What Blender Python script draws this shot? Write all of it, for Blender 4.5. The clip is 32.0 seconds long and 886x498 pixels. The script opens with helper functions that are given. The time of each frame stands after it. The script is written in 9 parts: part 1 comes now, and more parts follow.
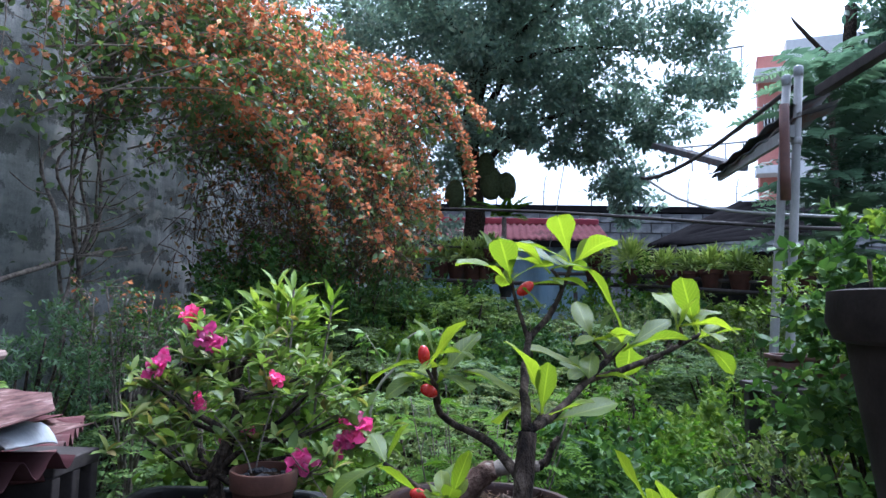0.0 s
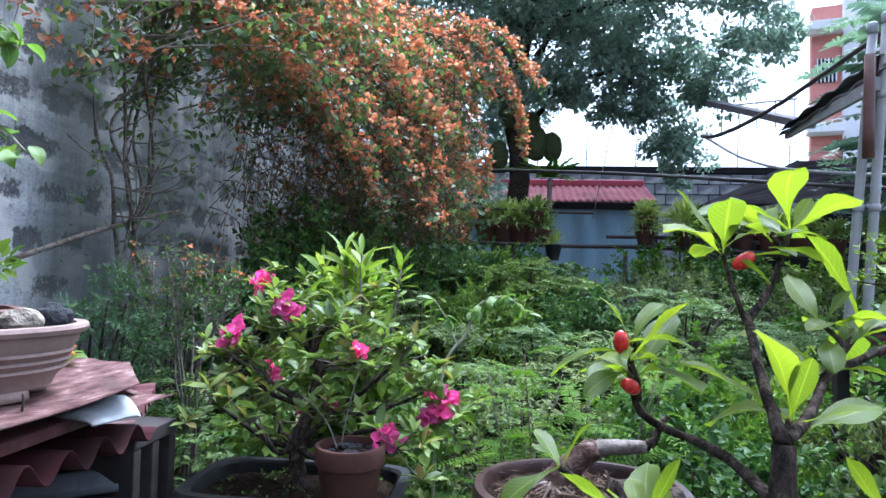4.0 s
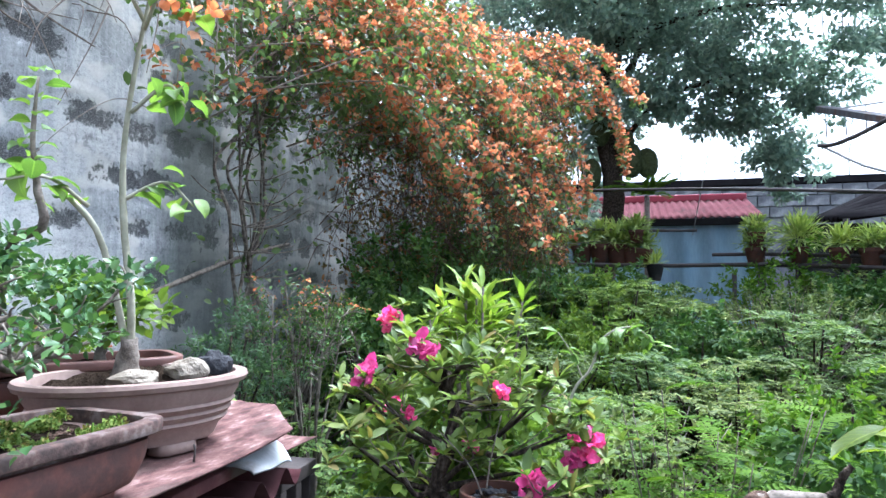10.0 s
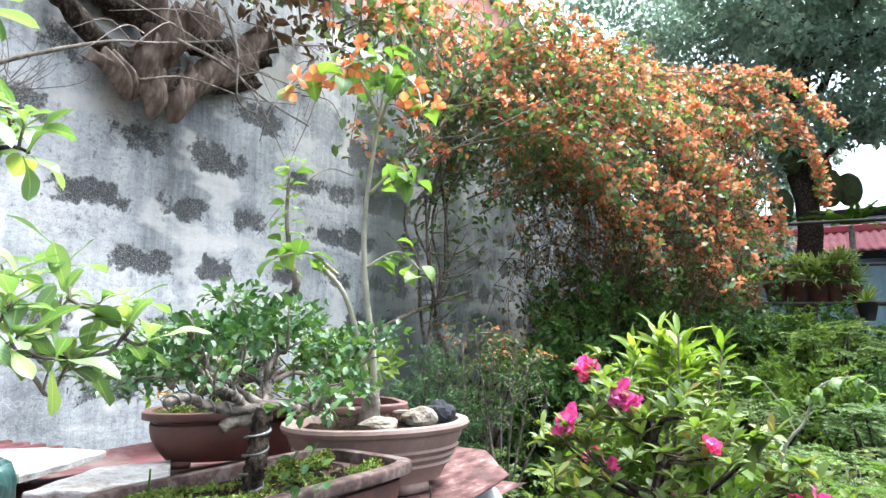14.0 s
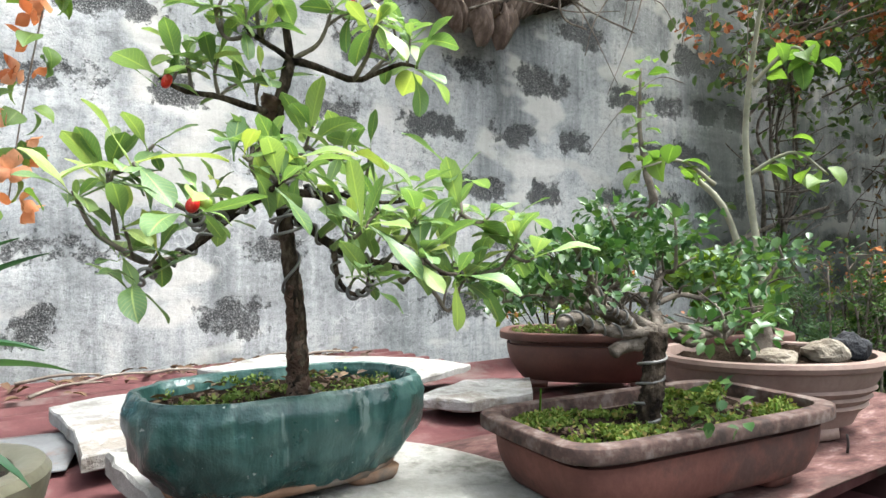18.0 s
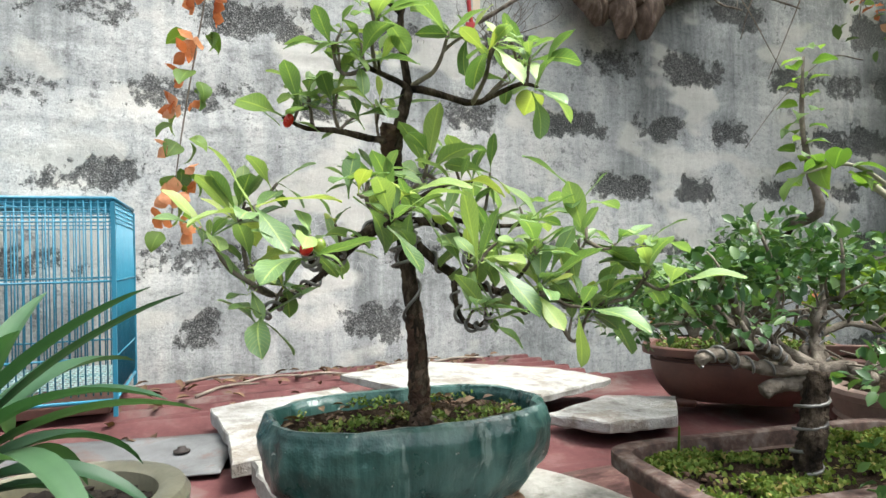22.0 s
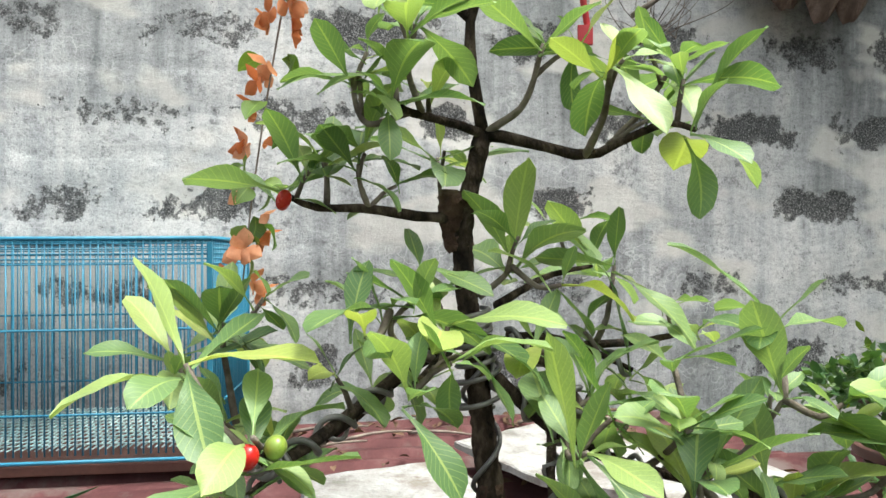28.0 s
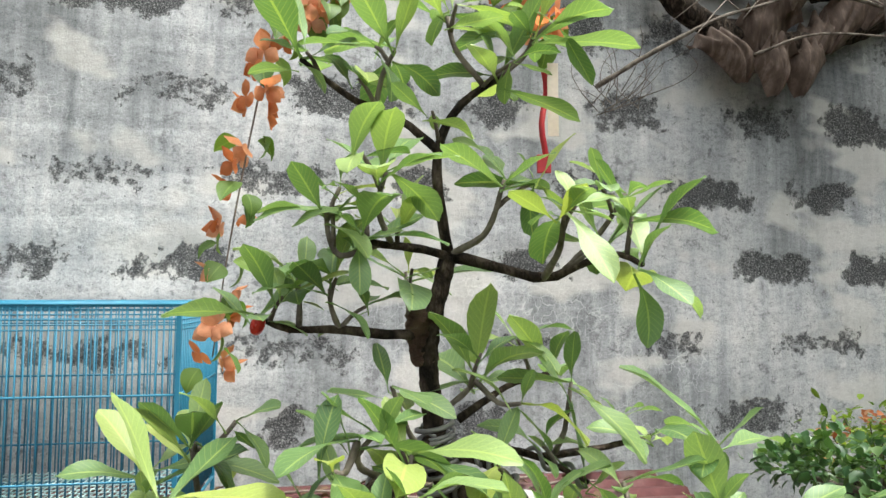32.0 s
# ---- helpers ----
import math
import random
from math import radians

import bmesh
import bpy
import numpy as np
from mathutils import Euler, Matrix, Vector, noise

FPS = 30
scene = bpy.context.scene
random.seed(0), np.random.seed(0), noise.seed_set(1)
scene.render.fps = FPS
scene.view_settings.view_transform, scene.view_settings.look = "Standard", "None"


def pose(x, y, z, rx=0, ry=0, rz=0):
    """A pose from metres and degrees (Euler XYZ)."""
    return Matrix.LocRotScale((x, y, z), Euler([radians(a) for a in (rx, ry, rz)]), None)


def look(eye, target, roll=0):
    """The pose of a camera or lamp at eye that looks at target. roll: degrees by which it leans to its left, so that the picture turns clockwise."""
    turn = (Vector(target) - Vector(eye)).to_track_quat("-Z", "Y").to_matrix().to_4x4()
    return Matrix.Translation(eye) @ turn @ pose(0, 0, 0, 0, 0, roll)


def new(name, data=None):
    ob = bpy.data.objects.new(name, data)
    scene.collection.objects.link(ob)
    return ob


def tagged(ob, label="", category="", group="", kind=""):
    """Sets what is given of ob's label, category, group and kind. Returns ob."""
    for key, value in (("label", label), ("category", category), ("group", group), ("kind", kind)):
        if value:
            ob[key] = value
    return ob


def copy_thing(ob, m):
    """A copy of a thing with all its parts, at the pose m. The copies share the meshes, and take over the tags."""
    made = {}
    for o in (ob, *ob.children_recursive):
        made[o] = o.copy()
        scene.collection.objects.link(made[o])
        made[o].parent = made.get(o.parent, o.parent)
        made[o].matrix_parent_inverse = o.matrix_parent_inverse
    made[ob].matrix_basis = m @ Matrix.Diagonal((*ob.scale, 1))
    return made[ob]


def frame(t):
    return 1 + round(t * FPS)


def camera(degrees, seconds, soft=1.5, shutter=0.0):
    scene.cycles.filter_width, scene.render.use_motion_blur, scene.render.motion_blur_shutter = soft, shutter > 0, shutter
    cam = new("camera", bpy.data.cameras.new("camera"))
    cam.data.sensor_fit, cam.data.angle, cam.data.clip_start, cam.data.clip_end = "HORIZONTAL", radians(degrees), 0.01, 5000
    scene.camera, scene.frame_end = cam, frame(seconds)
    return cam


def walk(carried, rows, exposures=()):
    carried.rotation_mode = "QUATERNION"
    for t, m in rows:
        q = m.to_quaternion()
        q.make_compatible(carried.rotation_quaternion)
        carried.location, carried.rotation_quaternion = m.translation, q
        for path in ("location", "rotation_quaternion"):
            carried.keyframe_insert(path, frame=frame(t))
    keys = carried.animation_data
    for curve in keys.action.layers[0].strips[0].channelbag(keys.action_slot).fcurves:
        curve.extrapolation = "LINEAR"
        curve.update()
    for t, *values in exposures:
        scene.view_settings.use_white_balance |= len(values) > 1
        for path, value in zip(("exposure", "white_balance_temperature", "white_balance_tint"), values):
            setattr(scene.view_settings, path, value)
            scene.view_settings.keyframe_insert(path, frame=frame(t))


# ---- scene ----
cam = camera(68.5, 32.0)
METRES, EYE, TILT, LEAN, TURN = 1.16, 1.4, 5.0, -1.2, 3.0
ROWS = [
    (0.0, 0.0, 0.0, 0.0, -0.0, 0.0, -0.0),
    (0.5, -0.0049, -0.0042, -0.0044, -0.4, -1.17, -0.22),
    (1.0, -0.0066, -0.0046, -0.0089, -0.64, -2.21, -0.23),
    (1.5, -0.0107, -0.0059, -0.0055, 0.28, -1.52, 0.14),
    (2.0, -0.018, -0.0119, 0.0056, 1.87, 0.82, 0.45),
    (2.5, -0.0334, -0.0063, 0.0095, 3.99, 1.27, 0.25),
    (4.5, -0.1177, 0.125, -0.0057, 1.63, -5.3, -0.44),
    (5.0, -0.1349, 0.158, -0.0124, -2.54, -6.67, -1.6),
    (5.5, -0.1539, 0.1762, -0.0158, -4.63, -7.52, -1.37),
    (6.0, -0.1623, 0.1864, -0.0175, -6.44, -8.0, -1.59),
    (6.5, -0.1659, 0.1911, -0.0213, -6.7, -8.53, -1.54),
    (7.0, -0.1682, 0.191, -0.0215, -6.68, -8.73, -1.42),
    (7.5, -0.1689, 0.1871, -0.0174, -6.3, -8.0, -1.07),
    (8.0, -0.1713, 0.1782, -0.0067, -4.59, -6.14, -0.65),
    (8.5, -0.1685, 0.1676, 0.0054, -3.21, -4.18, 0.08),
    (9.0, -0.1759, 0.1499, 0.0172, 1.47, -2.55, 1.02),
    (9.5, -0.1807, 0.131, 0.0233, 6.14, -1.6, 1.84),
    (10.0, -0.1869, 0.1097, 0.0249, 10.37, -1.32, 1.98),
    (10.5, -0.1844, 0.096, 0.0309, 12.5, -0.6, 2.5),
    (11.0, -0.1845, 0.0875, 0.0356, 13.32, 0.43, 2.14),
    (11.5, -0.1844, 0.0785, 0.0419, 14.51, 1.56, 2.36),
    (12.0, -0.191, 0.0652, 0.0474, 16.38, 2.41, 2.57),
    (12.5, -0.199, 0.0528, 0.0509, 18.18, 2.78, 2.38),
    (13.0, -0.2022, 0.0464, 0.0515, 19.44, 2.89, 2.72),
    (13.5, -0.2063, 0.041, 0.0524, 21.58, 2.96, 3.24),
    (14.0, -0.2172, 0.0327, 0.0503, 25.09, 3.03, 3.63),
    (14.5, -0.2309, 0.0309, 0.0492, 29.58, 2.09, 4.03),
    (15.0, -0.2449, 0.0257, 0.0464, 34.93, 1.33, 4.62),
    (15.5, -0.257, 0.0243, 0.0464, 37.8, 1.1, 4.5),
    (17.5, -0.3055, 0.0354, 0.0446, 48.02, -0.35, 4.59),
    (18.0, -0.32, 0.0486, 0.0428, 51.66, -1.3, 5.4),
    (18.5, -0.3257, 0.0537, 0.0429, 56.0, -1.72, 6.27),
    (19.0, -0.3267, 0.0536, 0.0454, 59.01, -1.83, 6.45),
    (19.5, -0.3261, 0.062, 0.0438, 60.74, -2.67, 7.04),
    (20.0, -0.3304, 0.0653, 0.0427, 61.43, -3.17, 6.86),
    (20.5, -0.3267, 0.0664, 0.046, 63.15, -2.82, 6.88),
    (21.0, -0.3266, 0.0708, 0.0548, 63.75, -1.97, 6.7),
    (21.5, -0.3248, 0.0765, 0.061, 64.51, -1.52, 6.48),
    (22.0, -0.3243, 0.0778, 0.0677, 64.5, -0.6, 6.2),
    (22.5, -0.3217, 0.0783, 0.0722, 64.71, 0.2, 6.09),
    (23.0, -0.3113, 0.0761, 0.0789, 64.84, 1.71, 6.03),
    (23.5, -0.3144, 0.0784, 0.0867, 64.0, 2.54, 5.57),
    (24.0, -0.3239, 0.0843, 0.0894, 64.5, 2.33, 5.32),
    (24.5, -0.3548, 0.0938, 0.0801, 64.57, 0.29, 5.96),
    (25.0, -0.3865, 0.091, 0.0769, 64.97, -1.32, 5.66),
    (25.5, -0.4027, 0.0875, 0.0807, 66.23, -2.15, 6.42),
    (27.5, -0.4802, 0.1787, 0.1226, 78.59, -0.24, 4.97),
    (28.0, -0.4769, 0.1936, 0.131, 78.3, 0.78, 5.53),
    (28.5, -0.4719, 0.1997, 0.145, 76.08, 2.32, 5.07),
    (29.0, -0.4689, 0.1993, 0.1535, 76.19, 3.63, 5.23),
    (29.5, -0.4608, 0.1979, 0.162, 75.45, 5.18, 4.81),
    (30.0, -0.4544, 0.2001, 0.1723, 75.76, 6.68, 5.39),
    (30.5, -0.4454, 0.1958, 0.179, 75.68, 7.84, 5.2),
    (31.0, -0.4432, 0.1931, 0.1781, 75.77, 7.53, 4.87),
    (31.5, -0.4495, 0.1935, 0.1741, 75.96, 5.66, 5.02),
    (32.0, -0.4557, 0.1953, 0.1701, 75.78, 4.11, 5.08),
]
EXPOSURES = [(0, 1.65, 4950, 13), (2.5, 1.92, 4950, 13), (6, 2.25, 4950, 13), (10, 2.46, 5200, 10), (15, 2.56, 5800, 7), (19, 1.87, 6200, 5), (25, 1.7, 6350, 4), (30.5, 1.53, 6350, 5), (32, 1.53, 6350, 5)]
walk(cam, [(t, pose(0, 0, EYE, TILT, LEAN, TURN) @ pose(METRES * x, METRES * y, METRES * z, 90 + pitch, roll, yaw)) for t, x, y, z, yaw, pitch, roll in ROWS], EXPOSURES)


# ---- world and light ----
SUN_EL, SUN_AZ = radians(66), radians(32)
world = bpy.data.worlds.new("world")
scene.world = world
world.use_nodes = True
wn = world.node_tree.nodes
sky = wn.new("ShaderNodeTexSky")
sky.sky_type, sky.sun_disc = "NISHITA", False
sky.sun_elevation, sky.sun_rotation = SUN_EL, SUN_AZ
sky.air_density, sky.dust_density, sky.ozone_density = 1.0, 7.0, 1.0
pale = wn.new("ShaderNodeHueSaturation")
pale.inputs["Saturation"].default_value = 0.35
world.node_tree.links.new(sky.outputs[0], pale.inputs["Color"])
world.node_tree.links.new(pale.outputs[0], wn["Background"].inputs[0])
wn["Background"].inputs[1].default_value = 0.15
sun = new("sun", bpy.data.lights.new("sun", "SUN"))
sun.data.energy, sun.data.angle, sun.data.color = 1.3, radians(14), (1.0, 0.98, 0.93)
sun.matrix_world = look((0, 0, 20), (-math.sin(SUN_AZ) * 20 / math.tan(SUN_EL), -math.cos(SUN_AZ) * 20 / math.tan(SUN_EL), 0))


# ---- materials ----
def material(name, rough=0.6, metal=0.0):
    m = bpy.data.materials.new(name)
    m.use_nodes = True
    b = m.node_tree.nodes["Principled BSDF"]
    b.inputs["Roughness"].default_value, b.inputs["Metallic"].default_value = rough, metal
    if rough > 0.65:
        b.inputs["Specular IOR Level"].default_value = 0.15
    return m, m.node_tree.nodes, m.node_tree.links, b


def ramp(nodes, links, src_socket, stops):
    r = nodes.new("ShaderNodeValToRGB")
    while len(r.color_ramp.elements) < len(stops):
        r.color_ramp.elements.new(0.5)
    for e, (p, c) in zip(r.color_ramp.elements, stops):
        e.position, e.color = p, (*c, 1)
    links.new(src_socket, r.inputs[0])
    return r.outputs[0]


def noise_of(nodes, links, scale, detail=5, rough=0.6, stretch=(1, 1, 1), coord="Object"):
    tc = nodes.new("ShaderNodeTexCoord")
    mp = nodes.new("ShaderNodeMapping")
    mp.inputs["Scale"].default_value = stretch
    n = nodes.new("ShaderNodeTexNoise")
    n.inputs["Scale"].default_value, n.inputs["Detail"].default_value, n.inputs["Roughness"].default_value = scale, detail, rough
    links.new(tc.outputs[coord], mp.inputs[0])
    links.new(mp.outputs[0], n.inputs["Vector"])
    return n.outputs["Fac"]


def mixc(nodes, links, fac, a, b, mode="MIX"):
    x = nodes.new("ShaderNodeMix")
    x.data_type, x.blend_type = "RGBA", mode
    for sock, v in ((x.inputs[0], fac), (x.inputs[6], a), (x.inputs[7], b)):
        if isinstance(v, bpy.types.NodeSocket):
            links.new(v, sock)
        else:
            sock.default_value = v if isinstance(v, (int, float)) else (*v, 1)
    return x.outputs[2]


def calc(nodes, links, op, a, b=0.0, clamp=False):
    x = nodes.new("ShaderNodeMath")
    x.operation, x.use_clamp = op, clamp
    for sock, v in zip(x.inputs, (a, b)):
        if isinstance(v, bpy.types.NodeSocket):
            links.new(v, sock)
        else:
            sock.default_value = v
    return x.outputs[0]


def bump(nodes, links, bsdf, height, strength=0.4, dist=0.004):
    b = nodes.new("ShaderNodeBump")
    b.inputs["Strength"].default_value, b.inputs["Distance"].default_value = strength, dist
    links.new(height, b.inputs["Height"])
    links.new(b.outputs[0], bsdf.inputs["Normal"])


def surface(name, stops, scale=20, fine=120, rough=0.7, bumpy=0.4, dist=0.003, stain=None, metal=0.0, stretch=(1, 1, 1)):
    """A worn surface: a ramp over coarse noise, speckled by a fine one."""
    m, n, l, b = material(name, rough, metal)
    big, small = noise_of(n, l, scale, stretch=stretch), noise_of(n, l, fine, 3, stretch=stretch)
    col = ramp(n, l, big, stops)
    col = mixc(n, l, calc(n, l, "MULTIPLY", small, 0.55), col, tuple(c * 0.55 for c in stops[0][1]))
    if stain:
        col = mixc(n, l, ramp(n, l, noise_of(n, l, scale * 0.37, 6, 0.7, stretch), [(0.52, (0, 0, 0)), (0.62, (1, 1, 1))]), col, stain)
    l.new(col, b.inputs["Base Color"])
    l.new(calc(n, l, "ADD", calc(n, l, "MULTIPLY", big, 0.35), rough - 0.18), b.inputs["Roughness"])
    bump(n, l, b, calc(n, l, "ADD", big, calc(n, l, "MULTIPLY", small, 0.5)), bumpy, dist)
    return m


def leafy(name, stops, rough=0.42, glow=0.35, warm=(1.12, 1.18, 0.55), veins=False, joined=True, gloss=0.5):
    """Leaf blades: colour varied from blade to blade, light shining through."""
    m, n, l, b = material(name, rough)
    if joined:
        rnd = n.new("ShaderNodeNewGeometry").outputs["Random Per Island"]
    else:
        rnd = n.new("ShaderNodeObjectInfo").outputs["Random"]
    col = ramp(n, l, rnd, stops)
    if joined:
        own = n.new("ShaderNodeObjectInfo").outputs["Random"]
        col = mixc(n, l, 1.0, col, ramp(n, l, own, [(0.0, (0.72, 0.78, 0.74)), (0.5, (1.0, 1.0, 1.0)), (1.0, (1.3, 1.22, 1.0))]), "MULTIPLY")
    mott = noise_of(n, l, 60 if veins else 9, 3)
    col = mixc(n, l, calc(n, l, "MULTIPLY", mott, 0.5), col, tuple(c * 0.6 for c in stops[0][1]))
    if veins:
        uv = n.new("ShaderNodeUVMap")
        sep = n.new("ShaderNodeSeparateXYZ")
        l.new(uv.outputs[0], sep.inputs[0])
        off = calc(n, l, "ABSOLUTE", calc(n, l, "SUBTRACT", sep.outputs[0], 0.5))
        rib = calc(n, l, "LESS_THAN", off, 0.035)
        side = calc(n, l, "ADD", calc(n, l, "MULTIPLY", sep.outputs[1], 13.0), calc(n, l, "MULTIPLY", off, -5.0))
        side = calc(n, l, "LESS_THAN", calc(n, l, "ABSOLUTE", calc(n, l, "SUBTRACT", calc(n, l, "FRACT", side), 0.5)), 0.07)
        vein = calc(n, l, "MAXIMUM", rib, calc(n, l, "MULTIPLY", side, 0.45))
        col = mixc(n, l, calc(n, l, "MULTIPLY", vein, 0.28), col, tuple(min(1, c * 1.5 + 0.03) for c in stops[-1][1]))
        bump(n, l, b, calc(n, l, "ADD", vein, calc(n, l, "MULTIPLY", mott, 0.5)), 0.35, 0.0015)
    l.new(col, b.inputs["Base Color"])
    b.inputs["Specular IOR Level"].default_value = gloss
    t = n.new("ShaderNodeBsdfTranslucent")
    l.new(mixc(n, l, 1.0, col, warm, "MULTIPLY"), t.inputs[0])
    mix = n.new("ShaderNodeMixShader")
    mix.inputs[0].default_value = glow
    l.new(b.outputs[0], mix.inputs[1])
    l.new(t.outputs[0], mix.inputs[2])
    l.new(mix.outputs[0], n["Material Output"].inputs[0])
    return m


def plaster():
    """Old limewash on hollow blocks: grey and white, streaked, with dark bare blocks where the coat has come off."""
    m, n, l, b = material("old_plaster", 0.85)
    cloud, streak = noise_of(n, l, 1.6, 6, 0.65), noise_of(n, l, 3.0, 6, 0.7, (1, 2.2, 0.35))
    fine, grit = noise_of(n, l, 42, 6, 0.75), noise_of(n, l, 270, 3, 0.65)
    wash = n.new("ShaderNodeAttribute")
    wash.attribute_name = "wash"
    run = noise_of(n, l, 9.0, 5, 0.75, (1, 2.6, 0.16))
    tone = calc(n, l, "ADD", calc(n, l, "MULTIPLY", cloud, 0.45), calc(n, l, "MULTIPLY", streak, 0.30))
    tone = calc(n, l, "ADD", tone, calc(n, l, "MULTIPLY", run, 0.25))
    tone = calc(n, l, "ADD", tone, wash.outputs["Fac"])
    col = ramp(n, l, tone, [(0.37, (0.145, 0.15, 0.15)), (0.44, (0.25, 0.257, 0.257)), (0.50, (0.37, 0.375, 0.372)), (0.56, (0.49, 0.487, 0.472)), (0.64, (0.57, 0.557, 0.525))])
    mould = noise_of(n, l, 5.5, 8, 0.78)
    flaw = ramp(n, l, calc(n, l, "ADD", calc(n, l, "MULTIPLY", fine, 0.62), calc(n, l, "MULTIPLY", mould, 0.48)), [(0.595, (0, 0, 0)), (0.66, (0.75, 0.75, 0.75))])
    col = mixc(n, l, flaw, col, (0.17, 0.17, 0.17))
    trowel = noise_of(n, l, 60, 6, 0.8, (1, 0.7, 1.4))
    col = mixc(n, l, 1.0, col, ramp(n, l, trowel, [(0.32, (0.66, 0.66, 0.66)), (0.5, (1.0, 1.0, 1.0)), (0.68, (1.14, 1.14, 1.13))]), "MULTIPLY")
    dust = noise_of(n, l, 230, 4, 0.8)
    col = mixc(n, l, 1.0, col, ramp(n, l, dust, [(0.34, (0.70, 0.70, 0.70)), (0.5, (1.0, 1.0, 1.0)), (0.66, (1.10, 1.10, 1.10))]), "MULTIPLY")
    pit = ramp(n, l, noise_of(n, l, 85, 4, 0.8), [(0.635, (0, 0, 0)), (0.675, (0.85, 0.85, 0.85))])
    col = mixc(n, l, pit, col, (0.07, 0.07, 0.07))
    tc = n.new("ShaderNodeTexCoord")
    warp = n.new("ShaderNodeVectorMath")
    warp.operation = "ADD"
    shake = n.new("ShaderNodeTexNoise")
    shake.inputs["Scale"].default_value = 16
    l.new(tc.outputs["Object"], shake.inputs["Vector"])
    small = n.new("ShaderNodeVectorMath")
    small.operation = "SCALE"
    small.inputs[3].default_value = 0.10
    l.new(shake.outputs["Color"], small.inputs[0])
    l.new(tc.outputs["Object"], warp.inputs[0])
    l.new(small.outputs[0], warp.inputs[1])
    vor = n.new("ShaderNodeTexVoronoi")
    vor.feature = "DISTANCE_TO_EDGE"
    vor.inputs["Scale"].default_value = 24
    l.new(warp.outputs[0], vor.inputs["Vector"])
    craze = ramp(n, l, vor.outputs["Distance"], [(0.0, (0.65, 0.65, 0.65)), (0.03, (0, 0, 0))])
    where = ramp(n, l, noise_of(n, l, 2.3, 4), [(0.50, (0, 0, 0)), (0.62, (1, 1, 1))])
    col = mixc(n, l, calc(n, l, "MULTIPLY", craze, where), col, (0.62, 0.62, 0.60))
    patch = ramp(n, l, noise_of(n, l, 3.4, 3, 0.5, (1, 1, 1.7)), [(0.54, (0, 0, 0)), (0.60, (0.6, 0.6, 0.6))])
    col = mixc(n, l, patch, col, (0.60, 0.575, 0.52))
    at = n.new("ShaderNodeAttribute")
    at.attribute_name = "worn"
    ragged = calc(n, l, "ADD", at.outputs["Fac"], calc(n, l, "MULTIPLY", calc(n, l, "SUBTRACT", fine, 0.5), 1.7))
    bare = ramp(n, l, ragged, [(0.47, (0, 0, 0)), (0.57, (0.75, 0.75, 0.75)), (0.75, (0.95, 0.95, 0.95))])
    dark = ramp(n, l, grit, [(0.40, (0.018, 0.018, 0.018)), (0.51, (0.066, 0.066, 0.066)), (0.58, (0.15, 0.15, 0.146)), (0.67, (0.34, 0.335, 0.325))])
    col = mixc(n, l, bare, col, dark)
    # the climber's shade and some staining, mixed into the wall colour
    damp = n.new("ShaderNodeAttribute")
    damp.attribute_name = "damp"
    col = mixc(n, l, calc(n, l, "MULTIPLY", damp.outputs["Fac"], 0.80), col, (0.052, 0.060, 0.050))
    l.new(col, b.inputs["Base Color"])
    h = calc(n, l, "SUBTRACT", calc(n, l, "ADD", calc(n, l, "MULTIPLY", fine, 0.5), calc(n, l, "MULTIPLY", trowel, 0.4)), calc(n, l, "MULTIPLY", bare, calc(n, l, "ADD", grit, 0.4)))
    bump(n, l, b, h, 0.7, 0.006)
    return m


def glaze():
    """Dark green glaze with runs, pits and pale chips."""
    m, n, l, b = material("green_glaze", 0.34)
    cloud, run = noise_of(n, l, 16, 5), noise_of(n, l, 46, 4, 0.6, (1, 1, 0.10))
    col = ramp(n, l, calc(n, l, "ADD", calc(n, l, "MULTIPLY", cloud, 0.5), calc(n, l, "MULTIPLY", run, 0.5)), [(0.36, (0.006, 0.024, 0.022)), (0.50, (0.018, 0.058, 0.052)), (0.64, (0.062, 0.122, 0.108))])
    drip = ramp(n, l, noise_of(n, l, 70, 3, 0.5, (1, 1, 0.07)), [(0.64, (0, 0, 0)), (0.70, (0.5, 0.5, 0.5))])
    col = mixc(n, l, drip, col, (0.20, 0.25, 0.23))
    chip = ramp(n, l, noise_of(n, l, 120, 2, 0.5), [(0.72, (0, 0, 0)), (0.75, (0.7, 0.7, 0.7))])
    col = mixc(n, l, chip, col, (0.40, 0.44, 0.41))
    l.new(col, b.inputs["Base Color"])
    l.new(calc(n, l, "ADD", calc(n, l, "MULTIPLY", cloud, 0.4), 0.10), b.inputs["Roughness"])
    bump(n, l, b, calc(n, l, "SUBTRACT", calc(n, l, "ADD", cloud, calc(n, l, "MULTIPLY", run, 0.4)), chip), 0.8, 0.009)
    return m


M_WALL = plaster()
M_BARK = surface("dark_bark", [(0.38, (0.014, 0.011, 0.009)), (0.52, (0.05, 0.037, 0.027)), (0.66, (0.13, 0.10, 0.075))], 95, 300, 0.9, 1.0, 0.006, stretch=(1, 1, 0.5))
M_BARK2 = surface("grey_bark", [(0.35, (0.07, 0.055, 0.042)), (0.62, (0.26, 0.22, 0.18))], 45, 240, 0.8, 0.8, 0.004)
M_ROOTBARK = surface("ruddy_bark", [(0.35, (0.045, 0.026, 0.018)), (0.52, (0.11, 0.068, 0.048)), (0.68, (0.21, 0.15, 0.115))], 60, 240, 0.9, 1.0, 0.006)
M_BARK3 = surface("pale_stem", [(0.3, (0.20, 0.19, 0.13)), (0.7, (0.42, 0.40, 0.30))], 30, 200, 0.7, 0.4)
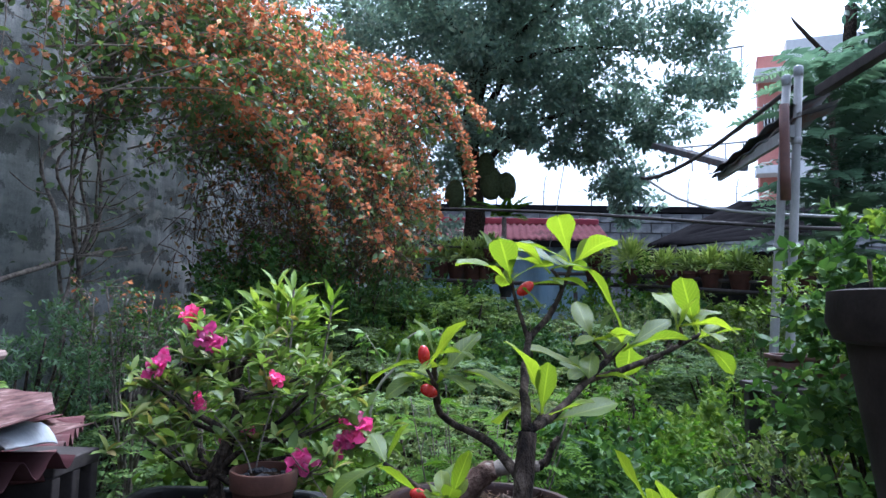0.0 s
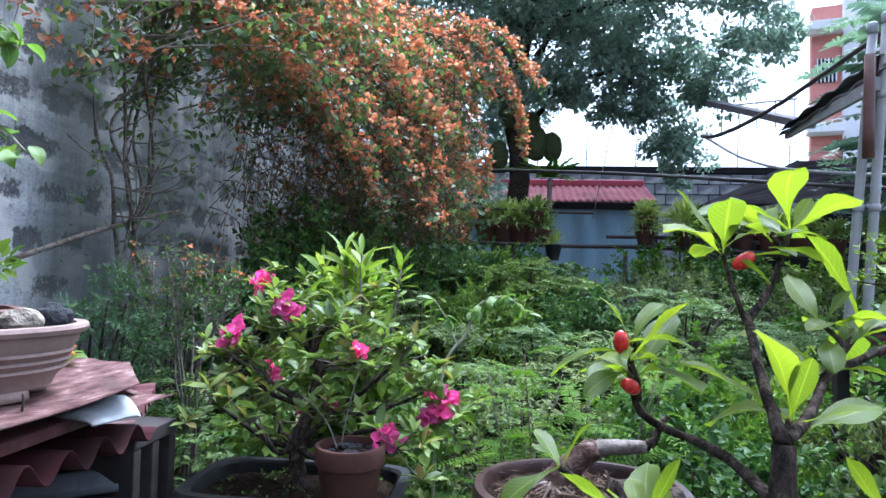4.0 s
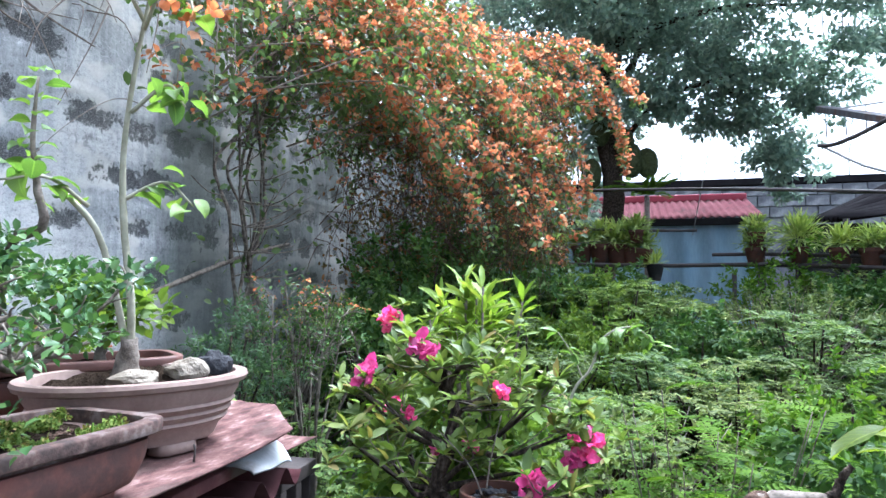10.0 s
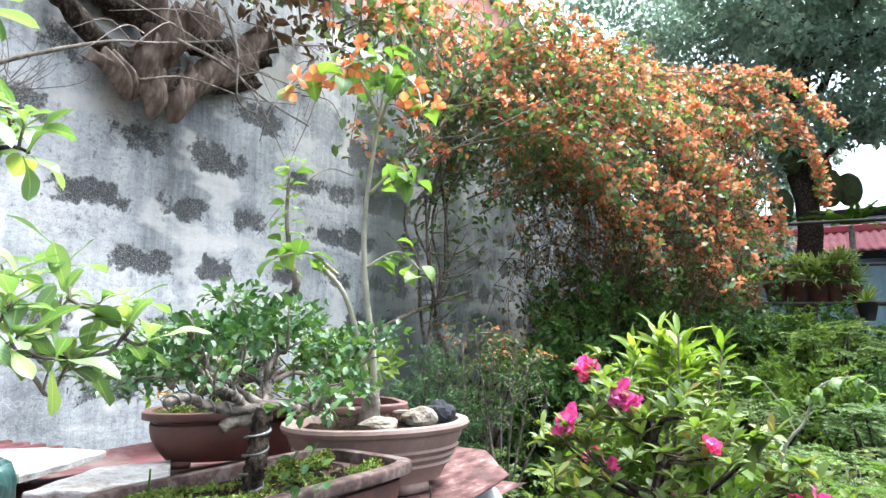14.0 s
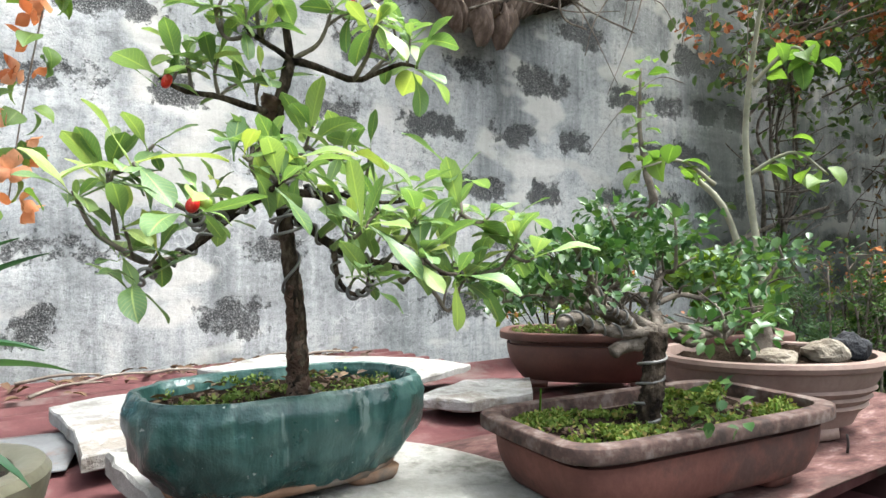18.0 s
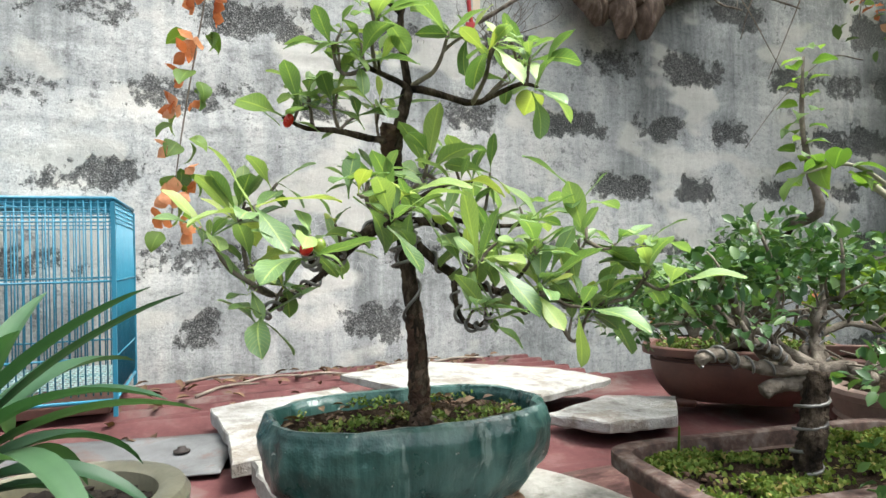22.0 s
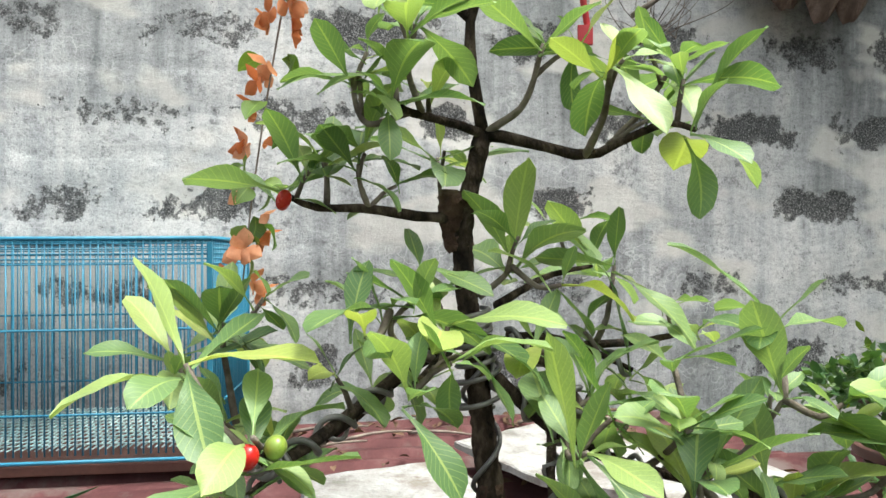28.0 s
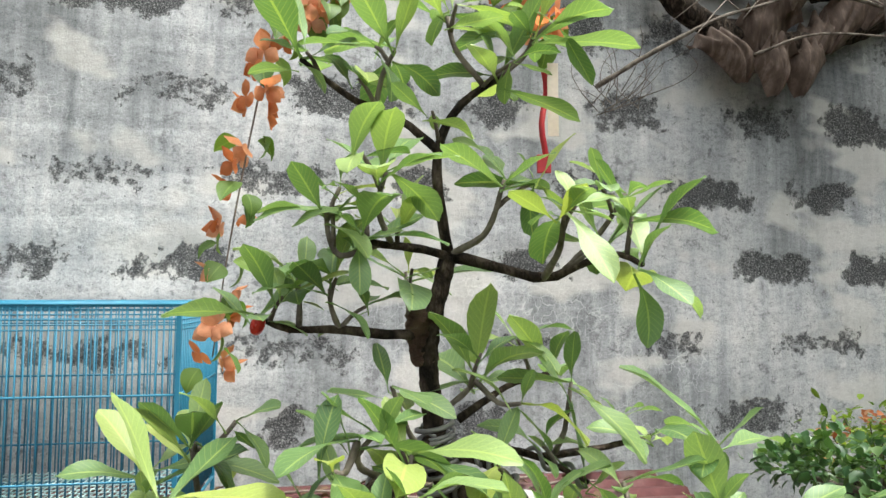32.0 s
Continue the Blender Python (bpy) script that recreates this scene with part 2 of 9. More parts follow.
M_TWIG = surface("dry_twig", [(0.3, (0.13, 0.10, 0.08)), (0.7, (0.34, 0.29, 0.24))], 30, 200, 0.8, 0.4)
M_GREENPOT = glaze()
M_REDCLAY = surface("red_clay", [(0.3, (0.098, 0.042, 0.034)), (0.65, (0.188, 0.083, 0.066))], 18, 140, 0.72, 0.35, stain=(0.075, 0.043, 0.037))
M_REDCLAY_RIM = surface("weathered_clay_rim", [(0.34, (0.044, 0.032, 0.028)), (0.5, (0.100, 0.062, 0.052)), (0.66, (0.19, 0.152, 0.135))], 60, 210, 0.9, 0.35)
M_BACKCLAY = surface("brown_clay", [(0.3, (0.07, 0.028, 0.020)), (0.7, (0.145, 0.06, 0.042))], 18, 140, 0.6, 0.3)
M_DARKCLAY = surface("dark_clay", [(0.3, (0.016, 0.013, 0.011)), (0.7, (0.045, 0.036, 0.03))], 14, 140, 0.7, 0.3)
M_BUFFCLAY = surface("buff_clay", [(0.3, (0.180, 0.119, 0.097)), (0.7, (0.310, 0.230, 0.194))], 14, 140, 0.7, 0.3)
M_TERRA = surface("terracotta", [(0.3, (0.048, 0.022, 0.015)), (0.7, (0.098, 0.043, 0.029))], 16, 140, 0.7, 0.3, stain=(0.040, 0.030, 0.024))
M_ORANGECLAY = surface("bare_orange_clay", [(0.3, (0.20, 0.115, 0.072)), (0.7, (0.34, 0.215, 0.14))], 25, 160, 0.85, 0.4, stain=(0.13, 0.11, 0.09))
M_OLIVEPOT = surface("olive_glaze", [(0.3, (0.13, 0.118, 0.078)), (0.5, (0.20, 0.185, 0.13)), (0.7, (0.28, 0.26, 0.195))], 22, 140, 0.45, 0.25, stain=(0.12, 0.105, 0.07))
M_BROWNPOT = surface("brown_glaze", [(0.3, (0.018, 0.009, 0.008)), (0.7, (0.050, 0.025, 0.020))], 14, 140, 0.32, 0.25)
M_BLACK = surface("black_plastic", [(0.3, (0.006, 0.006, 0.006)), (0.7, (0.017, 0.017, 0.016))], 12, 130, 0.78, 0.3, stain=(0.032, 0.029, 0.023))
M_SOIL = surface("soil", [(0.35, (0.010, 0.007, 0.005)), (0.65, (0.037, 0.027, 0.019))], 70, 320, 0.95, 1.0, 0.008)
M_MOSS = leafy("moss", [(0.0, (0.050, 0.085, 0.020)), (0.4, (0.100, 0.155, 0.036)), (0.8, (0.175, 0.225, 0.062)), (1.0, (0.24, 0.19, 0.085))], 0.85, 0.25, gloss=0.1)
M_SHEET = surface("red_roof_sheet", [(0.3, (0.073, 0.028, 0.029)), (0.55, (0.124, 0.053, 0.052)), (0.75, (0.19, 0.115, 0.108))], 12, 130, 0.75, 0.4, 0.002, stain=(0.118, 0.088, 0.080))
M_SHEET2 = surface("faded_roof_sheet", [(0.36, (0.052, 0.027, 0.025)), (0.48, (0.115, 0.062, 0.055)), (0.58, (0.175, 0.10, 0.09)), (0.68, (0.31, 0.225, 0.20))], 26, 150, 0.9, 0.7, 0.004, stain=(0.075, 0.048, 0.042), stretch=(1.6, 0.7, 1))
M_ZINC = surface("grey_sheet", [(0.3, (0.085, 0.085, 0.085)), (0.7, (0.20, 0.20, 0.205))], 14, 110, 0.85, 0.5, 0.003, stain=(0.12, 0.075, 0.06))
M_PALESHEET = surface("pale_flashing", [(0.3, (0.20, 0.21, 0.215)), (0.5, (0.33, 0.34, 0.345)), (0.7, (0.46, 0.47, 0.475))], 14, 120, 0.6, 0.4, 0.003, stain=(0.20, 0.18, 0.16))
M_SLAB = surface("white_slab", [(0.32, (0.188, 0.174, 0.156)), (0.45, (0.320, 0.310, 0.292)), (0.62, (0.418, 0.411, 0.394))], 24, 160, 0.9, 0.9, 0.006, stain=(0.189, 0.166, 0.143))
M_SLAB2 = surface("grey_slab", [(0.3, (0.225, 0.217, 0.195)), (0.6, (0.390, 0.375, 0.345))], 16, 150, 0.9, 0.7, 0.005, stain=(0.112, 0.107, 0.090))
M_BLUE = surface("blue_paint", [(0.3, (0.012, 0.145, 0.235)), (0.7, (0.030, 0.220, 0.330))], 20, 160, 0.5, 0.15)
M_WIRE = surface("grey_wire", [(0.3, (0.13, 0.125, 0.12)), (0.7, (0.28, 0.27, 0.255))], 40, 200, 0.5, 0.2, metal=0.5)
M_PIPE = surface("weathered_pipe", [(0.3, (0.20, 0.195, 0.185)), (0.7, (0.40, 0.39, 0.37))], 12, 140, 0.6, 0.3, stretch=(1, 1, 0.3))
M_DARKPIPE = surface("dark_pipe", [(0.3, (0.030, 0.025, 0.024)), (0.7, (0.084, 0.072, 0.066))], 12, 140, 0.6, 0.3)
M_STONE = surface("pale_stone", [(0.3, (0.131, 0.103, 0.072)), (0.6, (0.290, 0.253, 0.200))], 40, 170, 0.85, 0.8, 0.006)
M_STONE2 = surface("black_rock", [(0.3, (0.016, 0.016, 0.018)), (0.7, (0.056, 0.056, 0.060))], 50, 170, 0.8, 0.8, 0.006)
M_TARP = surface("blue_tarp", [(0.3, (0.224, 0.336, 0.434)), (0.7, (0.406, 0.532, 0.630))], 3.0, 40, 0.5, 0.3, 0.02, stretch=(1, 1, 0.25))
M_ROOF = surface("faded_red_roof", [(0.3, (0.075, 0.023, 0.028)), (0.7, (0.130, 0.056, 0.060))], 3, 40, 1.05, 0.2, stain=(0.042, 0.021, 0.021))
M_DARKROOF = surface("dark_roof_sheet", [(0.3, (0.011, 0.010, 0.011)), (0.7, (0.030, 0.028, 0.029))], 3, 40, 1.05, 0.2)
M_BLOCK = surface("weathered_block", [(0.3, (0.10, 0.10, 0.11)), (0.6, (0.24, 0.245, 0.25))], 5, 60, 0.9, 0.4, stain=(0.30, 0.30, 0.30))
M_PINK = surface("salmon_paint", [(0.3, (0.56, 0.22, 0.18)), (0.7, (0.66, 0.30, 0.25))], 0.8, 8, 0.8, 0.1)
M_WHITE = surface("white_paint", [(0.3, (0.70, 0.70, 0.70)), (0.7, (0.80, 0.80, 0.79))], 0.8, 8, 0.8, 0.1)
M_GROUND = surface("damp_ground", [(0.3, (0.045, 0.040, 0.03)), (0.6, (0.13, 0.12, 0.10))], 3, 30, 0.95, 0.6, 0.01, stain=(0.06, 0.08, 0.03))
M_BERRY = surface("red_berry", [(0.3, (0.45, 0.012, 0.010)), (0.7, (0.62, 0.03, 0.02))], 60, 300, 0.28, 0.05)
M_GREENBERRY = surface("green_berry", [(0.3, (0.16, 0.24, 0.03)), (0.7, (0.26, 0.33, 0.06))], 60, 300, 0.3, 0.05)
M_RIBBON = surface("red_ribbon", [(0.3, (0.42, 0.01, 0.02)), (0.7, (0.58, 0.03, 0.035))], 60, 300, 0.5, 0.05)
M_PAPER = surface("white_tag", [(0.3, (0.80, 0.62, 0.52)), (0.7, (0.86, 0.74, 0.64))], 60, 300, 0.6, 0.05)
M_JACK = surface("jackfruit_skin", [(0.3, (0.03, 0.04, 0.015)), (0.7, (0.09, 0.10, 0.04))], 40, 160, 0.8, 1.0, 0.01)
M_DRY = surface("dry_frond", [(0.3, (0.046, 0.030, 0.021)), (0.52, (0.112, 0.078, 0.058)), (0.72, (0.25, 0.192, 0.155))], 22, 160, 0.7, 0.5, 0.003, stretch=(1, 2.5, 0.8))
M_BLUEPOT = surface("blue_plastic", [(0.3, (0.012, 0.02, 0.09)), (0.7, (0.02, 0.035, 0.15))], 12, 130, 0.4, 0.1)

L_HERO = leafy("bonsai_leaf", [(0.0, (0.10, 0.19, 0.062)), (0.3, (0.175, 0.29, 0.105)), (0.7, (0.26, 0.385, 0.155)), (0.92, (0.36, 0.47, 0.15)), (1.0, (0.46, 0.52, 0.12))], 0.38, 0.36, (1.1, 1.15, 0.6), veins=True, joined=False, gloss=0.6)
L_FRONT = leafy("backlit_leaf", [(0.0, (0.085, 0.135, 0.015)), (0.5, (0.138, 0.202, 0.021)), (1.0, (0.205, 0.270, 0.027))], 0.5, 0.6, (1.5, 1.45, 0.3), veins=True, joined=False)
L_DARK = leafy("dark_small_leaf", [(0.0, (0.034, 0.078, 0.022)), (0.5, (0.066, 0.130, 0.036)), (1.0, (0.135, 0.215, 0.054))], 0.5, 0.34, gloss=0.15)
L_GLOSSY = leafy("glossy_leaf", [(0.0, (0.036, 0.092, 0.030)), (0.5, (0.075, 0.155, 0.048)), (1.0, (0.160, 0.255, 0.075))], 0.36, 0.28, gloss=0.36)
L_MID = leafy("mid_small_leaf", [(0.0, (0.070, 0.125, 0.020)), (0.5, (0.132, 0.205, 0.032)), (1.0, (0.245, 0.325, 0.058))], 0.52, 0.42, gloss=0.12)
L_OLIVE = leafy("olive_fine_leaf", [(0.0, (0.074, 0.105, 0.042)), (0.5, (0.140, 0.187, 0.072)), (1.0, (0.25, 0.295, 0.125))], 0.6, 0.4, gloss=0.2)
L_SPRAY = leafy("spray_leaf", [(0.0, (0.056, 0.104, 0.034)), (0.5, (0.110, 0.172, 0.054)), (1.0, (0.215, 0.285, 0.096))], 0.6, 0.42, gloss=0.2)
L_FERN = leafy("feathery_leaf", [(0.0, (0.050, 0.110, 0.012)), (0.5, (0.090, 0.175, 0.018)), (1.0, (0.165, 0.255, 0.030))], 0.6, 0.45, gloss=0.12)
L_AZALEA = leafy("azalea_leaf", [(0.0, (0.095, 0.140, 0.034)), (0.4, (0.175, 0.24, 0.052)), (0.8, (0.30, 0.37, 0.088)), (1.0, (0.40, 0.27, 0.11))], 0.5, 0.42, gloss=0.35)
L_BRIGHT = leafy("bright_leaf", [(0.0, (0.15, 0.24, 0.028)), (0.5, (0.30, 0.41, 0.050)), (1.0, (0.47, 0.52, 0.10))], 0.5, 0.45, gloss=0.3)
L_FEATHER = leafy("young_feathery_leaf", [(0.0, (0.044, 0.098, 0.012)), (0.5, (0.080, 0.155, 0.018)), (1.0, (0.18, 0.26, 0.030))], 0.6, 0.42, gloss=0.06)
L_TUFT = leafy("pale_tuft_leaf", [(0.0, (0.15, 0.22, 0.06)), (0.5, (0.27, 0.35, 0.10)), (1.0, (0.44, 0.50, 0.20))], 0.5, 0.42)
# leaves paled, blued and made more translucent to stand in for haze
L_HAZETREE = leafy("tree_leaf", [(0.0, (0.165, 0.250, 0.210)), (0.6, (0.26, 0.365, 0.29)), (1.0, (0.38, 0.47, 0.36))], 0.34, 0.72, (1.0, 1.0, 0.98))
# greener, with a little of that haze in its colour too
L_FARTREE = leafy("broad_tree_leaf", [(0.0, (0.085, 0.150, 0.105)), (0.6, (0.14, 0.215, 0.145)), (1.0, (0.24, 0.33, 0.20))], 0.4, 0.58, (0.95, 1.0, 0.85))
L_BOUG = leafy("vine_leaf", [(0.0, (0.07, 0.12, 0.045)), (0.5, (0.13, 0.20, 0.07)), (1.0, (0.24, 0.31, 0.12))], 0.45, 0.4)
L_VINE = leafy("large_vine_leaf", [(0.0, (0.09, 0.17, 0.04)), (1.0, (0.21, 0.32, 0.06))], 0.48, 0.5, veins=True, joined=False)
L_BRACT = leafy("orange_bract", [(0.0, (0.40, 0.125, 0.058)), (0.35, (0.57, 0.212, 0.102)), (0.75, (0.69, 0.32, 0.172)), (1.0, (0.77, 0.52, 0.37))], 0.7, 0.6, (1.11, 1.0, 0.8), gloss=0.2)
L_BRACT1 = leafy("large_orange_bract", [(0.0, (0.54, 0.165, 0.060)), (0.5, (0.70, 0.295, 0.13)), (1.0, (0.80, 0.48, 0.31))], 0.7, 0.55, (1.12, 0.97, 0.78), joined=False, gloss=0.2)
# vine leaf copy, browned and darkened for the shade under the bracts
L_SHADE = leafy("shaded_brown_vine_leaf", [(0.0, (0.050, 0.060, 0.024)), (0.45, (0.105, 0.095, 0.040)), (0.75, (0.20, 0.105, 0.045)), (1.0, (0.34, 0.135, 0.055))], 0.7, 0.4, gloss=0.2)
L_PINK = leafy("pink_petal", [(0.0, (0.78, 0.070, 0.28)), (0.5, (0.87, 0.15, 0.42)), (1.0, (0.90, 0.32, 0.56))], 0.6, 0.5, (1.1, 0.9, 1.1), gloss=0.15)
L_SAGE = leafy("soft_sage_leaf", [(0.0, (0.072, 0.125, 0.070)), (0.5, (0.125, 0.195, 0.105)), (1.0, (0.21, 0.295, 0.165))], 0.6, 0.4, gloss=0.2)
L_STRAP = leafy("strap_leaf", [(0.0, (0.026, 0.072, 0.036)), (0.6, (0.045, 0.108, 0.052)), (1.0, (0.076, 0.150, 0.070))], 0.5, 0.34, joined=False, gloss=0.4)
L_LITTER = leafy("fallen_leaf", [(0.0, (0.056, 0.028, 0.014)), (0.6, (0.123, 0.067, 0.034)), (1.0, (0.202, 0.123, 0.067))], 0.8, 0.15)

for _m, _s in ((M_SOIL, 0.0), (M_BLACK, 0.25), (M_BARK, 0.08), (M_BROWNPOT, 0.35), (M_DARKCLAY, 0.05), (M_DARKPIPE, 0.1), (M_DARKROOF, 0.0), (M_ROOF, 0.02), (M_TARP, 0.1), (M_SHEET, 0.08), (M_SHEET2, 0.08)):
    _m.node_tree.nodes["Principled BSDF"].inputs["Specular IOR Level"].default_value = _s


# ---- mesh helpers ----
def mesh_of(name, verts, faces, smooth=True, uvs=None):
    me = bpy.data.meshes.new(name)
    me.from_pydata([tuple(v) for v in verts], [], faces)
    if uvs is not None:
        lay = me.uv_layers.new(name="UVMap")
        for loop in me.loops:
            lay.data[loop.index].uv = uvs[loop.vertex_index]
    if smooth:
        me.shade_smooth()
    me.update()
    return me


class Geo:
    """Collects pieces of one mesh."""

    def __init__(self):
        self.v, self.f = [], []

    def add(self, v, f):
        o = len(self.v)
        self.v.extend(tuple(p) for p in v)
        self.f.extend(tuple(i + o for i in q) for q in f)
        return self

    def mesh(self, name, smooth=True):
        return mesh_of(name, self.v, self.f, smooth)


def part(name, me, mat, parent, label="", m=None):
    if isinstance(me, Geo):
        me = me.mesh(name)
        if name in ("pot", "rim", "tray"):
            me.set_sharp_from_angle(angle=0.7)
    if isinstance(me, bmesh.types.BMesh):
        bm, me = me, bpy.data.meshes.new(name)
        bm.to_mesh(me)
        bm.free()
    if mat and not me.materials:
        me.materials.append(mat)
    ob = new(name, me)
    ob.parent = parent
    if m is not None:
        ob.matrix_basis = m
    if label:
        tagged(ob, label)
    return ob


def thing(name, label, category, m, group="", kind=""):
    ob = new(name)
    ob.empty_display_size = 0.05
    ob.matrix_basis = m
    return tagged(ob, label, category, group, kind)


def solid(name, me, mat, label, category, m=None, group="", kind=""):
    ob = part(name, me, mat, None, "", m)
    return tagged(ob, label, category, group, kind)


def curve_points(pts, n):
    """n points on a smooth line through pts."""
    p = [Vector(q) for q in pts]
    p = [p[0] * 2 - p[1]] + p + [p[-1] * 2 - p[-2]]
    out = []
    for i in range(n):
        s = i / (n - 1) * (len(p) - 3)
        k = min(int(s), len(p) - 4)
        t = s - k
        a, b, c, d = p[k:k + 4]
        out.append(0.5 * ((2 * b) + (c - a) * t + (2 * a - 5 * b + 4 * c - d) * t * t + (3 * b - a - 3 * c + d) * t ** 3))
    return out


def tube(pts, r0, r1, n=10, seg=7, rough=0.0, rng=random, plain=False):
    """A tapered, slightly knotty tube: verts and faces."""
    c = [Vector(p) for p in pts] if plain else curve_points(pts, n)
    n = len(c)
    v, f = [], []
    side = Vector((0.3, 0.5, 0.81))
    for i, p in enumerate(c):
        d = (c[min(i + 1, n - 1)] - c[max(i - 1, 0)]).normalized()
        side = (side - d * side.dot(d))
        side = side.normalized() if side.length > 1e-4 else d.orthogonal().normalized()
        up = d.cross(side)
        r = r0 + (r1 - r0) * (i / (n - 1))
        for j in range(seg):
            a = 2 * math.pi * j / seg
            k = r * (1 + rough * (rng.random() - 0.5) * 2)
            v.append(p + side * math.cos(a) * k + up * math.sin(a) * k)
    for i in range(n - 1):
        for j in range(seg):
            k = (j + 1) % seg
            f.append((i * seg + j, i * seg + k, (i + 1) * seg + k, (i + 1) * seg + j))
    f.append(tuple(range(seg - 1, -1, -1)))
    f.append(tuple(range((n - 1) * seg, n * seg)))
    return v, f


def coil(pts, r, wire, turns, n=None):
    """A wire wound round a line."""
    n = n or int(turns * 12)
    c = curve_points(pts, n)
    out = []
    for i, p in enumerate(c):
        d = (c[min(i + 1, n - 1)] - c[max(i - 1, 0)]).normalized()
        s = d.orthogonal().normalized()
        u = d.cross(s)
        a = 2 * math.pi * turns * i / (n - 1)
        out.append(p + (s * math.cos(a) + u * math.sin(a)) * r)
    return tube(out, wire, wire, seg=5, plain=True)


def blade(length, width, n=8, droop=0.3, fold=0.25, wide=0.6, wave=0.0, point=1.4, seed=0, twist=0.0):
    """A leaf along +Y from the origin with its face to +Z: verts, faces, uvs."""
    rng = random.Random(seed)
    ph = rng.random() * 6
    v, f, uv = [], [], []
    y = z = 0.0
    ang = 0.12
    for i in range(n + 1):
        s = i / n
        w = width * 0.5 * max(0.0, math.sin(math.pi * min(1.0, s) ** (math.log(0.5) / math.log(wide)))) ** (1.35 if s < wide else point * 0.6)
        w = max(w, width * (0.035 if i else 0.03))
        if i == n:
            w = width * 0.02
        tw = twist * s
        for j in range(5):
            x = (j - 2) / 2 * w
            lift = abs(x) * fold + wave * width * math.sin(ph + s * 11 + j * 1.3) * (abs(j - 2) / 2)
            v.append((x * math.cos(tw) - lift * math.sin(tw), y - math.sin(ang) * lift, z + lift * math.cos(tw) + x * math.sin(tw)))
            uv.append((j / 4, s))
        y += math.cos(ang) * length / n
        z += math.sin(ang) * length / n
        ang -= droop / n * 2
    for i in range(n):
        for j in range(4):
            a = i * 5 + j
            f.append((a, a + 1, a + 6, a + 5))
    return v, f, uv


def blade_mesh(name, *a, **k):
    v, f, uv = blade(*a, **k)
    return mesh_of(name, v, f, True, uv)


def leaf_cloud(name, pos, aim, size, rng, width=0.45, spread=0.9, fold=0.3, flat=0.35):
    """One mesh of many small folded leaves at pos (n,3), pointing about along aim (n,3)."""
    n = len(pos)
    d = aim / (np.linalg.norm(aim, axis=1, keepdims=True) + 1e-9) + rng.normal(0, spread, (n, 3))
    d /= np.linalg.norm(d, axis=1, keepdims=True) + 1e-9
    up = rng.normal(0, flat, (n, 3)) + np.array([0, 0, 1.0])
    s = np.cross(d, up)
    s /= np.linalg.norm(s, axis=1, keepdims=True) + 1e-9
    u = np.cross(s, d)
    ln = size * rng.uniform(0.65, 1.3, (n, 1))
    wd = ln * width * rng.uniform(0.8, 1.2, (n, 1)) * 0.5
    base, mid, tip = pos, pos + d * ln * 0.52 - u * ln * 0.02, pos + d * ln - u * ln * 0.14
    l1, r1 = pos + d * ln * 0.3 - s * wd * 0.86 + u * wd * fold, pos + d * ln * 0.3 + s * wd * 0.86 + u * wd * fold
    l2, r2 = pos + d * ln * 0.68 - s * wd * 0.88 + u * wd * fold - u * ln * 0.05, pos + d * ln * 0.68 + s * wd * 0.88 + u * wd * fold - u * ln * 0.05
    verts = np.stack([base, l1, l2, mid, r1, r2, tip], 1).reshape(-1, 3)
    tri = np.array([[0, 3, 1], [1, 3, 2], [2, 3, 6], [0, 4, 3], [4, 5, 3], [5, 6, 3]])
    faces = (np.arange(n)[:, None, None] * 7 + tri[None]).reshape(-1, 3)
    return big_mesh(name, verts, faces, True)


def big_mesh(name, verts, faces, smooth=False):
    me = bpy.data.meshes.new(name)
    k = faces.shape[1]
    me.vertices.add(len(verts))
    me.vertices.foreach_set("co", np.ascontiguousarray(verts, dtype=np.float32).ravel())
    me.loops.add(faces.size)
    me.loops.foreach_set("vertex_index", np.ascontiguousarray(faces, dtype=np.int32).ravel())
    me.polygons.add(len(faces))
    me.polygons.foreach_set("loop_start", np.arange(0, faces.size, k, dtype=np.int32))
    me.update(calc_edges=True)
    me.validate()
    if smooth:
        me.shade_smooth()
    return me


def ball_points(rng, n, centre, radii, shell=0.5):
    """Points in an ellipsoid, thicker towards its skin, with their outward directions."""
    d = rng.normal(0, 1, (n, 3))
    d /= np.linalg.norm(d, axis=1, keepdims=True)
    r = rng.uniform(shell, 1.0, (n, 1)) ** 0.6 * (1 + 0.12 * rng.normal(0, 1, (n, 1)))
    return np.array(centre) + d * r * np.array(radii), d


def ring(hx, hy, z, p, n):
    out = []
    for i in range(n):
        a = 2 * math.pi * i / n
        c, s = math.cos(a), math.sin(a)
        out.append((hx * math.copysign(abs(c) ** (2 / p), c), hy * math.copysign(abs(s) ** (2 / p), s), z))
    return out


def loft(rows, p=2.0, n=48, cap=True):
    """A pot: rings (half x, half y, z) from the foot up over the rim and down inside."""
    g = Geo()
    for hx, hy, z in rows:
        g.v.extend(ring(hx, hy, z, p, n))
    for i in range(len(rows) - 1):
        for j in range(n):
            k = (j + 1) % n
            g.f.append((i * n + j, i * n + k, (i + 1) * n + k, (i + 1) * n + j))
    if cap:
        g.f.append(tuple(range(n - 1, -1, -1)))
        g.f.append(tuple(range((len(rows) - 1) * n, len(rows) * n)))
    return g


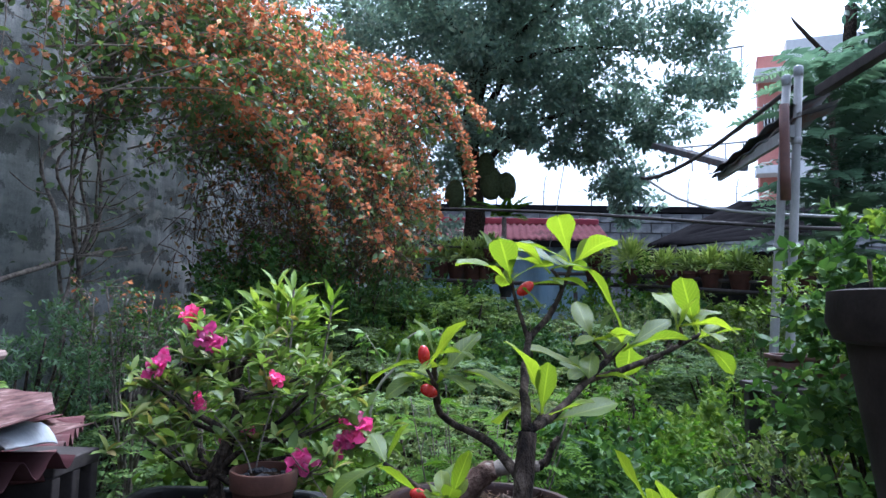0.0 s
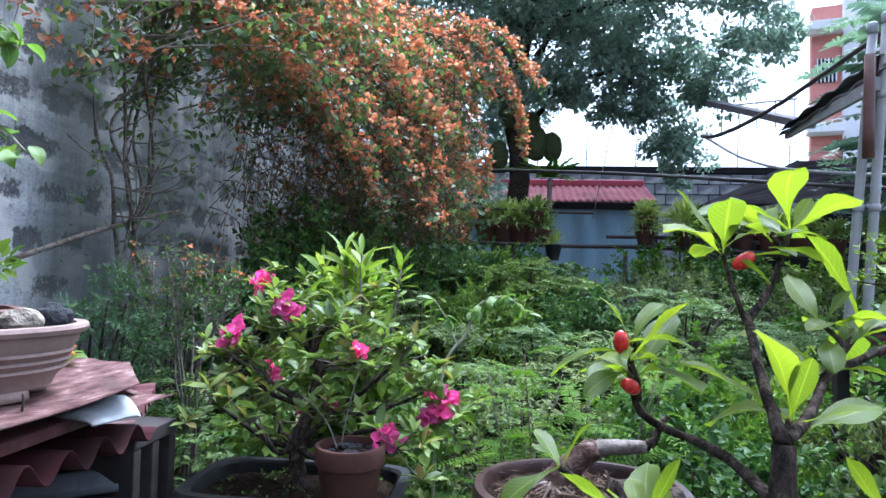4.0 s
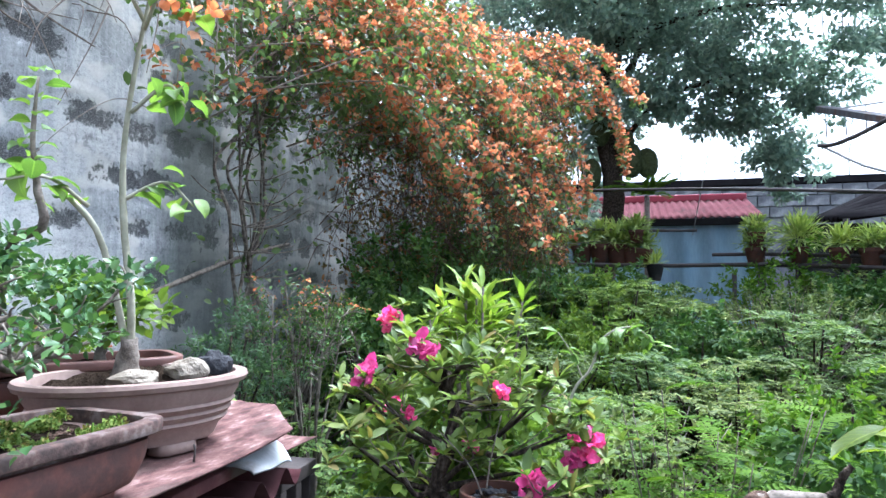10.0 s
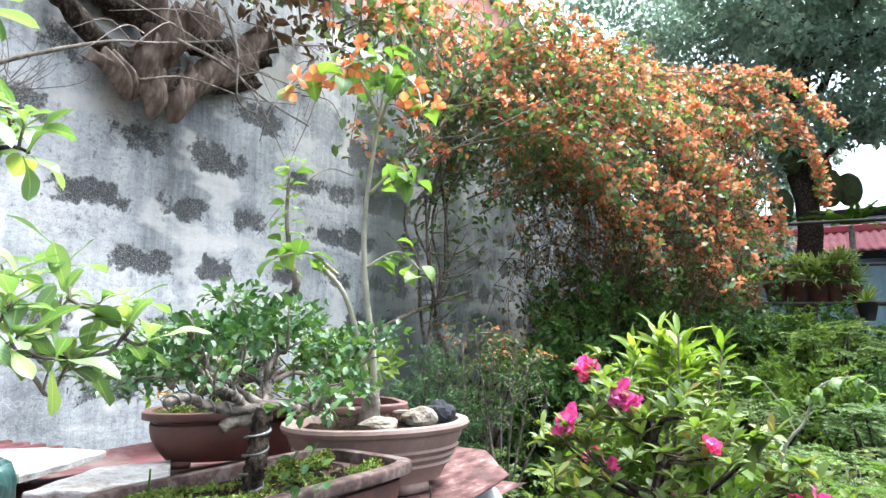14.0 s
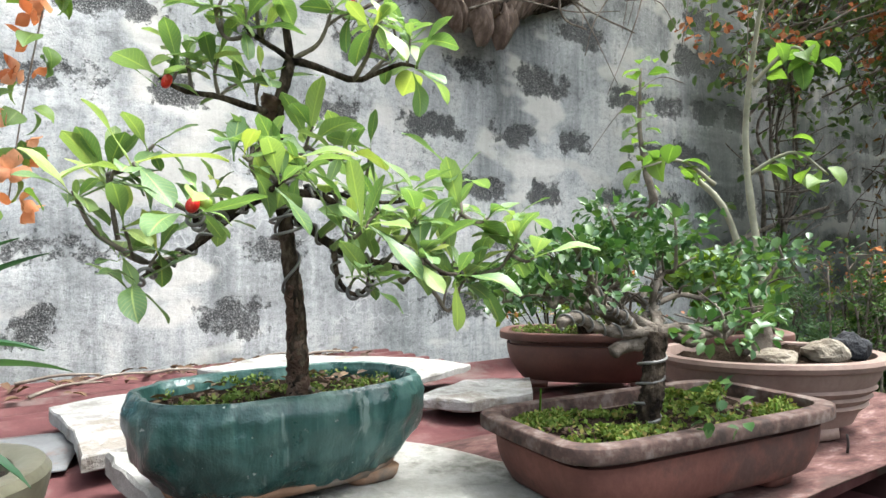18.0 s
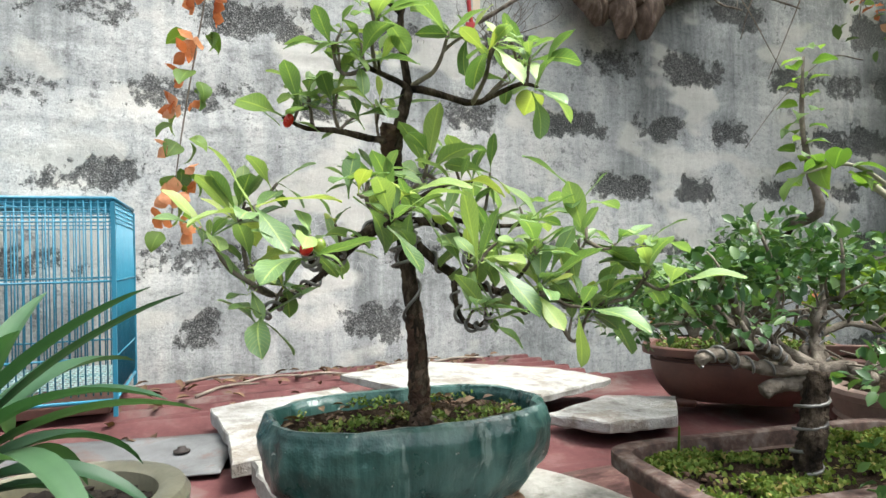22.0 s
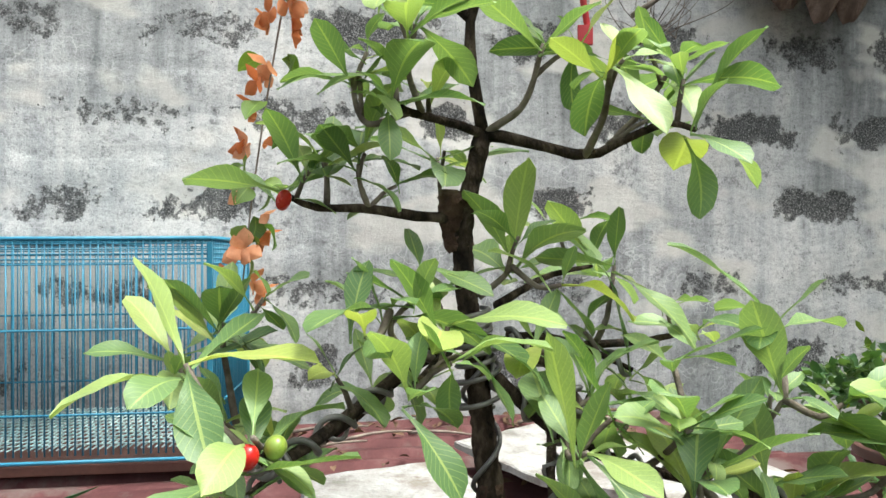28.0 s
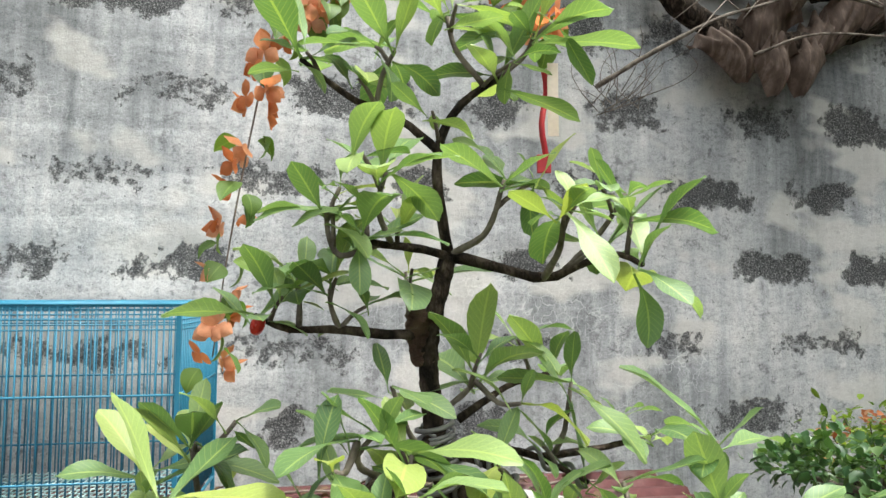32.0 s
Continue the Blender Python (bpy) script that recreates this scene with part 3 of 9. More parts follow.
def box(x0, y0, z0, x1, y1, z1, bev=0.0):
    bm = bmesh.new()
    bmesh.ops.create_cube(bm, size=1)
    for v in bm.verts:
        v.co = Vector(((x0 + x1) / 2 + v.co.x * (x1 - x0), (y0 + y1) / 2 + v.co.y * (y1 - y0), (z0 + z1) / 2 + v.co.z * (z1 - z0)))
    if bev:
        bmesh.ops.bevel(bm, geom=bm.edges[:], offset=bev, segments=2, affect="EDGES", profile=0.6)
    return bm


def soil_bed(hx, hy, z, p, seed, lumps=0.006, mound=0.01):
    """The uneven top of the earth in a pot."""
    g = Geo()
    n, k = 40, 12
    off = Vector((seed * 3.1, seed * 1.7, 0))
    for i in range(k + 1):
        s = i / k
        for x, y, _ in ring(hx * s + 1e-5, hy * s + 1e-5, 0, 2 + (p - 2) * s, n):
            h = noise.noise(Vector((x, y, 0)) * 38 + off) * lumps + noise.noise(Vector((x, y, 2)) * 110 + off) * lumps * 0.6
            g.v.append((x, y, z + h + mound * (1 - s * s)))
    for i in range(k):
        for j in range(n):
            m = (j + 1) % n
            g.f.append((i * n + j, i * n + m, (i + 1) * n + m, (i + 1) * n + j))
    return g


def pebbles(seed, n, hx, hy, z, size):
    """Rounded, uneven grit spread over a pot's earth."""
    rng = random.Random(seed)
    bm = bmesh.new()
    bmesh.ops.create_icosphere(bm, subdivisions=1, radius=1)
    ball = [v.co.copy() for v in bm.verts]
    tris = [tuple(v.index for v in f.verts) for f in bm.faces]
    bm.free()
    g = Geo()
    for _ in range(n):
        a, r = rng.random() * 6.28, rng.random() ** 0.5 * 0.93
        c = Vector((math.cos(a) * r * hx, math.sin(a) * r * hy, z))
        s = size * rng.uniform(0.35, 1.2)
        q = Matrix.Rotation(rng.random() * 6.28, 3, "Z") @ Matrix.Diagonal((s * rng.uniform(0.8, 1.4), s, s * rng.uniform(0.45, 0.8)))
        g.add([q @ (p * rng.uniform(0.75, 1.15)) + c for p in ball], tris)
    return g.mesh("pebbles", False)


def moss_mesh(seed, n, hx, hy, z, p=2.0, size=0.007, keep=0.0):
    rng = np.random.default_rng(seed)
    a, r = rng.uniform(0, 6.283, n), rng.uniform(0.02, 0.96, n) ** 0.55
    c, s = np.cos(a), np.sin(a)
    x = hx * r * np.sign(c) * np.abs(c) ** (2 / p)
    y = hy * r * np.sign(s) * np.abs(s) ** (2 / p)
    ok = np.array([noise.noise(Vector((float(i), float(j), seed)) * 22) > keep for i, j in zip(x, y)])
    lump = np.array([max(0.0, noise.noise(Vector((float(i), float(j), seed + 5)) * 45)) for i, j in zip(x, y)])
    pos = np.stack([x, y, z + rng.uniform(0, size * 1.3, n) + lump * size * 3.0], 1)[ok]
    return leaf_cloud("moss", pos, np.tile((0, 0, 1.0), (len(pos), 1)), size, rng, 0.7, 0.8)


def place(x, y, z, direction, roll=0.0):
    """A pose at a point with +Y along direction."""
    q = Vector(direction).to_track_quat("Y", "Z").to_matrix().to_4x4()
    return Matrix.Translation((x, y, z)) @ q @ Matrix.Rotation(roll, 4, "Y")


LEVEL = Matrix.Translation((0, 0, 1.4)) @ Matrix.Rotation(radians(3.3), 4, "Y") @ Matrix.Translation((0, 0, -1.4))


def local(root, p):
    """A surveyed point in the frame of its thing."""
    return root.matrix_basis.inverted() @ LEVEL @ Vector(p)


# ---- ground and walls ----
def ground():
    n = 60
    ax = np.sign(np.linspace(-1, 1, n)) * np.abs(np.linspace(-1, 1, n)) ** 3 * 400
    xx, yy = np.meshgrid(ax, ax + 4, indexing="ij")
    zz = np.array([[noise.noise(Vector((x, y, 0)) * 0.7) * 0.03 for x, y in zip(r, q)] for r, q in zip(xx, yy)])
    v = np.stack([xx, yy, zz], -1).reshape(-1, 3)
    i = np.arange(n * n).reshape(n, n)
    f = np.stack([i[:-1, :-1], i[1:, :-1], i[1:, 1:], i[:-1, 1:]], -1).reshape(-1, 4)
    solid("ground", big_mesh("ground", v, f, True), M_GROUND, "damp trodden earth of the garden with moss", "ground", kind="structure")


ground()

WALL_X, WALL_TOP = -2.08, 2.98
# bare patches on the old wall, course by course: (along, width)
COURSES = [
    (2.305, 0.13, [(-0.27, 0.31), (0.04, 0.13), (0.62, 0.16), (0.86, 0.10), (1.10, 0.13), (1.9, 0.2), (2.6, 0.2)]),
    (2.080, 0.115, [(-0.48, 0.15), (-0.13, 0.29), (0.25, 0.27), (0.62, 0.14), (0.97, 0.20), (1.37, 0.22), (1.68, 0.20), (2.15, 0.21), (2.42, 0.22)]),
    (1.875, 0.095, [(-0.28, 0.28), (0.085, 0.31), (0.42, 0.12), (0.85, 0.15), (1.20, 0.20), (1.537, 0.17), (1.84, 0.13), (2.31, 0.22), (2.60, 0.16)]),
    (1.680, 0.09, [(-0.44, 0.15), (-0.12, 0.19), (0.70, 0.17), (1.39, 0.18), (1.69, 0.12), (2.05, 0.14), (2.41, 0.20)]),
    (1.480, 0.09, [(-0.30, 0.31), (0.11, 0.34), (0.70, 0.19), (1.09, 0.16), (1.515, 0.25), (1.86, 0.18), (2.2, 0.2)]),
    (1.300, 0.11, [(-0.6, 0.2), (0.11, 0.09), (0.57, 0.17), (1.30, 0.22), (1.9, 0.2), (2.3, 0.2)]),
]


def lattice(rng, y, z, step_y, step_z):
    """Smooth random numbers over the wall."""
    gy, gz = y / step_y, z / step_z
    tab = rng.random((int(gy.max() - gy.min()) + 4, int(gz.max() - gz.min()) + 4))
    gy, gz = gy - gy.min(), gz - gz.min()
    iy, iz = gy.astype(int), gz.astype(int)
    fy, fz = gy - iy, gz - iz
    fy, fz = fy * fy * (3 - 2 * fy), fz * fz * (3 - 2 * fz)
    return (tab[iy, iz] * (1 - fy) + tab[iy + 1, iz] * fy) * (1 - fz) + (tab[iy, iz + 1] * (1 - fy) + tab[iy + 1, iz + 1] * fy) * fz


def old_wall():
    rng = np.random.default_rng(4)
    ys = np.concatenate([np.linspace(-3.5, -1.0, 40, endpoint=False), np.arange(-1.0, 2.6, 0.011), np.arange(2.6, 5.5, 0.022), np.linspace(5.5, 12.3, 90)])
    zs = np.concatenate([np.linspace(0, 0.95, 20, endpoint=False), np.arange(0.95, 2.5, 0.011), np.linspace(2.5, WALL_TOP, 30)])
    yy, zz = np.meshgrid(ys, zs, indexing="ij")
    wob = lattice(rng, yy, zz, 0.05, 0.05) * 0.6 + lattice(rng, yy, zz, 0.018, 0.018) * 0.4
    worn = np.zeros_like(yy)
    extra = []
    for row in range(1, 14):
        z = 0.085 + 0.2 * row
        for k in range(60):
            y = -3.3 + k * 0.26 + 0.13 * (row % 2)
            if (y > 2.55 or y < -0.65) and rng.random() < (0.86 if y > 2.55 else 0.36):
                extra.append((z, rng.uniform(0.10, 0.155), [(y, rng.uniform(0.13, 0.22))]))
    for z, h, row in COURSES + extra:
        for y, w in row:
            sy, sz = np.abs(ys - y) < w, np.abs(zs - z) < h
            cut = np.ix_(sy, sz)
            d = ((np.abs(yy[cut] - y) / (w * 0.6)) ** 4 + (np.abs(zz[cut] - z) / (h * 0.45)) ** 4) ** 0.25
            worn[cut] = np.maximum(worn[cut], np.clip(1.50 - d * 1.0 + (wob[cut] - 0.5) * 1.15, 0, 1) * rng.uniform(0.50, 0.97))
    # far stretch darkened for the bougainvillea's shade; foot and random blotches darker too
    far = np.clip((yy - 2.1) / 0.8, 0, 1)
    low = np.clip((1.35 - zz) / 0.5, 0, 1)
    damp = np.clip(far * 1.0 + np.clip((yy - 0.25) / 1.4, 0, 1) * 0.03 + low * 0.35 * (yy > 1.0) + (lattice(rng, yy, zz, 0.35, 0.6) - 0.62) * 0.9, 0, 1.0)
    joint = np.exp(-(((zz - 0.085) % 0.2 - 0.1) / 0.006) ** 2)
    xx = WALL_X + (wob - 0.5) * 0.004 + (lattice(rng, yy, zz, 0.4, 0.3) - 0.5) * 0.012 - worn * 0.006 - joint * 0.0015
    v = np.stack([xx, yy, zz], -1).reshape(-1, 3)
    i = np.arange(yy.size).reshape(yy.shape)
    f = np.stack([i[:-1, :-1], i[1:, :-1], i[1:, 1:], i[:-1, 1:]], -1).reshape(-1, 4)
    me = big_mesh("wall_west", v, f, True)
    # every block took the limewash a little differently; the tone lightens past y 0.7
    row = np.floor((zz - 0.085) / 0.2).astype(int)
    col = np.floor((yy + 3.5 + 0.2 * (row % 2)) / 0.4).astype(int)
    wash = (rng.random((80, 40))[np.clip(col, 0, 79), np.clip(row + 2, 0, 39)] - 0.5) * 0.055 + (lattice(rng, yy, zz, 0.5, 1.2) - 0.5) * 0.06 - 0.026 + 0.024 * np.clip((yy - 0.7) / 0.5, 0, 1)
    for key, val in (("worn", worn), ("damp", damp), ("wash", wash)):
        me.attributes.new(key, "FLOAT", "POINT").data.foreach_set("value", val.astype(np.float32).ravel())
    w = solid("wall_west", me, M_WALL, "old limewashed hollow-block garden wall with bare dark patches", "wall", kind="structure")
    part("wall_core", box(WALL_X - 0.2, -3.5, 0, WALL_X - 0.016, 12.3, WALL_TOP - 0.005), M_BLOCK, w)
    # worn coping stones on the top
    r = random.Random(5)
    y = -3.5
    while y < 12.2:
        ln = r.uniform(0.36, 0.42)
        bm = box(WALL_X - 0.215, y, WALL_TOP, WALL_X + 0.012 + r.random() * 0.01, y + ln - 0.012, WALL_TOP + 0.03 + r.random() * 0.03, 0.008)
        part("coping_stone", bm, M_BLOCK, w)
        y += ln
    p = part("pillar", box(WALL_X - 0.22, 12.3, 0, WALL_X + 0.12, 12.7, 3.8, 0.02), M_BLOCK, None)
    tagged(p, "weathered concrete pillar at the end of the garden wall", "pillar", kind="structure")


old_wall()


def plain_walls():
    """Unseen plain walls, added to close the garden and its bounced light."""
    solid("added_wall_south", box(-2.08, -3.7, 0, 7.0, -3.52, 2.4), M_BLOCK, "plain grey block wall added unseen to close the garden", "wall", kind="structure")
    solid("added_wall_east", box(7.0, -3.7, 0, 7.18, 12.98, 2.0), M_BLOCK, "plain low grey block wall added unseen beside the garden", "wall", kind="structure")


plain_walls()


def far_wall():
    r = random.Random(8)
    w = solid("wall_north", box(-8, 13.0, 0, 16, 13.15, 3.31), M_BLOCK, "long weathered hollow-block boundary wall", "wall", kind="structure")
    shared = []
    for k in range(4):
        bm = box(-0.192, -0.035 - 0.006 * k, -0.09, 0.192, 0.02, 0.09, 0.008)
        me = bpy.data.meshes.new("block")
        bm.to_mesh(me)
        bm.free()
        me.materials.append(M_BLOCK)
        shared.append(me)
    for row in range(7):
        for k in range(28):
            ob = part("block", shared[r.randrange(4)], None, w)
            ob.matrix_basis = pose(-1.4 + k * 0.4 + 0.2 * (row % 2), 12.99, 2.01 + row * 0.2, r.uniform(-.6, .6), 0, r.uniform(-.8, .8))
    part("coping", box(-8, 12.93, 3.32, 16, 13.2, 3.45, 0.015), M_DARKROOF, w)
    fence = thing("barbed_wire_fence", "rusty barbed wire strung on thin posts along the wall top", "fence", pose(0, 13.05, 3.44))
    for k in range(14):
        x = -2.5 + k * 0.95
        part("post", Geo().add(*tube([(x, 0, -0.01), (x + 0.01, 0, 0.45), (x + 0.05, -0.03, 0.62)], 0.011, 0.009, 5, 5)), M_DARKPIPE, fence)
    for z in (0.16, 0.3, 0.44):
        g = Geo()
        pts = [(-2.5 + k * 0.475, 0.004 * (k % 2), z + (0.02 if k % 2 else 0)) for k in range(27)]
        g.add(*tube(pts, 0.0045, 0.0045, 60, 4))
        for k in range(120):
            x = -2.4 + k * 0.1
            g.add(*tube([(x - 0.012, 0, z - 0.02), (x + 0.012, 0, z + 0.03)], 0.003, 0.002, 2, 3))
        part("wire", g, M_DARKPIPE, fence)


far_wall()


def corrugated(w, ln, ribs, amp, thick=0.0015, bend=0.0, seed=0, step=6, trapezoid=False):
    """A ribbed metal sheet, w across its ribs (x), ln along them (y)."""
    r = random.Random(seed)
    nx, ny = ribs * step + 1, 14
    g = Geo()
    o = Vector((seed * 2.3, 0, 0))
    for side in (0, 1):
        for i in range(nx):
            for j in range(ny):
                u, t = i / (nx - 1), j / (ny - 1)
                ph = math.sin(u * ribs * 2 * math.pi)
                if trapezoid:
                    ph = max(-0.45, min(1.0, ph * 2.2))
                x, y = (u - 0.5) * w, (t - 0.5) * ln
                z = amp * ph + bend * (t - 0.5) ** 2 + 0.006 * noise.noise(Vector((x, y, 0)) * 3 + o)
                ragged = 0.006 * noise.noise(Vector((x * 9, t * 9, 1)) + o)
                g.v.append((x, y + (ragged if j in (0, ny - 1) else 0), z - side * thick))
    n = nx * ny
    for i in range(nx - 1):
        for j in range(ny - 1):
            a = i * ny + j
            g.f.append((a, a + ny, a + ny + 1, a + 1))
            g.f.append((n + a, n + a + 1, n + a + ny + 1, n + a + ny))
    for i in range(nx - 1):
        a, b = i * ny, i * ny + ny - 1
        g.f.append((a, n + a, n + a + ny, a + ny))
        g.f.append((b, b + ny, n + b + ny, n + b))
    for j in range(ny - 1):
        a, b = j, (nx - 1) * ny + j
        g.f.append((a, a + 1, n + a + 1, n + a))
        g.f.append((b, n + b, n + b + 1, b + 1))
    return g


def quad_roof(a, b, c, d, ribs, amp):
    """A ribbed roof whose ribs run from edge a-d to edge b-c."""
    a, b, c, d = map(Vector, (a, b, c, d))
    nrm = (b - a).cross(d - a).normalized()
    n = ribs * 4
    g = Geo()
    for side in (0, 1):
        for i in range(n + 1):
            u = i / n
            for j in range(7):
                t = j / 6
                p = (a.lerp(d, u)).lerp(b.lerp(c, u), t)
                g.v.append(p + nrm * (amp * math.sin(u * ribs * 2 * math.pi) - 0.008 * side))
    m = (n + 1) * 7
    for i in range(n):
        for j in range(6):
            q = i * 7 + j
            g.f.append((q, q + 7, q + 8, q + 1))
            g.f.append((m + q, m + q + 1, m + q + 8, m + q + 7))
    for i in range(n):
        for q in (i * 7, i * 7 + 6):
            g.f.append((q, m + q, m + q + 7, q + 7))
    return g


def shed():
    s = thing("shed", "low shed with faded red ribbed roof and blue tarpaulin front", "shed", pose(0.6, 10.2, 0))
    loc = lambda p: tuple(Vector(p) - Vector((0.6, 10.2, 0)))
    part("roof", quad_roof(loc((-1.6, 9.5, 2.36)), loc((-1.6, 11.0, 2.80)), loc((2.0, 10.9, 2.80)), loc((1.9, 9.4, 2.38)), 34, 0.016), M_ROOF, s)
    part("ridge_cap", box(-2.2, 0.68, 2.79, 1.4, 0.84, 2.90, 0.02), surface("crimson_ridge", [(0.3, (0.32, 0.03, 0.06)), (0.7, (0.45, 0.07, 0.10))], 3, 40, 0.55, 0.1), s, "crimson ridge cap")
    part("eave_beam", box(-2.2, -0.82, 2.28, 1.25, -0.74, 2.37, 0.006), M_DARKROOF, s)
    for i, (x0, x1) in enumerate(((-2.15, -1.2), (-1.2, -0.1), (-0.1, 0.62), (0.62, 1.2))):
        g = Geo()
        nx, nz = 26, 14
        for i2 in range(nx + 1):
            for j in range(nz + 1):
                x, z = x0 + (x1 - x0) * i2 / nx, 0.9 + 1.42 * j / nz
                g.v.append((x, -0.70 + 0.035 * noise.noise(Vector((x * 5, i * 3.3, z * 0.9))) + 0.02 * math.sin(x * 16 + noise.noise(Vector((x, 0, z))) * 3), z))
        for i2 in range(nx):
            for j in range(nz):
                a = i2 * (nz + 1) + j
                g.f.append((a, a + nz + 1, a + nz + 2, a + 1))
        part("tarpaulin", g, M_TARP, s, "creased blue tarpaulin")
    part("back_wall", box(-2.2, 0.45, 0, 1.3, 0.55, 2.66), M_BLOCK, s)
    for x in (-2.15, 1.26):
        part("post", box(x - 0.04, -0.8, 0, x + 0.04, -0.72, 2.3, 0.005), M_DARKPIPE, s)


shed()


def dark_leanto():
    s = thing("lean_to", "dark open lean-to under old ribbed roof sheets", "lean-to", pose(3.2, 7.4, 0))
    loc = lambda p: tuple(Vector(p) - Vector((3.2, 7.4, 0)))
    part("roof", quad_roof(loc((2.12, 7.35, 2.13)), loc((3.25, 7.0, 2.20)), loc((3.42, 8.6, 2.86)), loc((2.15, 8.4, 2.22)), 7, 0.03), M_DARKROOF, s, "streaked ribbed sheets")
    part("roof_end", quad_roof(loc((3.25, 7.0, 2.18)), loc((6.0, 6.2, 2.45)), loc((6.2, 8.0, 2.9)), loc((3.43, 8.6, 2.84)), 9, 0.03), M_DARKROOF, s)
    # black walls added to stand in for the shade inside
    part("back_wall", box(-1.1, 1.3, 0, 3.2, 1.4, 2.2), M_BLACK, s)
    part("side_shade_panel", box(-1.0, 0.3, 0, -0.95, 1.3, 2.0), M_BLACK, s)
    for x in (-1.05, 0.1, 1.6):
        part("post", Geo().add(*tube([(x, -0.15, 0), (x, -0.15, 2.12)], 0.035, 0.03, 3, 8)), M_DARKPIPE, s)


dark_leanto()


def far_building():
    b = thing("apartment_building", "white and salmon apartment block beyond the wall", "building", pose(10.45, 22.6, -0.5, 0, 0, -18))
    part("wall", box(0.15, 0, 0, 6, 6, 11.4, 0.03), M_WHITE, b)
    part("recess_wall", box(-0.75, 0.25, 0, 0.15, 0.9, 11.0, 0.03), M_PINK, b, "salmon painted recess")
    for z in (3.2, 6.6, 10.0):
        part("floor_slab", box(-0.9, -0.55, z, 0.15, 0.25, z + 0.28, 0.02), M_WHITE, b)
    for z in (1.6, 5.0, 8.4):
        win = part("window", box(-0.60, 0.2, z, 0.0, 0.247, z + 0.8, 0.01), M_BLACK, b)
        for k in range(6):
            part("bar", box(-0.59 + k * 0.11, 0.14, z, -0.55 + k * 0.11, 0.18, z + 0.8), M_WHITE, win)
    for z in (3.45, 6.85, 10.25):
        rail = part("balcony_rail", Geo().add(*tube([(-1.2, -0.5, z + 0.9), (-3.6, -0.2, z + 0.9)], 0.035, 0.035, 4, 6)), M_PIPE, b)
        for k in range(5):
            part("baluster", Geo().add(*tube([(-1.3 - k * 0.55, -0.49 + k * 0.07, z), (-1.3 - k * 0.55, -0.49 + k * 0.07, z + 0.9)], 0.025, 0.025, 2, 5)), M_PIPE, rail)
    n = solid("neighbour_house", box(-5.2, 4.0, 0, -3.4, 9.0, 5.6, 0.03), M_PINK, "salmon plastered neighbouring house beyond the garden wall", "house")
    part("cornice", box(-5.3, 3.95, 5.62, -3.3, 9.05, 5.85, 0.02), M_WHITE, n)
    part("drain_pipe", Geo().add(*tube([(-3.33, 5.4, 2.0), (-3.33, 5.4, 5.6)], 0.06, 0.06, 3, 8)), M_DARKPIPE, n)


far_building()


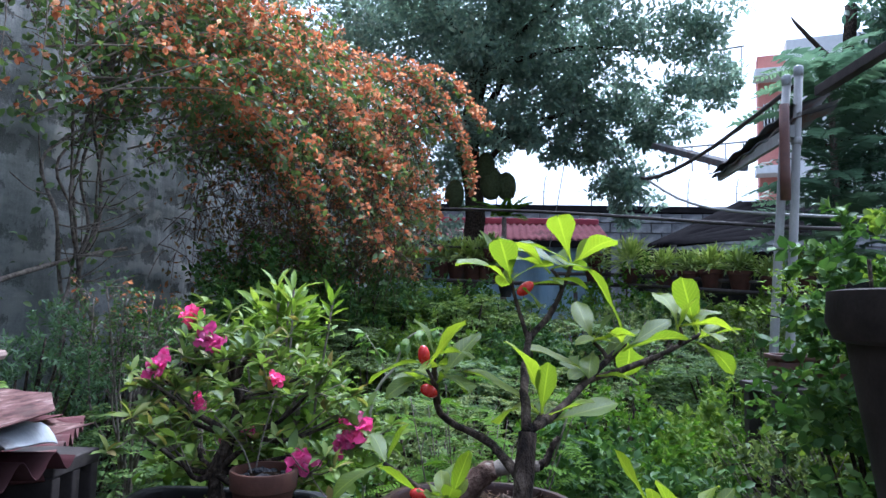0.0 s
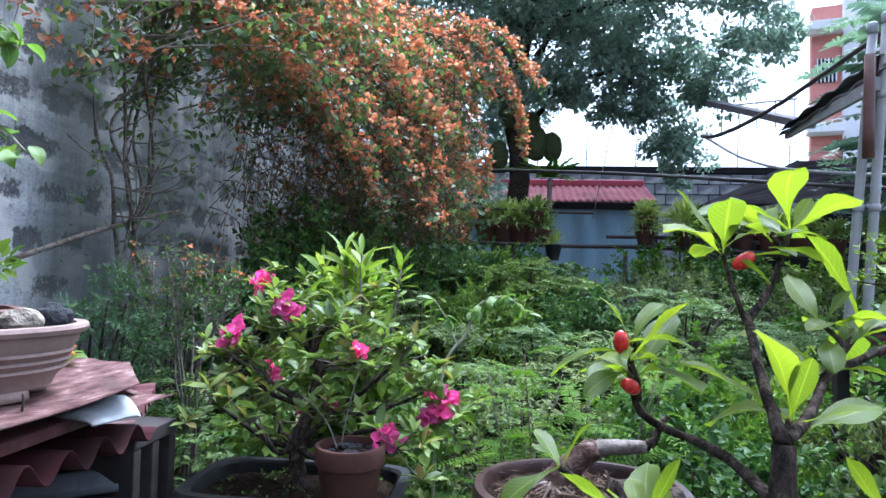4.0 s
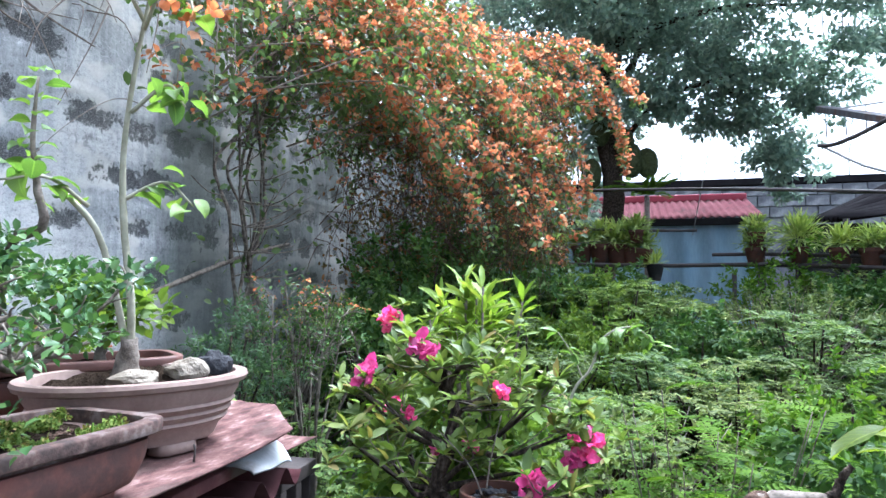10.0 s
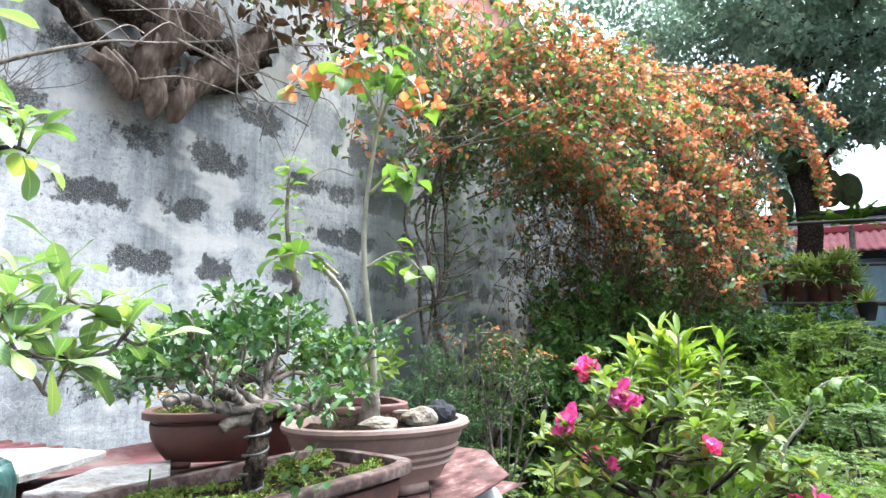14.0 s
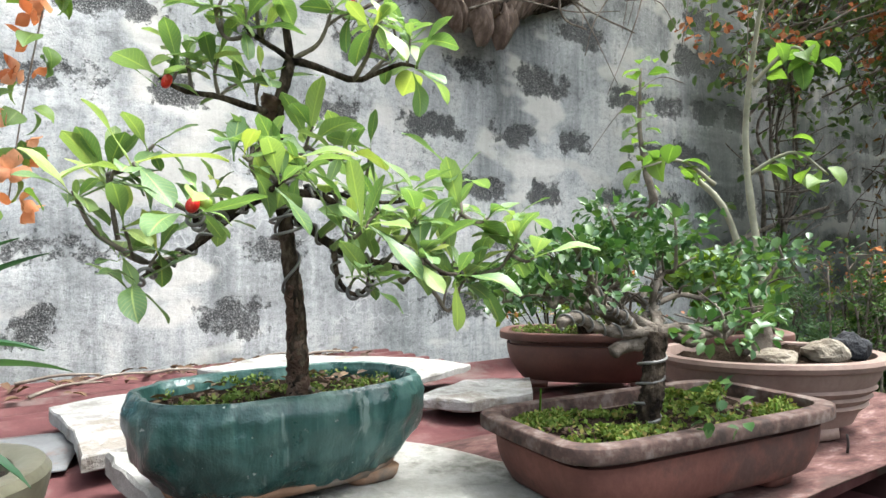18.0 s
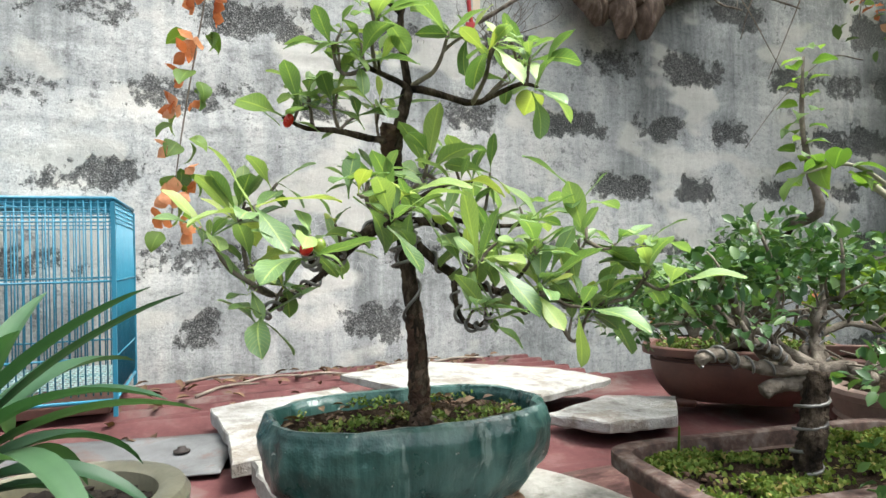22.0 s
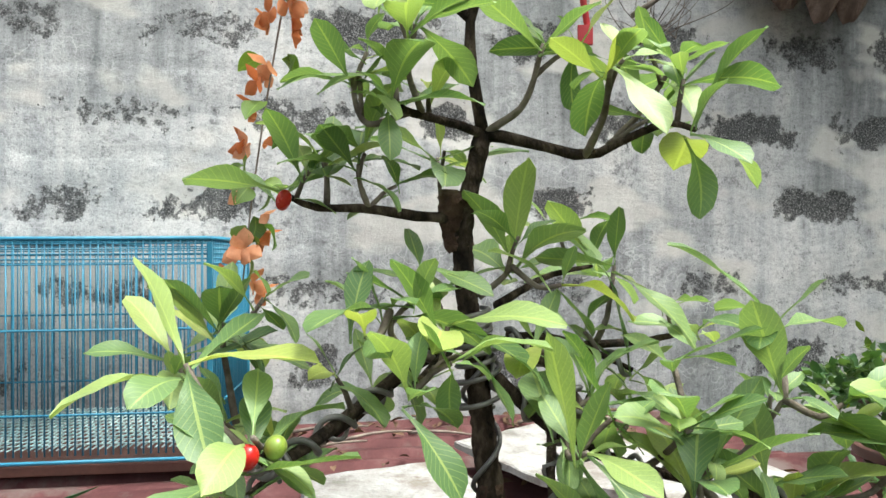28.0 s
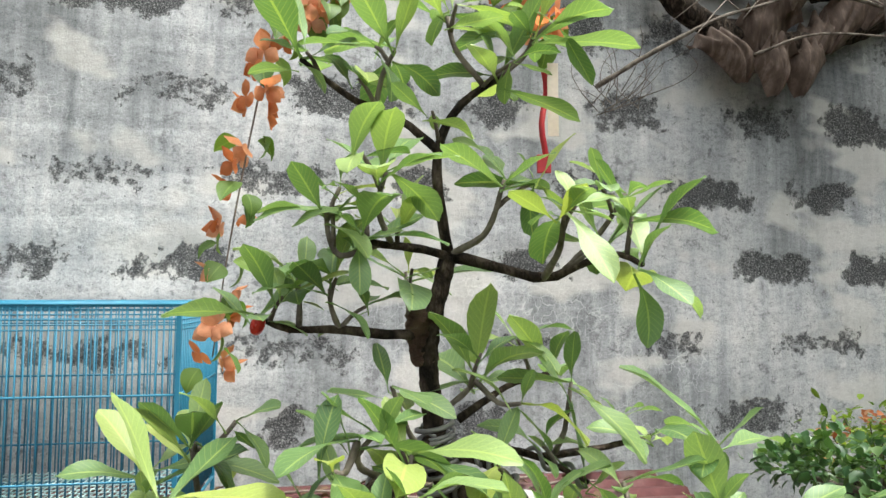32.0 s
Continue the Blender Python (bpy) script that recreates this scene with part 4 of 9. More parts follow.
# ---- frame of poles, rails and planks ----
def poles():
    for x0, y0, x1, y1, h, lab in ((1.53, 3.66, 1.618, 3.45, 2.61, "weathered grey pole beside the awning"), (1.605, 3.60, 1.667, 3.42, 2.65, "tall grey pole leaning against the roof planks")):
        p = thing("pole", lab, "pole", pose(x0, y0, 0), "poles")
        part("shaft", Geo().add(*tube([(0, 0, 0), ((x1 - x0) * 0.5, (y1 - y0) * 0.5, h * 0.5), (x1 - x0, y1 - y0, h)], 0.025, 0.021, 8, 12)), M_PIPE, p)
        for z in (0.45, 1.1, 1.75, 2.3):
            s = z / h
            part("joint", Geo().add(*tube([((x1 - x0) * s, (y1 - y0) * s, z - 0.018), ((x1 - x0) * s, (y1 - y0) * s, z + 0.018)], 0.027, 0.027, 3, 12)), M_PIPE, p)
        part("cap", loft([(0.0235, 0.0235, 0), (0.024, 0.024, 0.05), (0.019, 0.019, 0.056)], 2, 14), M_PALESHEET, p, "pale plastic end", m=pose(x1 - x0, y1 - y0, h - 0.01))
    # brown piece added in front of the first pole for its own brown
    strap = thing("post", "rust-brown length added before the first pole for its brown stretch", "post", pose(1.575, 3.40, 1.98))
    part("shaft", Geo().add(*tube([(0, 0, 0), (0.0, -0.01, 0.5)], 0.026, 0.024, 4, 8)), M_BACKCLAY, strap)
    for name, a, b, w, th, mat, lab in (
            ("beam", (1.70, 3.42, 2.66), (1.62, 2.40, 2.60), 0.05, 0.05, M_DARKPIPE, "long dark beam running forward over the hedge"),
            ("beam", (1.90, 7.4, 3.38), (2.0, 5.2, 2.66), 0.12, 0.06, M_ZINC, "faded green roof beam behind the poles")):
        a, b = LEVEL @ Vector(a), LEVEL @ Vector(b)
        root = thing(name, lab, name, Matrix.Translation(a), "roof timbers")
        d = b - a
        q = d.to_track_quat("Y", "Z").to_matrix().to_4x4()
        part("board", box(-w / 2, 0, -th / 2, w / 2, d.length, th / 2, 0.006), mat, root, m=q)
    for i, (pts, r, mat, lab) in enumerate((
            ([(-1.9, 5.6, 2.12), (-0.57, 5.13, 2.14), (0.5, 4.5, 2.09), (1.59, 3.73, 1.98), (2.7, 3.3, 1.95)], 0.012, M_DARKPIPE, "thin bent rail across the garden"),
            ([(-0.6, 6.6, 1.98), (0.3, 6.5, 1.99), (0.62, 6.45, 2.0)], 0.014, M_DARKPIPE, "thin dark rail above the pot shelf"),
            ([(1.22, 5.0, 2.47), (1.40, 4.6, 2.25), (1.637, 4.06, 2.107), (2.6, 3.6, 2.06)], 0.010, M_PIPE, "grey cable sagging to the poles"),
            ([(1.183, 5.0, 2.48), (1.26, 4.9, 2.47), (1.40, 4.75, 2.53), (1.536, 4.5, 2.62), (1.57, 4.0, 2.66), (1.62, 3.5, 2.72)], 0.014, M_DARKPIPE, "twisted dark vine stem hanging to the planks"),
            ([(0.95, 9.3, 2.2), (0.96, 8.0, 3.4), (1.0, 7.6, 4.4)], 0.006, M_PIPE, "thin cord hanging from the tree"))):
        kind = ("rail", "rail", "cable", "hanging_vine", "cord")[i]
        pts = [LEVEL @ Vector(p) for p in pts]
        c = thing(kind, lab, kind.replace("_", " "), Matrix.Translation(pts[0]))
        part("strand", Geo().add(*tube([p - pts[0] for p in pts], r, r, 40, 6, 0.15)), mat, c)


poles()


def awning():
    """The end of a small lean-to roof carried by the poles."""
    a = thing("awning", "weathered awning of dark sheets behind a grey fascia board", "awning", pose(1.66, 4.05, 2.3))
    at = lambda x, y, z: Vector((x - 1.66, y - 4.05, z - 2.3))
    g = Geo()
    for top in (0.0, 0.055):
        g.v += [at(1.690, 4.66, 2.325 + top), at(1.715, 4.66, 2.325 + top), at(1.640, 3.42, 2.315 + top * 1.2), at(1.615, 3.42, 2.315 + top * 1.2)]
    g.f += [(0, 3, 2, 1), (4, 5, 6, 7), (0, 1, 5, 4), (1, 2, 6, 5), (2, 3, 7, 6), (3, 0, 4, 7)]
    part("fascia_board", g.mesh("fascia_board", False), M_PIPE, a, "grey weathered fascia board")
    for k, (lift, out, mt) in enumerate(((0.065, 0.0, M_ZINC), (0.090, 0.02, M_PIPE), (0.125, -0.02, M_ZINC))):
        g = Geo()
        n, m = 40, 8
        for side in (0.0, -0.006):
            for i in range(n + 1):
                t = i / n
                x0, y0 = 1.655 - 0.03 * t + out, 4.68 - 1.28 * t
                for j in range(m + 1):
                    q = j / m
                    z = 2.33 + lift * (0.35 + 0.75 * t) + 0.10 * q + 0.010 * math.sin(i * 0.8 + k) + 0.008 * noise.noise(Vector((t * 6, q * 3, k)))
                    g.v.append(at(x0 + 0.26 * q, y0 + 0.06 * q, z + side))
        w = (n + 1) * (m + 1)
        for i in range(n):
            for j in range(m):
                c = i * (m + 1) + j
                g.f.append((c, c + m + 1, c + m + 2, c + 1))
                g.f.append((w + c, w + c + 1, w + c + m + 2, w + c + m + 1))
        for i in range(n):
            c = i * (m + 1)
            g.f.append((c, w + c, w + c + m + 1, c + m + 1))
        part("roof_sheet", g.mesh("roof_sheet", False), mt, a)


awning()


# ---- plants: kinds ----
def limb(name, pts, r0, r1, mat, parent, n=10, seg=7, rough=0.12, seed=0, label=""):
    rng = random.Random(seed)
    g = Geo().add(*tube([local(parent, p) for p in pts], r0, r1, n, seg, rough, rng))
    return part(name, g, mat, parent, label)


def rosette(parent, p, aim, meshes, n, size, seed, lift=0.55, name="leaf", mat=None):
    """A whorl of leaves at a shoot's tip, each a leaf of its own."""
    rng = random.Random(seed)
    aim = Vector(aim).normalized()
    s = aim.orthogonal().normalized()
    u = aim.cross(s)
    base = local(parent, p)
    turn = rng.random() * 6.28
    for k in range(n):
        a = turn + k * 2.4 + rng.uniform(-0.25, 0.25)
        e = lift + rng.uniform(-0.55, 0.5) + 0.45 * (k / n - 0.5)
        d = (s * math.cos(a) + u * math.sin(a)) * math.cos(e) + aim * math.sin(e)
        sc = size * rng.uniform(0.5, 1.12)
        m = place(*(base - aim * 0.004 * (k % 3)), d, rng.uniform(-0.45, 0.45)) @ Matrix.Diagonal((sc * rng.uniform(0.85, 1.1), sc, sc, 1))
        part(name, rng.choice(meshes), mat, parent, m=m)


def whorl_meshes(tag, mat, length=1.0, width=0.37, wide=0.64):
    out = []
    for k in range(6):
        me = blade_mesh(tag, length, width * (0.9 + 0.05 * k), 9, 0.04 + 0.10 * k, 0.20, wide, 0.055, 0.85, k, 0.12 * (k - 2.5))
        me.materials.append(mat)
        out.append(me)
    return out


HERO_LEAVES = whorl_meshes("leaf", L_HERO, 1.0, 0.355)
FRONT_LEAVES = whorl_meshes("leaf", L_FRONT, 1.0, 0.36, 0.67)
VINE_LEAVES = []
for _k in range(4):
    _me = blade_mesh("leaf", 1.0, 0.68, 7, 0.3 + 0.15 * _k, 0.25, 0.38, 0.03, 1.5, 20 + _k)
    _me.materials.append(L_VINE)
    VINE_LEAVES.append(_me)
BRACTS = []
for _k in range(3):
    _g = Geo()
    for _j in range(3):
        _v, _f, _ = blade(0.5, 0.42, 4, -0.3 - 0.2 * _k, 0.35, 0.45, 0.03, 1.3, _k * 3 + _j)
        _m = Matrix.Rotation(_j * 2.094, 4, "Y") @ Matrix.Rotation(0.55 + 0.15 * _k, 4, "X")
        _g.add([_m @ Vector(p) for p in _v], _f)
    _me = _g.mesh("bract")
    _me.materials.append(L_BRACT1)
    BRACTS.append(_me)


def oval_berry(name, p, r, ln, mat, parent, d=(0, 0, 1)):
    rows = [(r * math.sin(math.pi * (0.04 + 0.92 * i / 9)), r * math.sin(math.pi * (0.04 + 0.92 * i / 9)), ln * (0.5 - 0.5 * math.cos(math.pi * (0.02 + 0.96 * i / 9)))) for i in range(10)]
    q = Vector(d).to_track_quat("Z", "Y").to_matrix().to_4x4()
    return part(name, loft(rows, 2, 14), mat, parent, m=Matrix.Translation(local(parent, p)) @ q)


# ---- the table of roofing sheets by the wall ----
T = 1.19


def slab(name, pts, z, thick, mat, label, cat, seed, tilt=(0, 0)):
    """A broken slab with an uneven outline."""
    r = random.Random(seed)
    c = Vector((sum(p[0] for p in pts) / len(pts), sum(p[1] for p in pts) / len(pts), 0))
    out = []
    for i, p in enumerate(pts):
        q = pts[(i + 1) % len(pts)]
        for k in range(7):
            t = k / 7
            e = Vector((p[0] + (q[0] - p[0]) * t, p[1] + (q[1] - p[1]) * t, 0)) - c
            out.append(e * (1 + r.uniform(-0.018, 0.012)))
    n = len(out)
    g = Geo()
    for zz, k in ((0, 0.97), (thick * 0.15, 1.0), (thick * 0.85, 1.0), (thick, 0.985)):
        g.v.extend((e.x * k, e.y * k, zz + r.uniform(-0.0015, 0.0015)) for e in out)
    rows = 4
    for k in (0.66, 0.33):
        g.v.extend((e.x * k, e.y * k, thick + r.uniform(-0.0012, 0.0012)) for e in out)
    g.v.append((0, 0, thick))
    for i in range(5):
        for j in range(n):
            k = (j + 1) % n
            g.f.append((i * n + j, i * n + k, (i + 1) * n + k, (i + 1) * n + j))
    for j in range(n):
        g.f.append((5 * n + j, 5 * n + (j + 1) % n, 6 * n))
    g.f.append(tuple(range(n - 1, -1, -1)))
    return solid(name, g.mesh(name, False), mat, label, cat, pose(c.x, c.y, z, *tilt))


def table():
    for i, (x, y, ln, w, ribs, amp, mat, z, yaw, lab) in enumerate((
            (-1.85, -0.22, 2.42, 0.42, 6, 0.012, M_SHEET, T - 0.012, -1, "dark red ribbed roofing sheet along the wall"),
            (-1.28, 0.10, 2.30, 0.90, 5, 0.006, M_SHEET, T - 0.012, -2, "dark red weathered roofing sheet laid as a table top"),
            (-1.10, -0.05, 2.62, 0.60, 4, 0.007, M_SHEET2, T - 0.028, -3, "faded red roofing sheet with a peeling end"))):
        t = corrugated(w, ln, ribs, amp, 0.0016, 0.0, i + 1, 8, True)
        solid("roofing_sheet", t, mat, lab, "metal sheet", pose(x, y, z, 0, 0, yaw), "sheets of the plant table")
    g = corrugated(0.37, 0.86, 3, 0.0022, 0.003, 0.0, 9, 8, True)
    for k, (x, y, z) in enumerate(g.v):
        wx = -0.872 + x
        end = 1.232 - 1.44 * max(0.0, wx + 0.815) - 0.9 * max(0.0, -0.93 - wx)
        t = (y + 0.43) / 0.86
        tip = max(0.0, t - 0.7) / 0.3
        g.v[k] = (x, 0.43 + t * (end - 0.43) - 0.83, z + 0.006 * tip * tip + 0.008 * max(0.0, tip - 0.4) * max(0.0, -x) * 6)
    fs = solid("roofing_sheet", g, M_SHEET2, "faded pinkish sheet with a torn end and a nail", "metal sheet", pose(-0.872, 0.83, T + 0.0225), "sheets of the plant table")
    part("nail", Geo().add(*tube([(0.142, 0.03, 0), (0.143, 0.031, 0.012), (0.142, 0.030, 0.022)], 0.0016, 0.0014, 4, 8)), M_DARKPIPE, fs, "rusty nail")
    solid("roofing_sheet", corrugated(0.46, 0.52, 5, 0.019, 0.002, 0.0, 10, 10), M_ROOF, "dull dark red corrugated sheet with its wavy end under the table", "metal sheet", pose(-1.005, 0.985, T - 0.078, 0, 2, 93), "sheets of the plant table")
    g = Geo()
    for side in (0.0, -0.003):
        for i in range(19):
            t = i / 18
            for j in range(9):
                q = j / 8
                g.v.append((-0.060 + 0.070 * q + 0.008 * math.sin(5 * t), -0.03 + 0.155 * t + 0.006 * math.sin(9 * q), 0.010 * math.sin(2.2 * t) - 0.030 * max(0.0, q - 0.62) ** 1.2 * 2.4 * (0.5 + t) + side + 0.003 * noise.noise(Vector((t * 5, q * 5, 3)))))
    for i in range(18):
        for j in range(8):
            c = i * 9 + j
            g.f.append((c, c + 9, c + 10, c + 1))
            g.f.append((171 + c, 171 + c + 1, 171 + c + 10, 171 + c + 9))
    for i in range(18):
        c = i * 9 + 8
        g.f.append((c, c + 9, 171 + c + 9, 171 + c))
    for j in range(8):
        c = 18 * 9 + j
        g.f.append((c, 171 + c, 171 + c + 1, c + 1))
    solid("metal_strip", g, M_PALESHEET, "bent pale flashing strip under the table sheet", "metal strip", pose(-0.712, 0.985, T - 0.006, -3, 0, 4))
    solid("roofing_sheet", corrugated(0.5, 0.62, 7, 0.016, 0.002, 0.0, 11, 8), M_SHEET, "dark red corrugated sheet in the stack under the table", "metal sheet", pose(-1.18, 1.30, T - 0.125, 3, 2, -66), "sheets of the plant table")
    solid("roofing_sheet", corrugated(0.55, 0.6, 7, 0.018, 0.002, 0.0, 12, 8), M_ZINC, "grey corrugated sheet low in the stack", "metal sheet", pose(-1.2, 1.26, T - 0.20, 2, -3, -58), "sheets of the plant table")
    zs = solid("zinc_strip", corrugated(0.20, 0.34, 1, 0.003, 0.002, 0.0, 13, 8), M_ZINC, "flat grey metal strip with a bolt lying on the red sheet", "metal strip", pose(-1.44, -0.03, T + 0.002, 0, 0, -12))
    part("bolt", loft([(0.012, 0.012, 0), (0.012, 0.012, 0.003), (0.006, 0.006, 0.004), (0.006, 0.006, 0.008)], 2, 12), M_DARKPIPE, zs, m=pose(0.0, 0.10, 0.003))
    slab("slab", [(-1.595, 0.114), (-1.652, 0.358), (-1.49, 0.385), (-1.27, 0.34), (-1.255, 0.125), (-1.404, 0.130)], T + 0.006, 0.023, M_SLAB, "broken white plaster slab on the red sheet", "slab", 1)
    slab("slab", [(-1.677, 0.37), (-1.785, 0.56), (-1.59, 0.80), (-1.446, 0.859), (-1.365, 0.649), (-1.49, 0.46)], T + 0.029, 0.015, M_SLAB, "thin white stone slab with a layered edge", "slab", 2, (-1, 1))
    slab("slab", [(-1.295, 0.612), (-1.368, 0.788), (-1.30, 0.885), (-1.19, 0.79), (-1.206, 0.672)], T + 0.008, 0.019, M_SLAB, "small white stone offcut beside the pots", "slab", 3)
    slab("slab", [(-1.23, 0.145), (-1.15, 0.40), (-1.07, 0.45), (-0.96, 0.49), (-0.78, 0.505), (-0.74, 0.40), (-0.82, 0.21), (-1.04, 0.16)], T + 0.006, 0.029, M_SLAB2, "rough grey concrete slab under the green pot", "slab", 4)
    solid("roofing_sheet", box(-0.826, 0.30, T - 0.032, -0.742, 1.015, T - 0.014, 0.003), M_SHEET, "folded dark red edge of a roofing sheet", "metal sheet", group="sheets of the plant table")
    for lev in range(5):
        # block colour taken darker to carry the shade at the table end
        hb = thing("hollow_block", "weathered hollow block, darkened for shade, in the stack by the table end", "block", pose(-0.862, 1.285, lev * 0.218, 0, 0, 3 * (lev % 2)), "stacked blocks")
        for z in (0.0, 0.190):
            part("bed_face", box(-0.075, -0.075, z, 0.075, 0.075, z + 0.027, 0.003), M_DARKPIPE, hb)
        for y in (-0.074, -0.012, 0.050):
            part("web", box(-0.074, y, 0.0275, 0.074, y + 0.024, 0.1895, 0.003), M_DARKPIPE, hb)
    sprig = thing("withered_sprig", "withered sprig of bracts and leaves lying on the sheet", "plant litter", pose(-0.905, 1.165, T + 0.0275))
    rs = random.Random(5)
    for k in range(9):
        a = k * 2.4
        part("dry_leaf" if k % 2 else "bract", rs.choice(VINE_LEAVES if k % 3 == 0 else BRACTS), None, sprig, m=place(0.012 * math.cos(a), 0.012 * math.sin(a), 0.006 + 0.003 * k, (math.cos(a), math.sin(a), rs.uniform(0.1, 0.9)), rs.uniform(-.6, .6)) @ Matrix.Scale(rs.uniform(0.03, 0.042), 4))
    rng = np.random.default_rng(3)
    pos = np.stack([rng.uniform(-2.0, -1.5, 150), rng.uniform(-0.2, 0.9, 150), np.full(150, T + 0.008)], 1)
    pos[:70, 0] = rng.uniform(-2.02, -1.93, 70)
    ob = solid("leaf_litter", leaf_cloud("leaf_litter", pos, rng.normal(0, 1, (150, 3)) * (1, 1, 0.1), 0.028, rng, 0.5, 0.2, 0.5, 0.3), L_LITTER, "dry brown leaves scattered along the wall", "leaf litter", kind="stuff")
    tw = thing("dry_twigs", "dry brown twigs lying on the red sheet", "twigs", pose(-1.85, 0.55, T + 0.02))
    r = random.Random(2)
    for k in range(9):
        a, x, y = r.uniform(0.9, 2.2), r.uniform(-0.1, 0.14), r.uniform(-0.5, 0.3)
        part("twig", Geo().add(*tube([(x, y, 0.004), (x + 0.06 * math.cos(a), y + 0.07 * math.sin(a), 0.014), (x + 0.1 * math.cos(a + 0.2), y + 0.15 * math.sin(a), 0.006)], 0.004, 0.002, 6, 5)), M_TWIG, tw)
    # what carries the table
    for x, y, lab in ((-0.985, 1.005, "black plastic crate under the table end"), (-1.75, 1.1, "black plastic crate near the wall"), (-1.1, -0.6, "black plastic crate under the table"), (-1.75, -0.6, "black plastic crate in the table's shade")):
        for lev in range(3):
            c = thing("crate", lab, "crate", pose(x, y, lev * 0.33, 0, 0, 4 * (lev % 2)), "crates under the table")
            part("floor_panel", box(-0.26, -0.18, 0, 0.26, 0.18, 0.015), M_BLACK, c)
            for sx in (-1, 1):
                part("side_panel", box(sx * 0.25 - 0.01, -0.18, 0.016, sx * 0.25 + 0.01, 0.18, 0.329, 0.004), M_BLACK, c)
                part("end_panel", box(-0.24, sx * 0.17 - 0.01, 0.016, 0.24, sx * 0.17 + 0.01, 0.329, 0.004), M_BLACK, c)
                for k in range(5):
                    part("rib", box(-0.2 + k * 0.1 - 0.008, sx * 0.186 - 0.006, 0.02, -0.2 + k * 0.1 + 0.008, sx * 0.186 + 0.006, 0.27), M_BLACK, c)
    for y in (-0.9, 0.1, 0.95):
        part_ = solid("timber", box(-2.0, y - 0.04, 0.99, -0.95, y + 0.04, 1.165, 0.005), M_DARKPIPE, "dark timber bearer across the crates", "timber", group="table bearers")


table()


# ---- green pot with the tall bonsai ----
LOW_SHOOTS = [(-0.88, 0.345, 1.455), (-0.88, 0.40, 1.475), (-0.86, 0.425, 1.435), (-0.86, 0.465, 1.44), (-0.84, 0.47, 1.40), (-0.90, 0.31, 1.435), (-0.92, 0.30, 1.49), (-0.83, 0.37, 1.385), (-0.84, 0.335, 1.40), (-0.86, 0.115, 1.465), (-0.86, 0.19, 1.475), (-0.88, 0.23, 1.475), (-0.93, 0.225, 1.50), (-0.93, 0.335, 1.50), (-0.92, 0.14, 1.485)]


def hero():
    root = thing("potted_bonsai", "tall wired miracle fruit bonsai in a dark green oval pot", "bonsai", pose(-1.005, 0.278, 1.2255, 0, 0, 90 - 2), "bonsai on the table")
    rows = [(0.112, 0.068, 0.013), (0.122, 0.076, 0.020), (0.137, 0.087, 0.042), (0.146, 0.094, 0.068), (0.146, 0.094, 0.086), (0.141, 0.089, 0.098), (0.137, 0.085, 0.1015), (0.132, 0.080, 0.1005), (0.129, 0.078, 0.094), (0.128, 0.077, 0.074)]
    fine = []
    for a, b in zip(rows, rows[1:]):
        fine += [tuple(a[i] + (b[i] - a[i]) * k / 4 for i in range(3)) for k in range(4)]
    shell = loft(fine + [rows[-1]], 2.5, 128)
    for k, v in enumerate(shell.v):
        c = Vector(v)
        d = Vector((c.x, c.y, 0)).normalized() * (0.0065 * noise.noise(Vector((c.x * 46, c.y * 46, c.z * 30))) + 0.0016 * noise.noise(c * 110 + Vector((3, 1, 7))))
        shell.v[k] = tuple(c + d)
    pot = part("pot", shell, M_GREENPOT, root, "dark green glazed pot with drips and pits")
    for sx in (-1, 1):
        for sy in (-1, 1):
            part("foot", loft([(0.024, 0.014, 0), (0.027, 0.017, 0.004), (0.029, 0.019, 0.0125)], 3, 16), M_ORANGECLAY, pot, "unglazed orange foot", m=pose(sx * 0.074, sy * 0.045, 0))
    part("base_band", loft([(0.104, 0.061, 0.0075), (0.113, 0.069, 0.009), (0.1165, 0.0725, 0.0165), (0.110, 0.068, 0.019)], 2.5, 64), M_ORANGECLAY, pot, "bare clay band at the foot")
    part("soil", soil_bed(0.129, 0.078, 0.084, 2.5, 1), M_SOIL, root)
    part("moss", moss_mesh(5, 3000, 0.122, 0.072, 0.088, 2.5, 0.0046, 0.12), M_MOSS, root)
    lit = np.random.default_rng(77)
    ang, rad = lit.uniform(0, 6.28, 70), np.sqrt(lit.uniform(0, 1, 70))
    spots = np.stack([0.115 * rad * np.cos(ang), 0.066 * rad * np.sin(ang), lit.uniform(0.090, 0.097, 70)], 1)
    part("leaf_litter", leaf_cloud("leaf_litter", spots, lit.normal(0, 1, (70, 3)) * (1, 1, 0.25), 0.014, lit, 0.5, 0.2, 0.5, 0.3), L_LITTER, root, "dry leaf scraps on the soil")
    part("gravel", pebbles(31, 160, 0.12, 0.07, 0.090, 0.0030), M_ROOTBARK, root, "crumbs of bark and grit")
    trunk = [(-0.952, 0.276, 1.236), (-0.943, 0.270, 1.29), (-0.945, 0.268, 1.35), (-0.953, 0.262, 1.41), (-0.955, 0.255, 1.47), (-0.955, 0.251, 1.52), (-0.951, 0.262, 1.576)]
    limb("trunk", trunk, 0.0092, 0.0052, M_BARK, root, 120, 18, 0.13, 1, "rough dark trunk")
    limb("trunk_base", [(-0.952, 0.276, 1.232), (-0.949, 0.274, 1.255), (-0.9445, 0.2705, 1.29), (-0.9445, 0.2685, 1.33), (-0.947, 0.266, 1.37)], 0.0125, 0.0078, M_ROOTBARK, root, 40, 14, 0.14, 2, "brown flared trunk base")
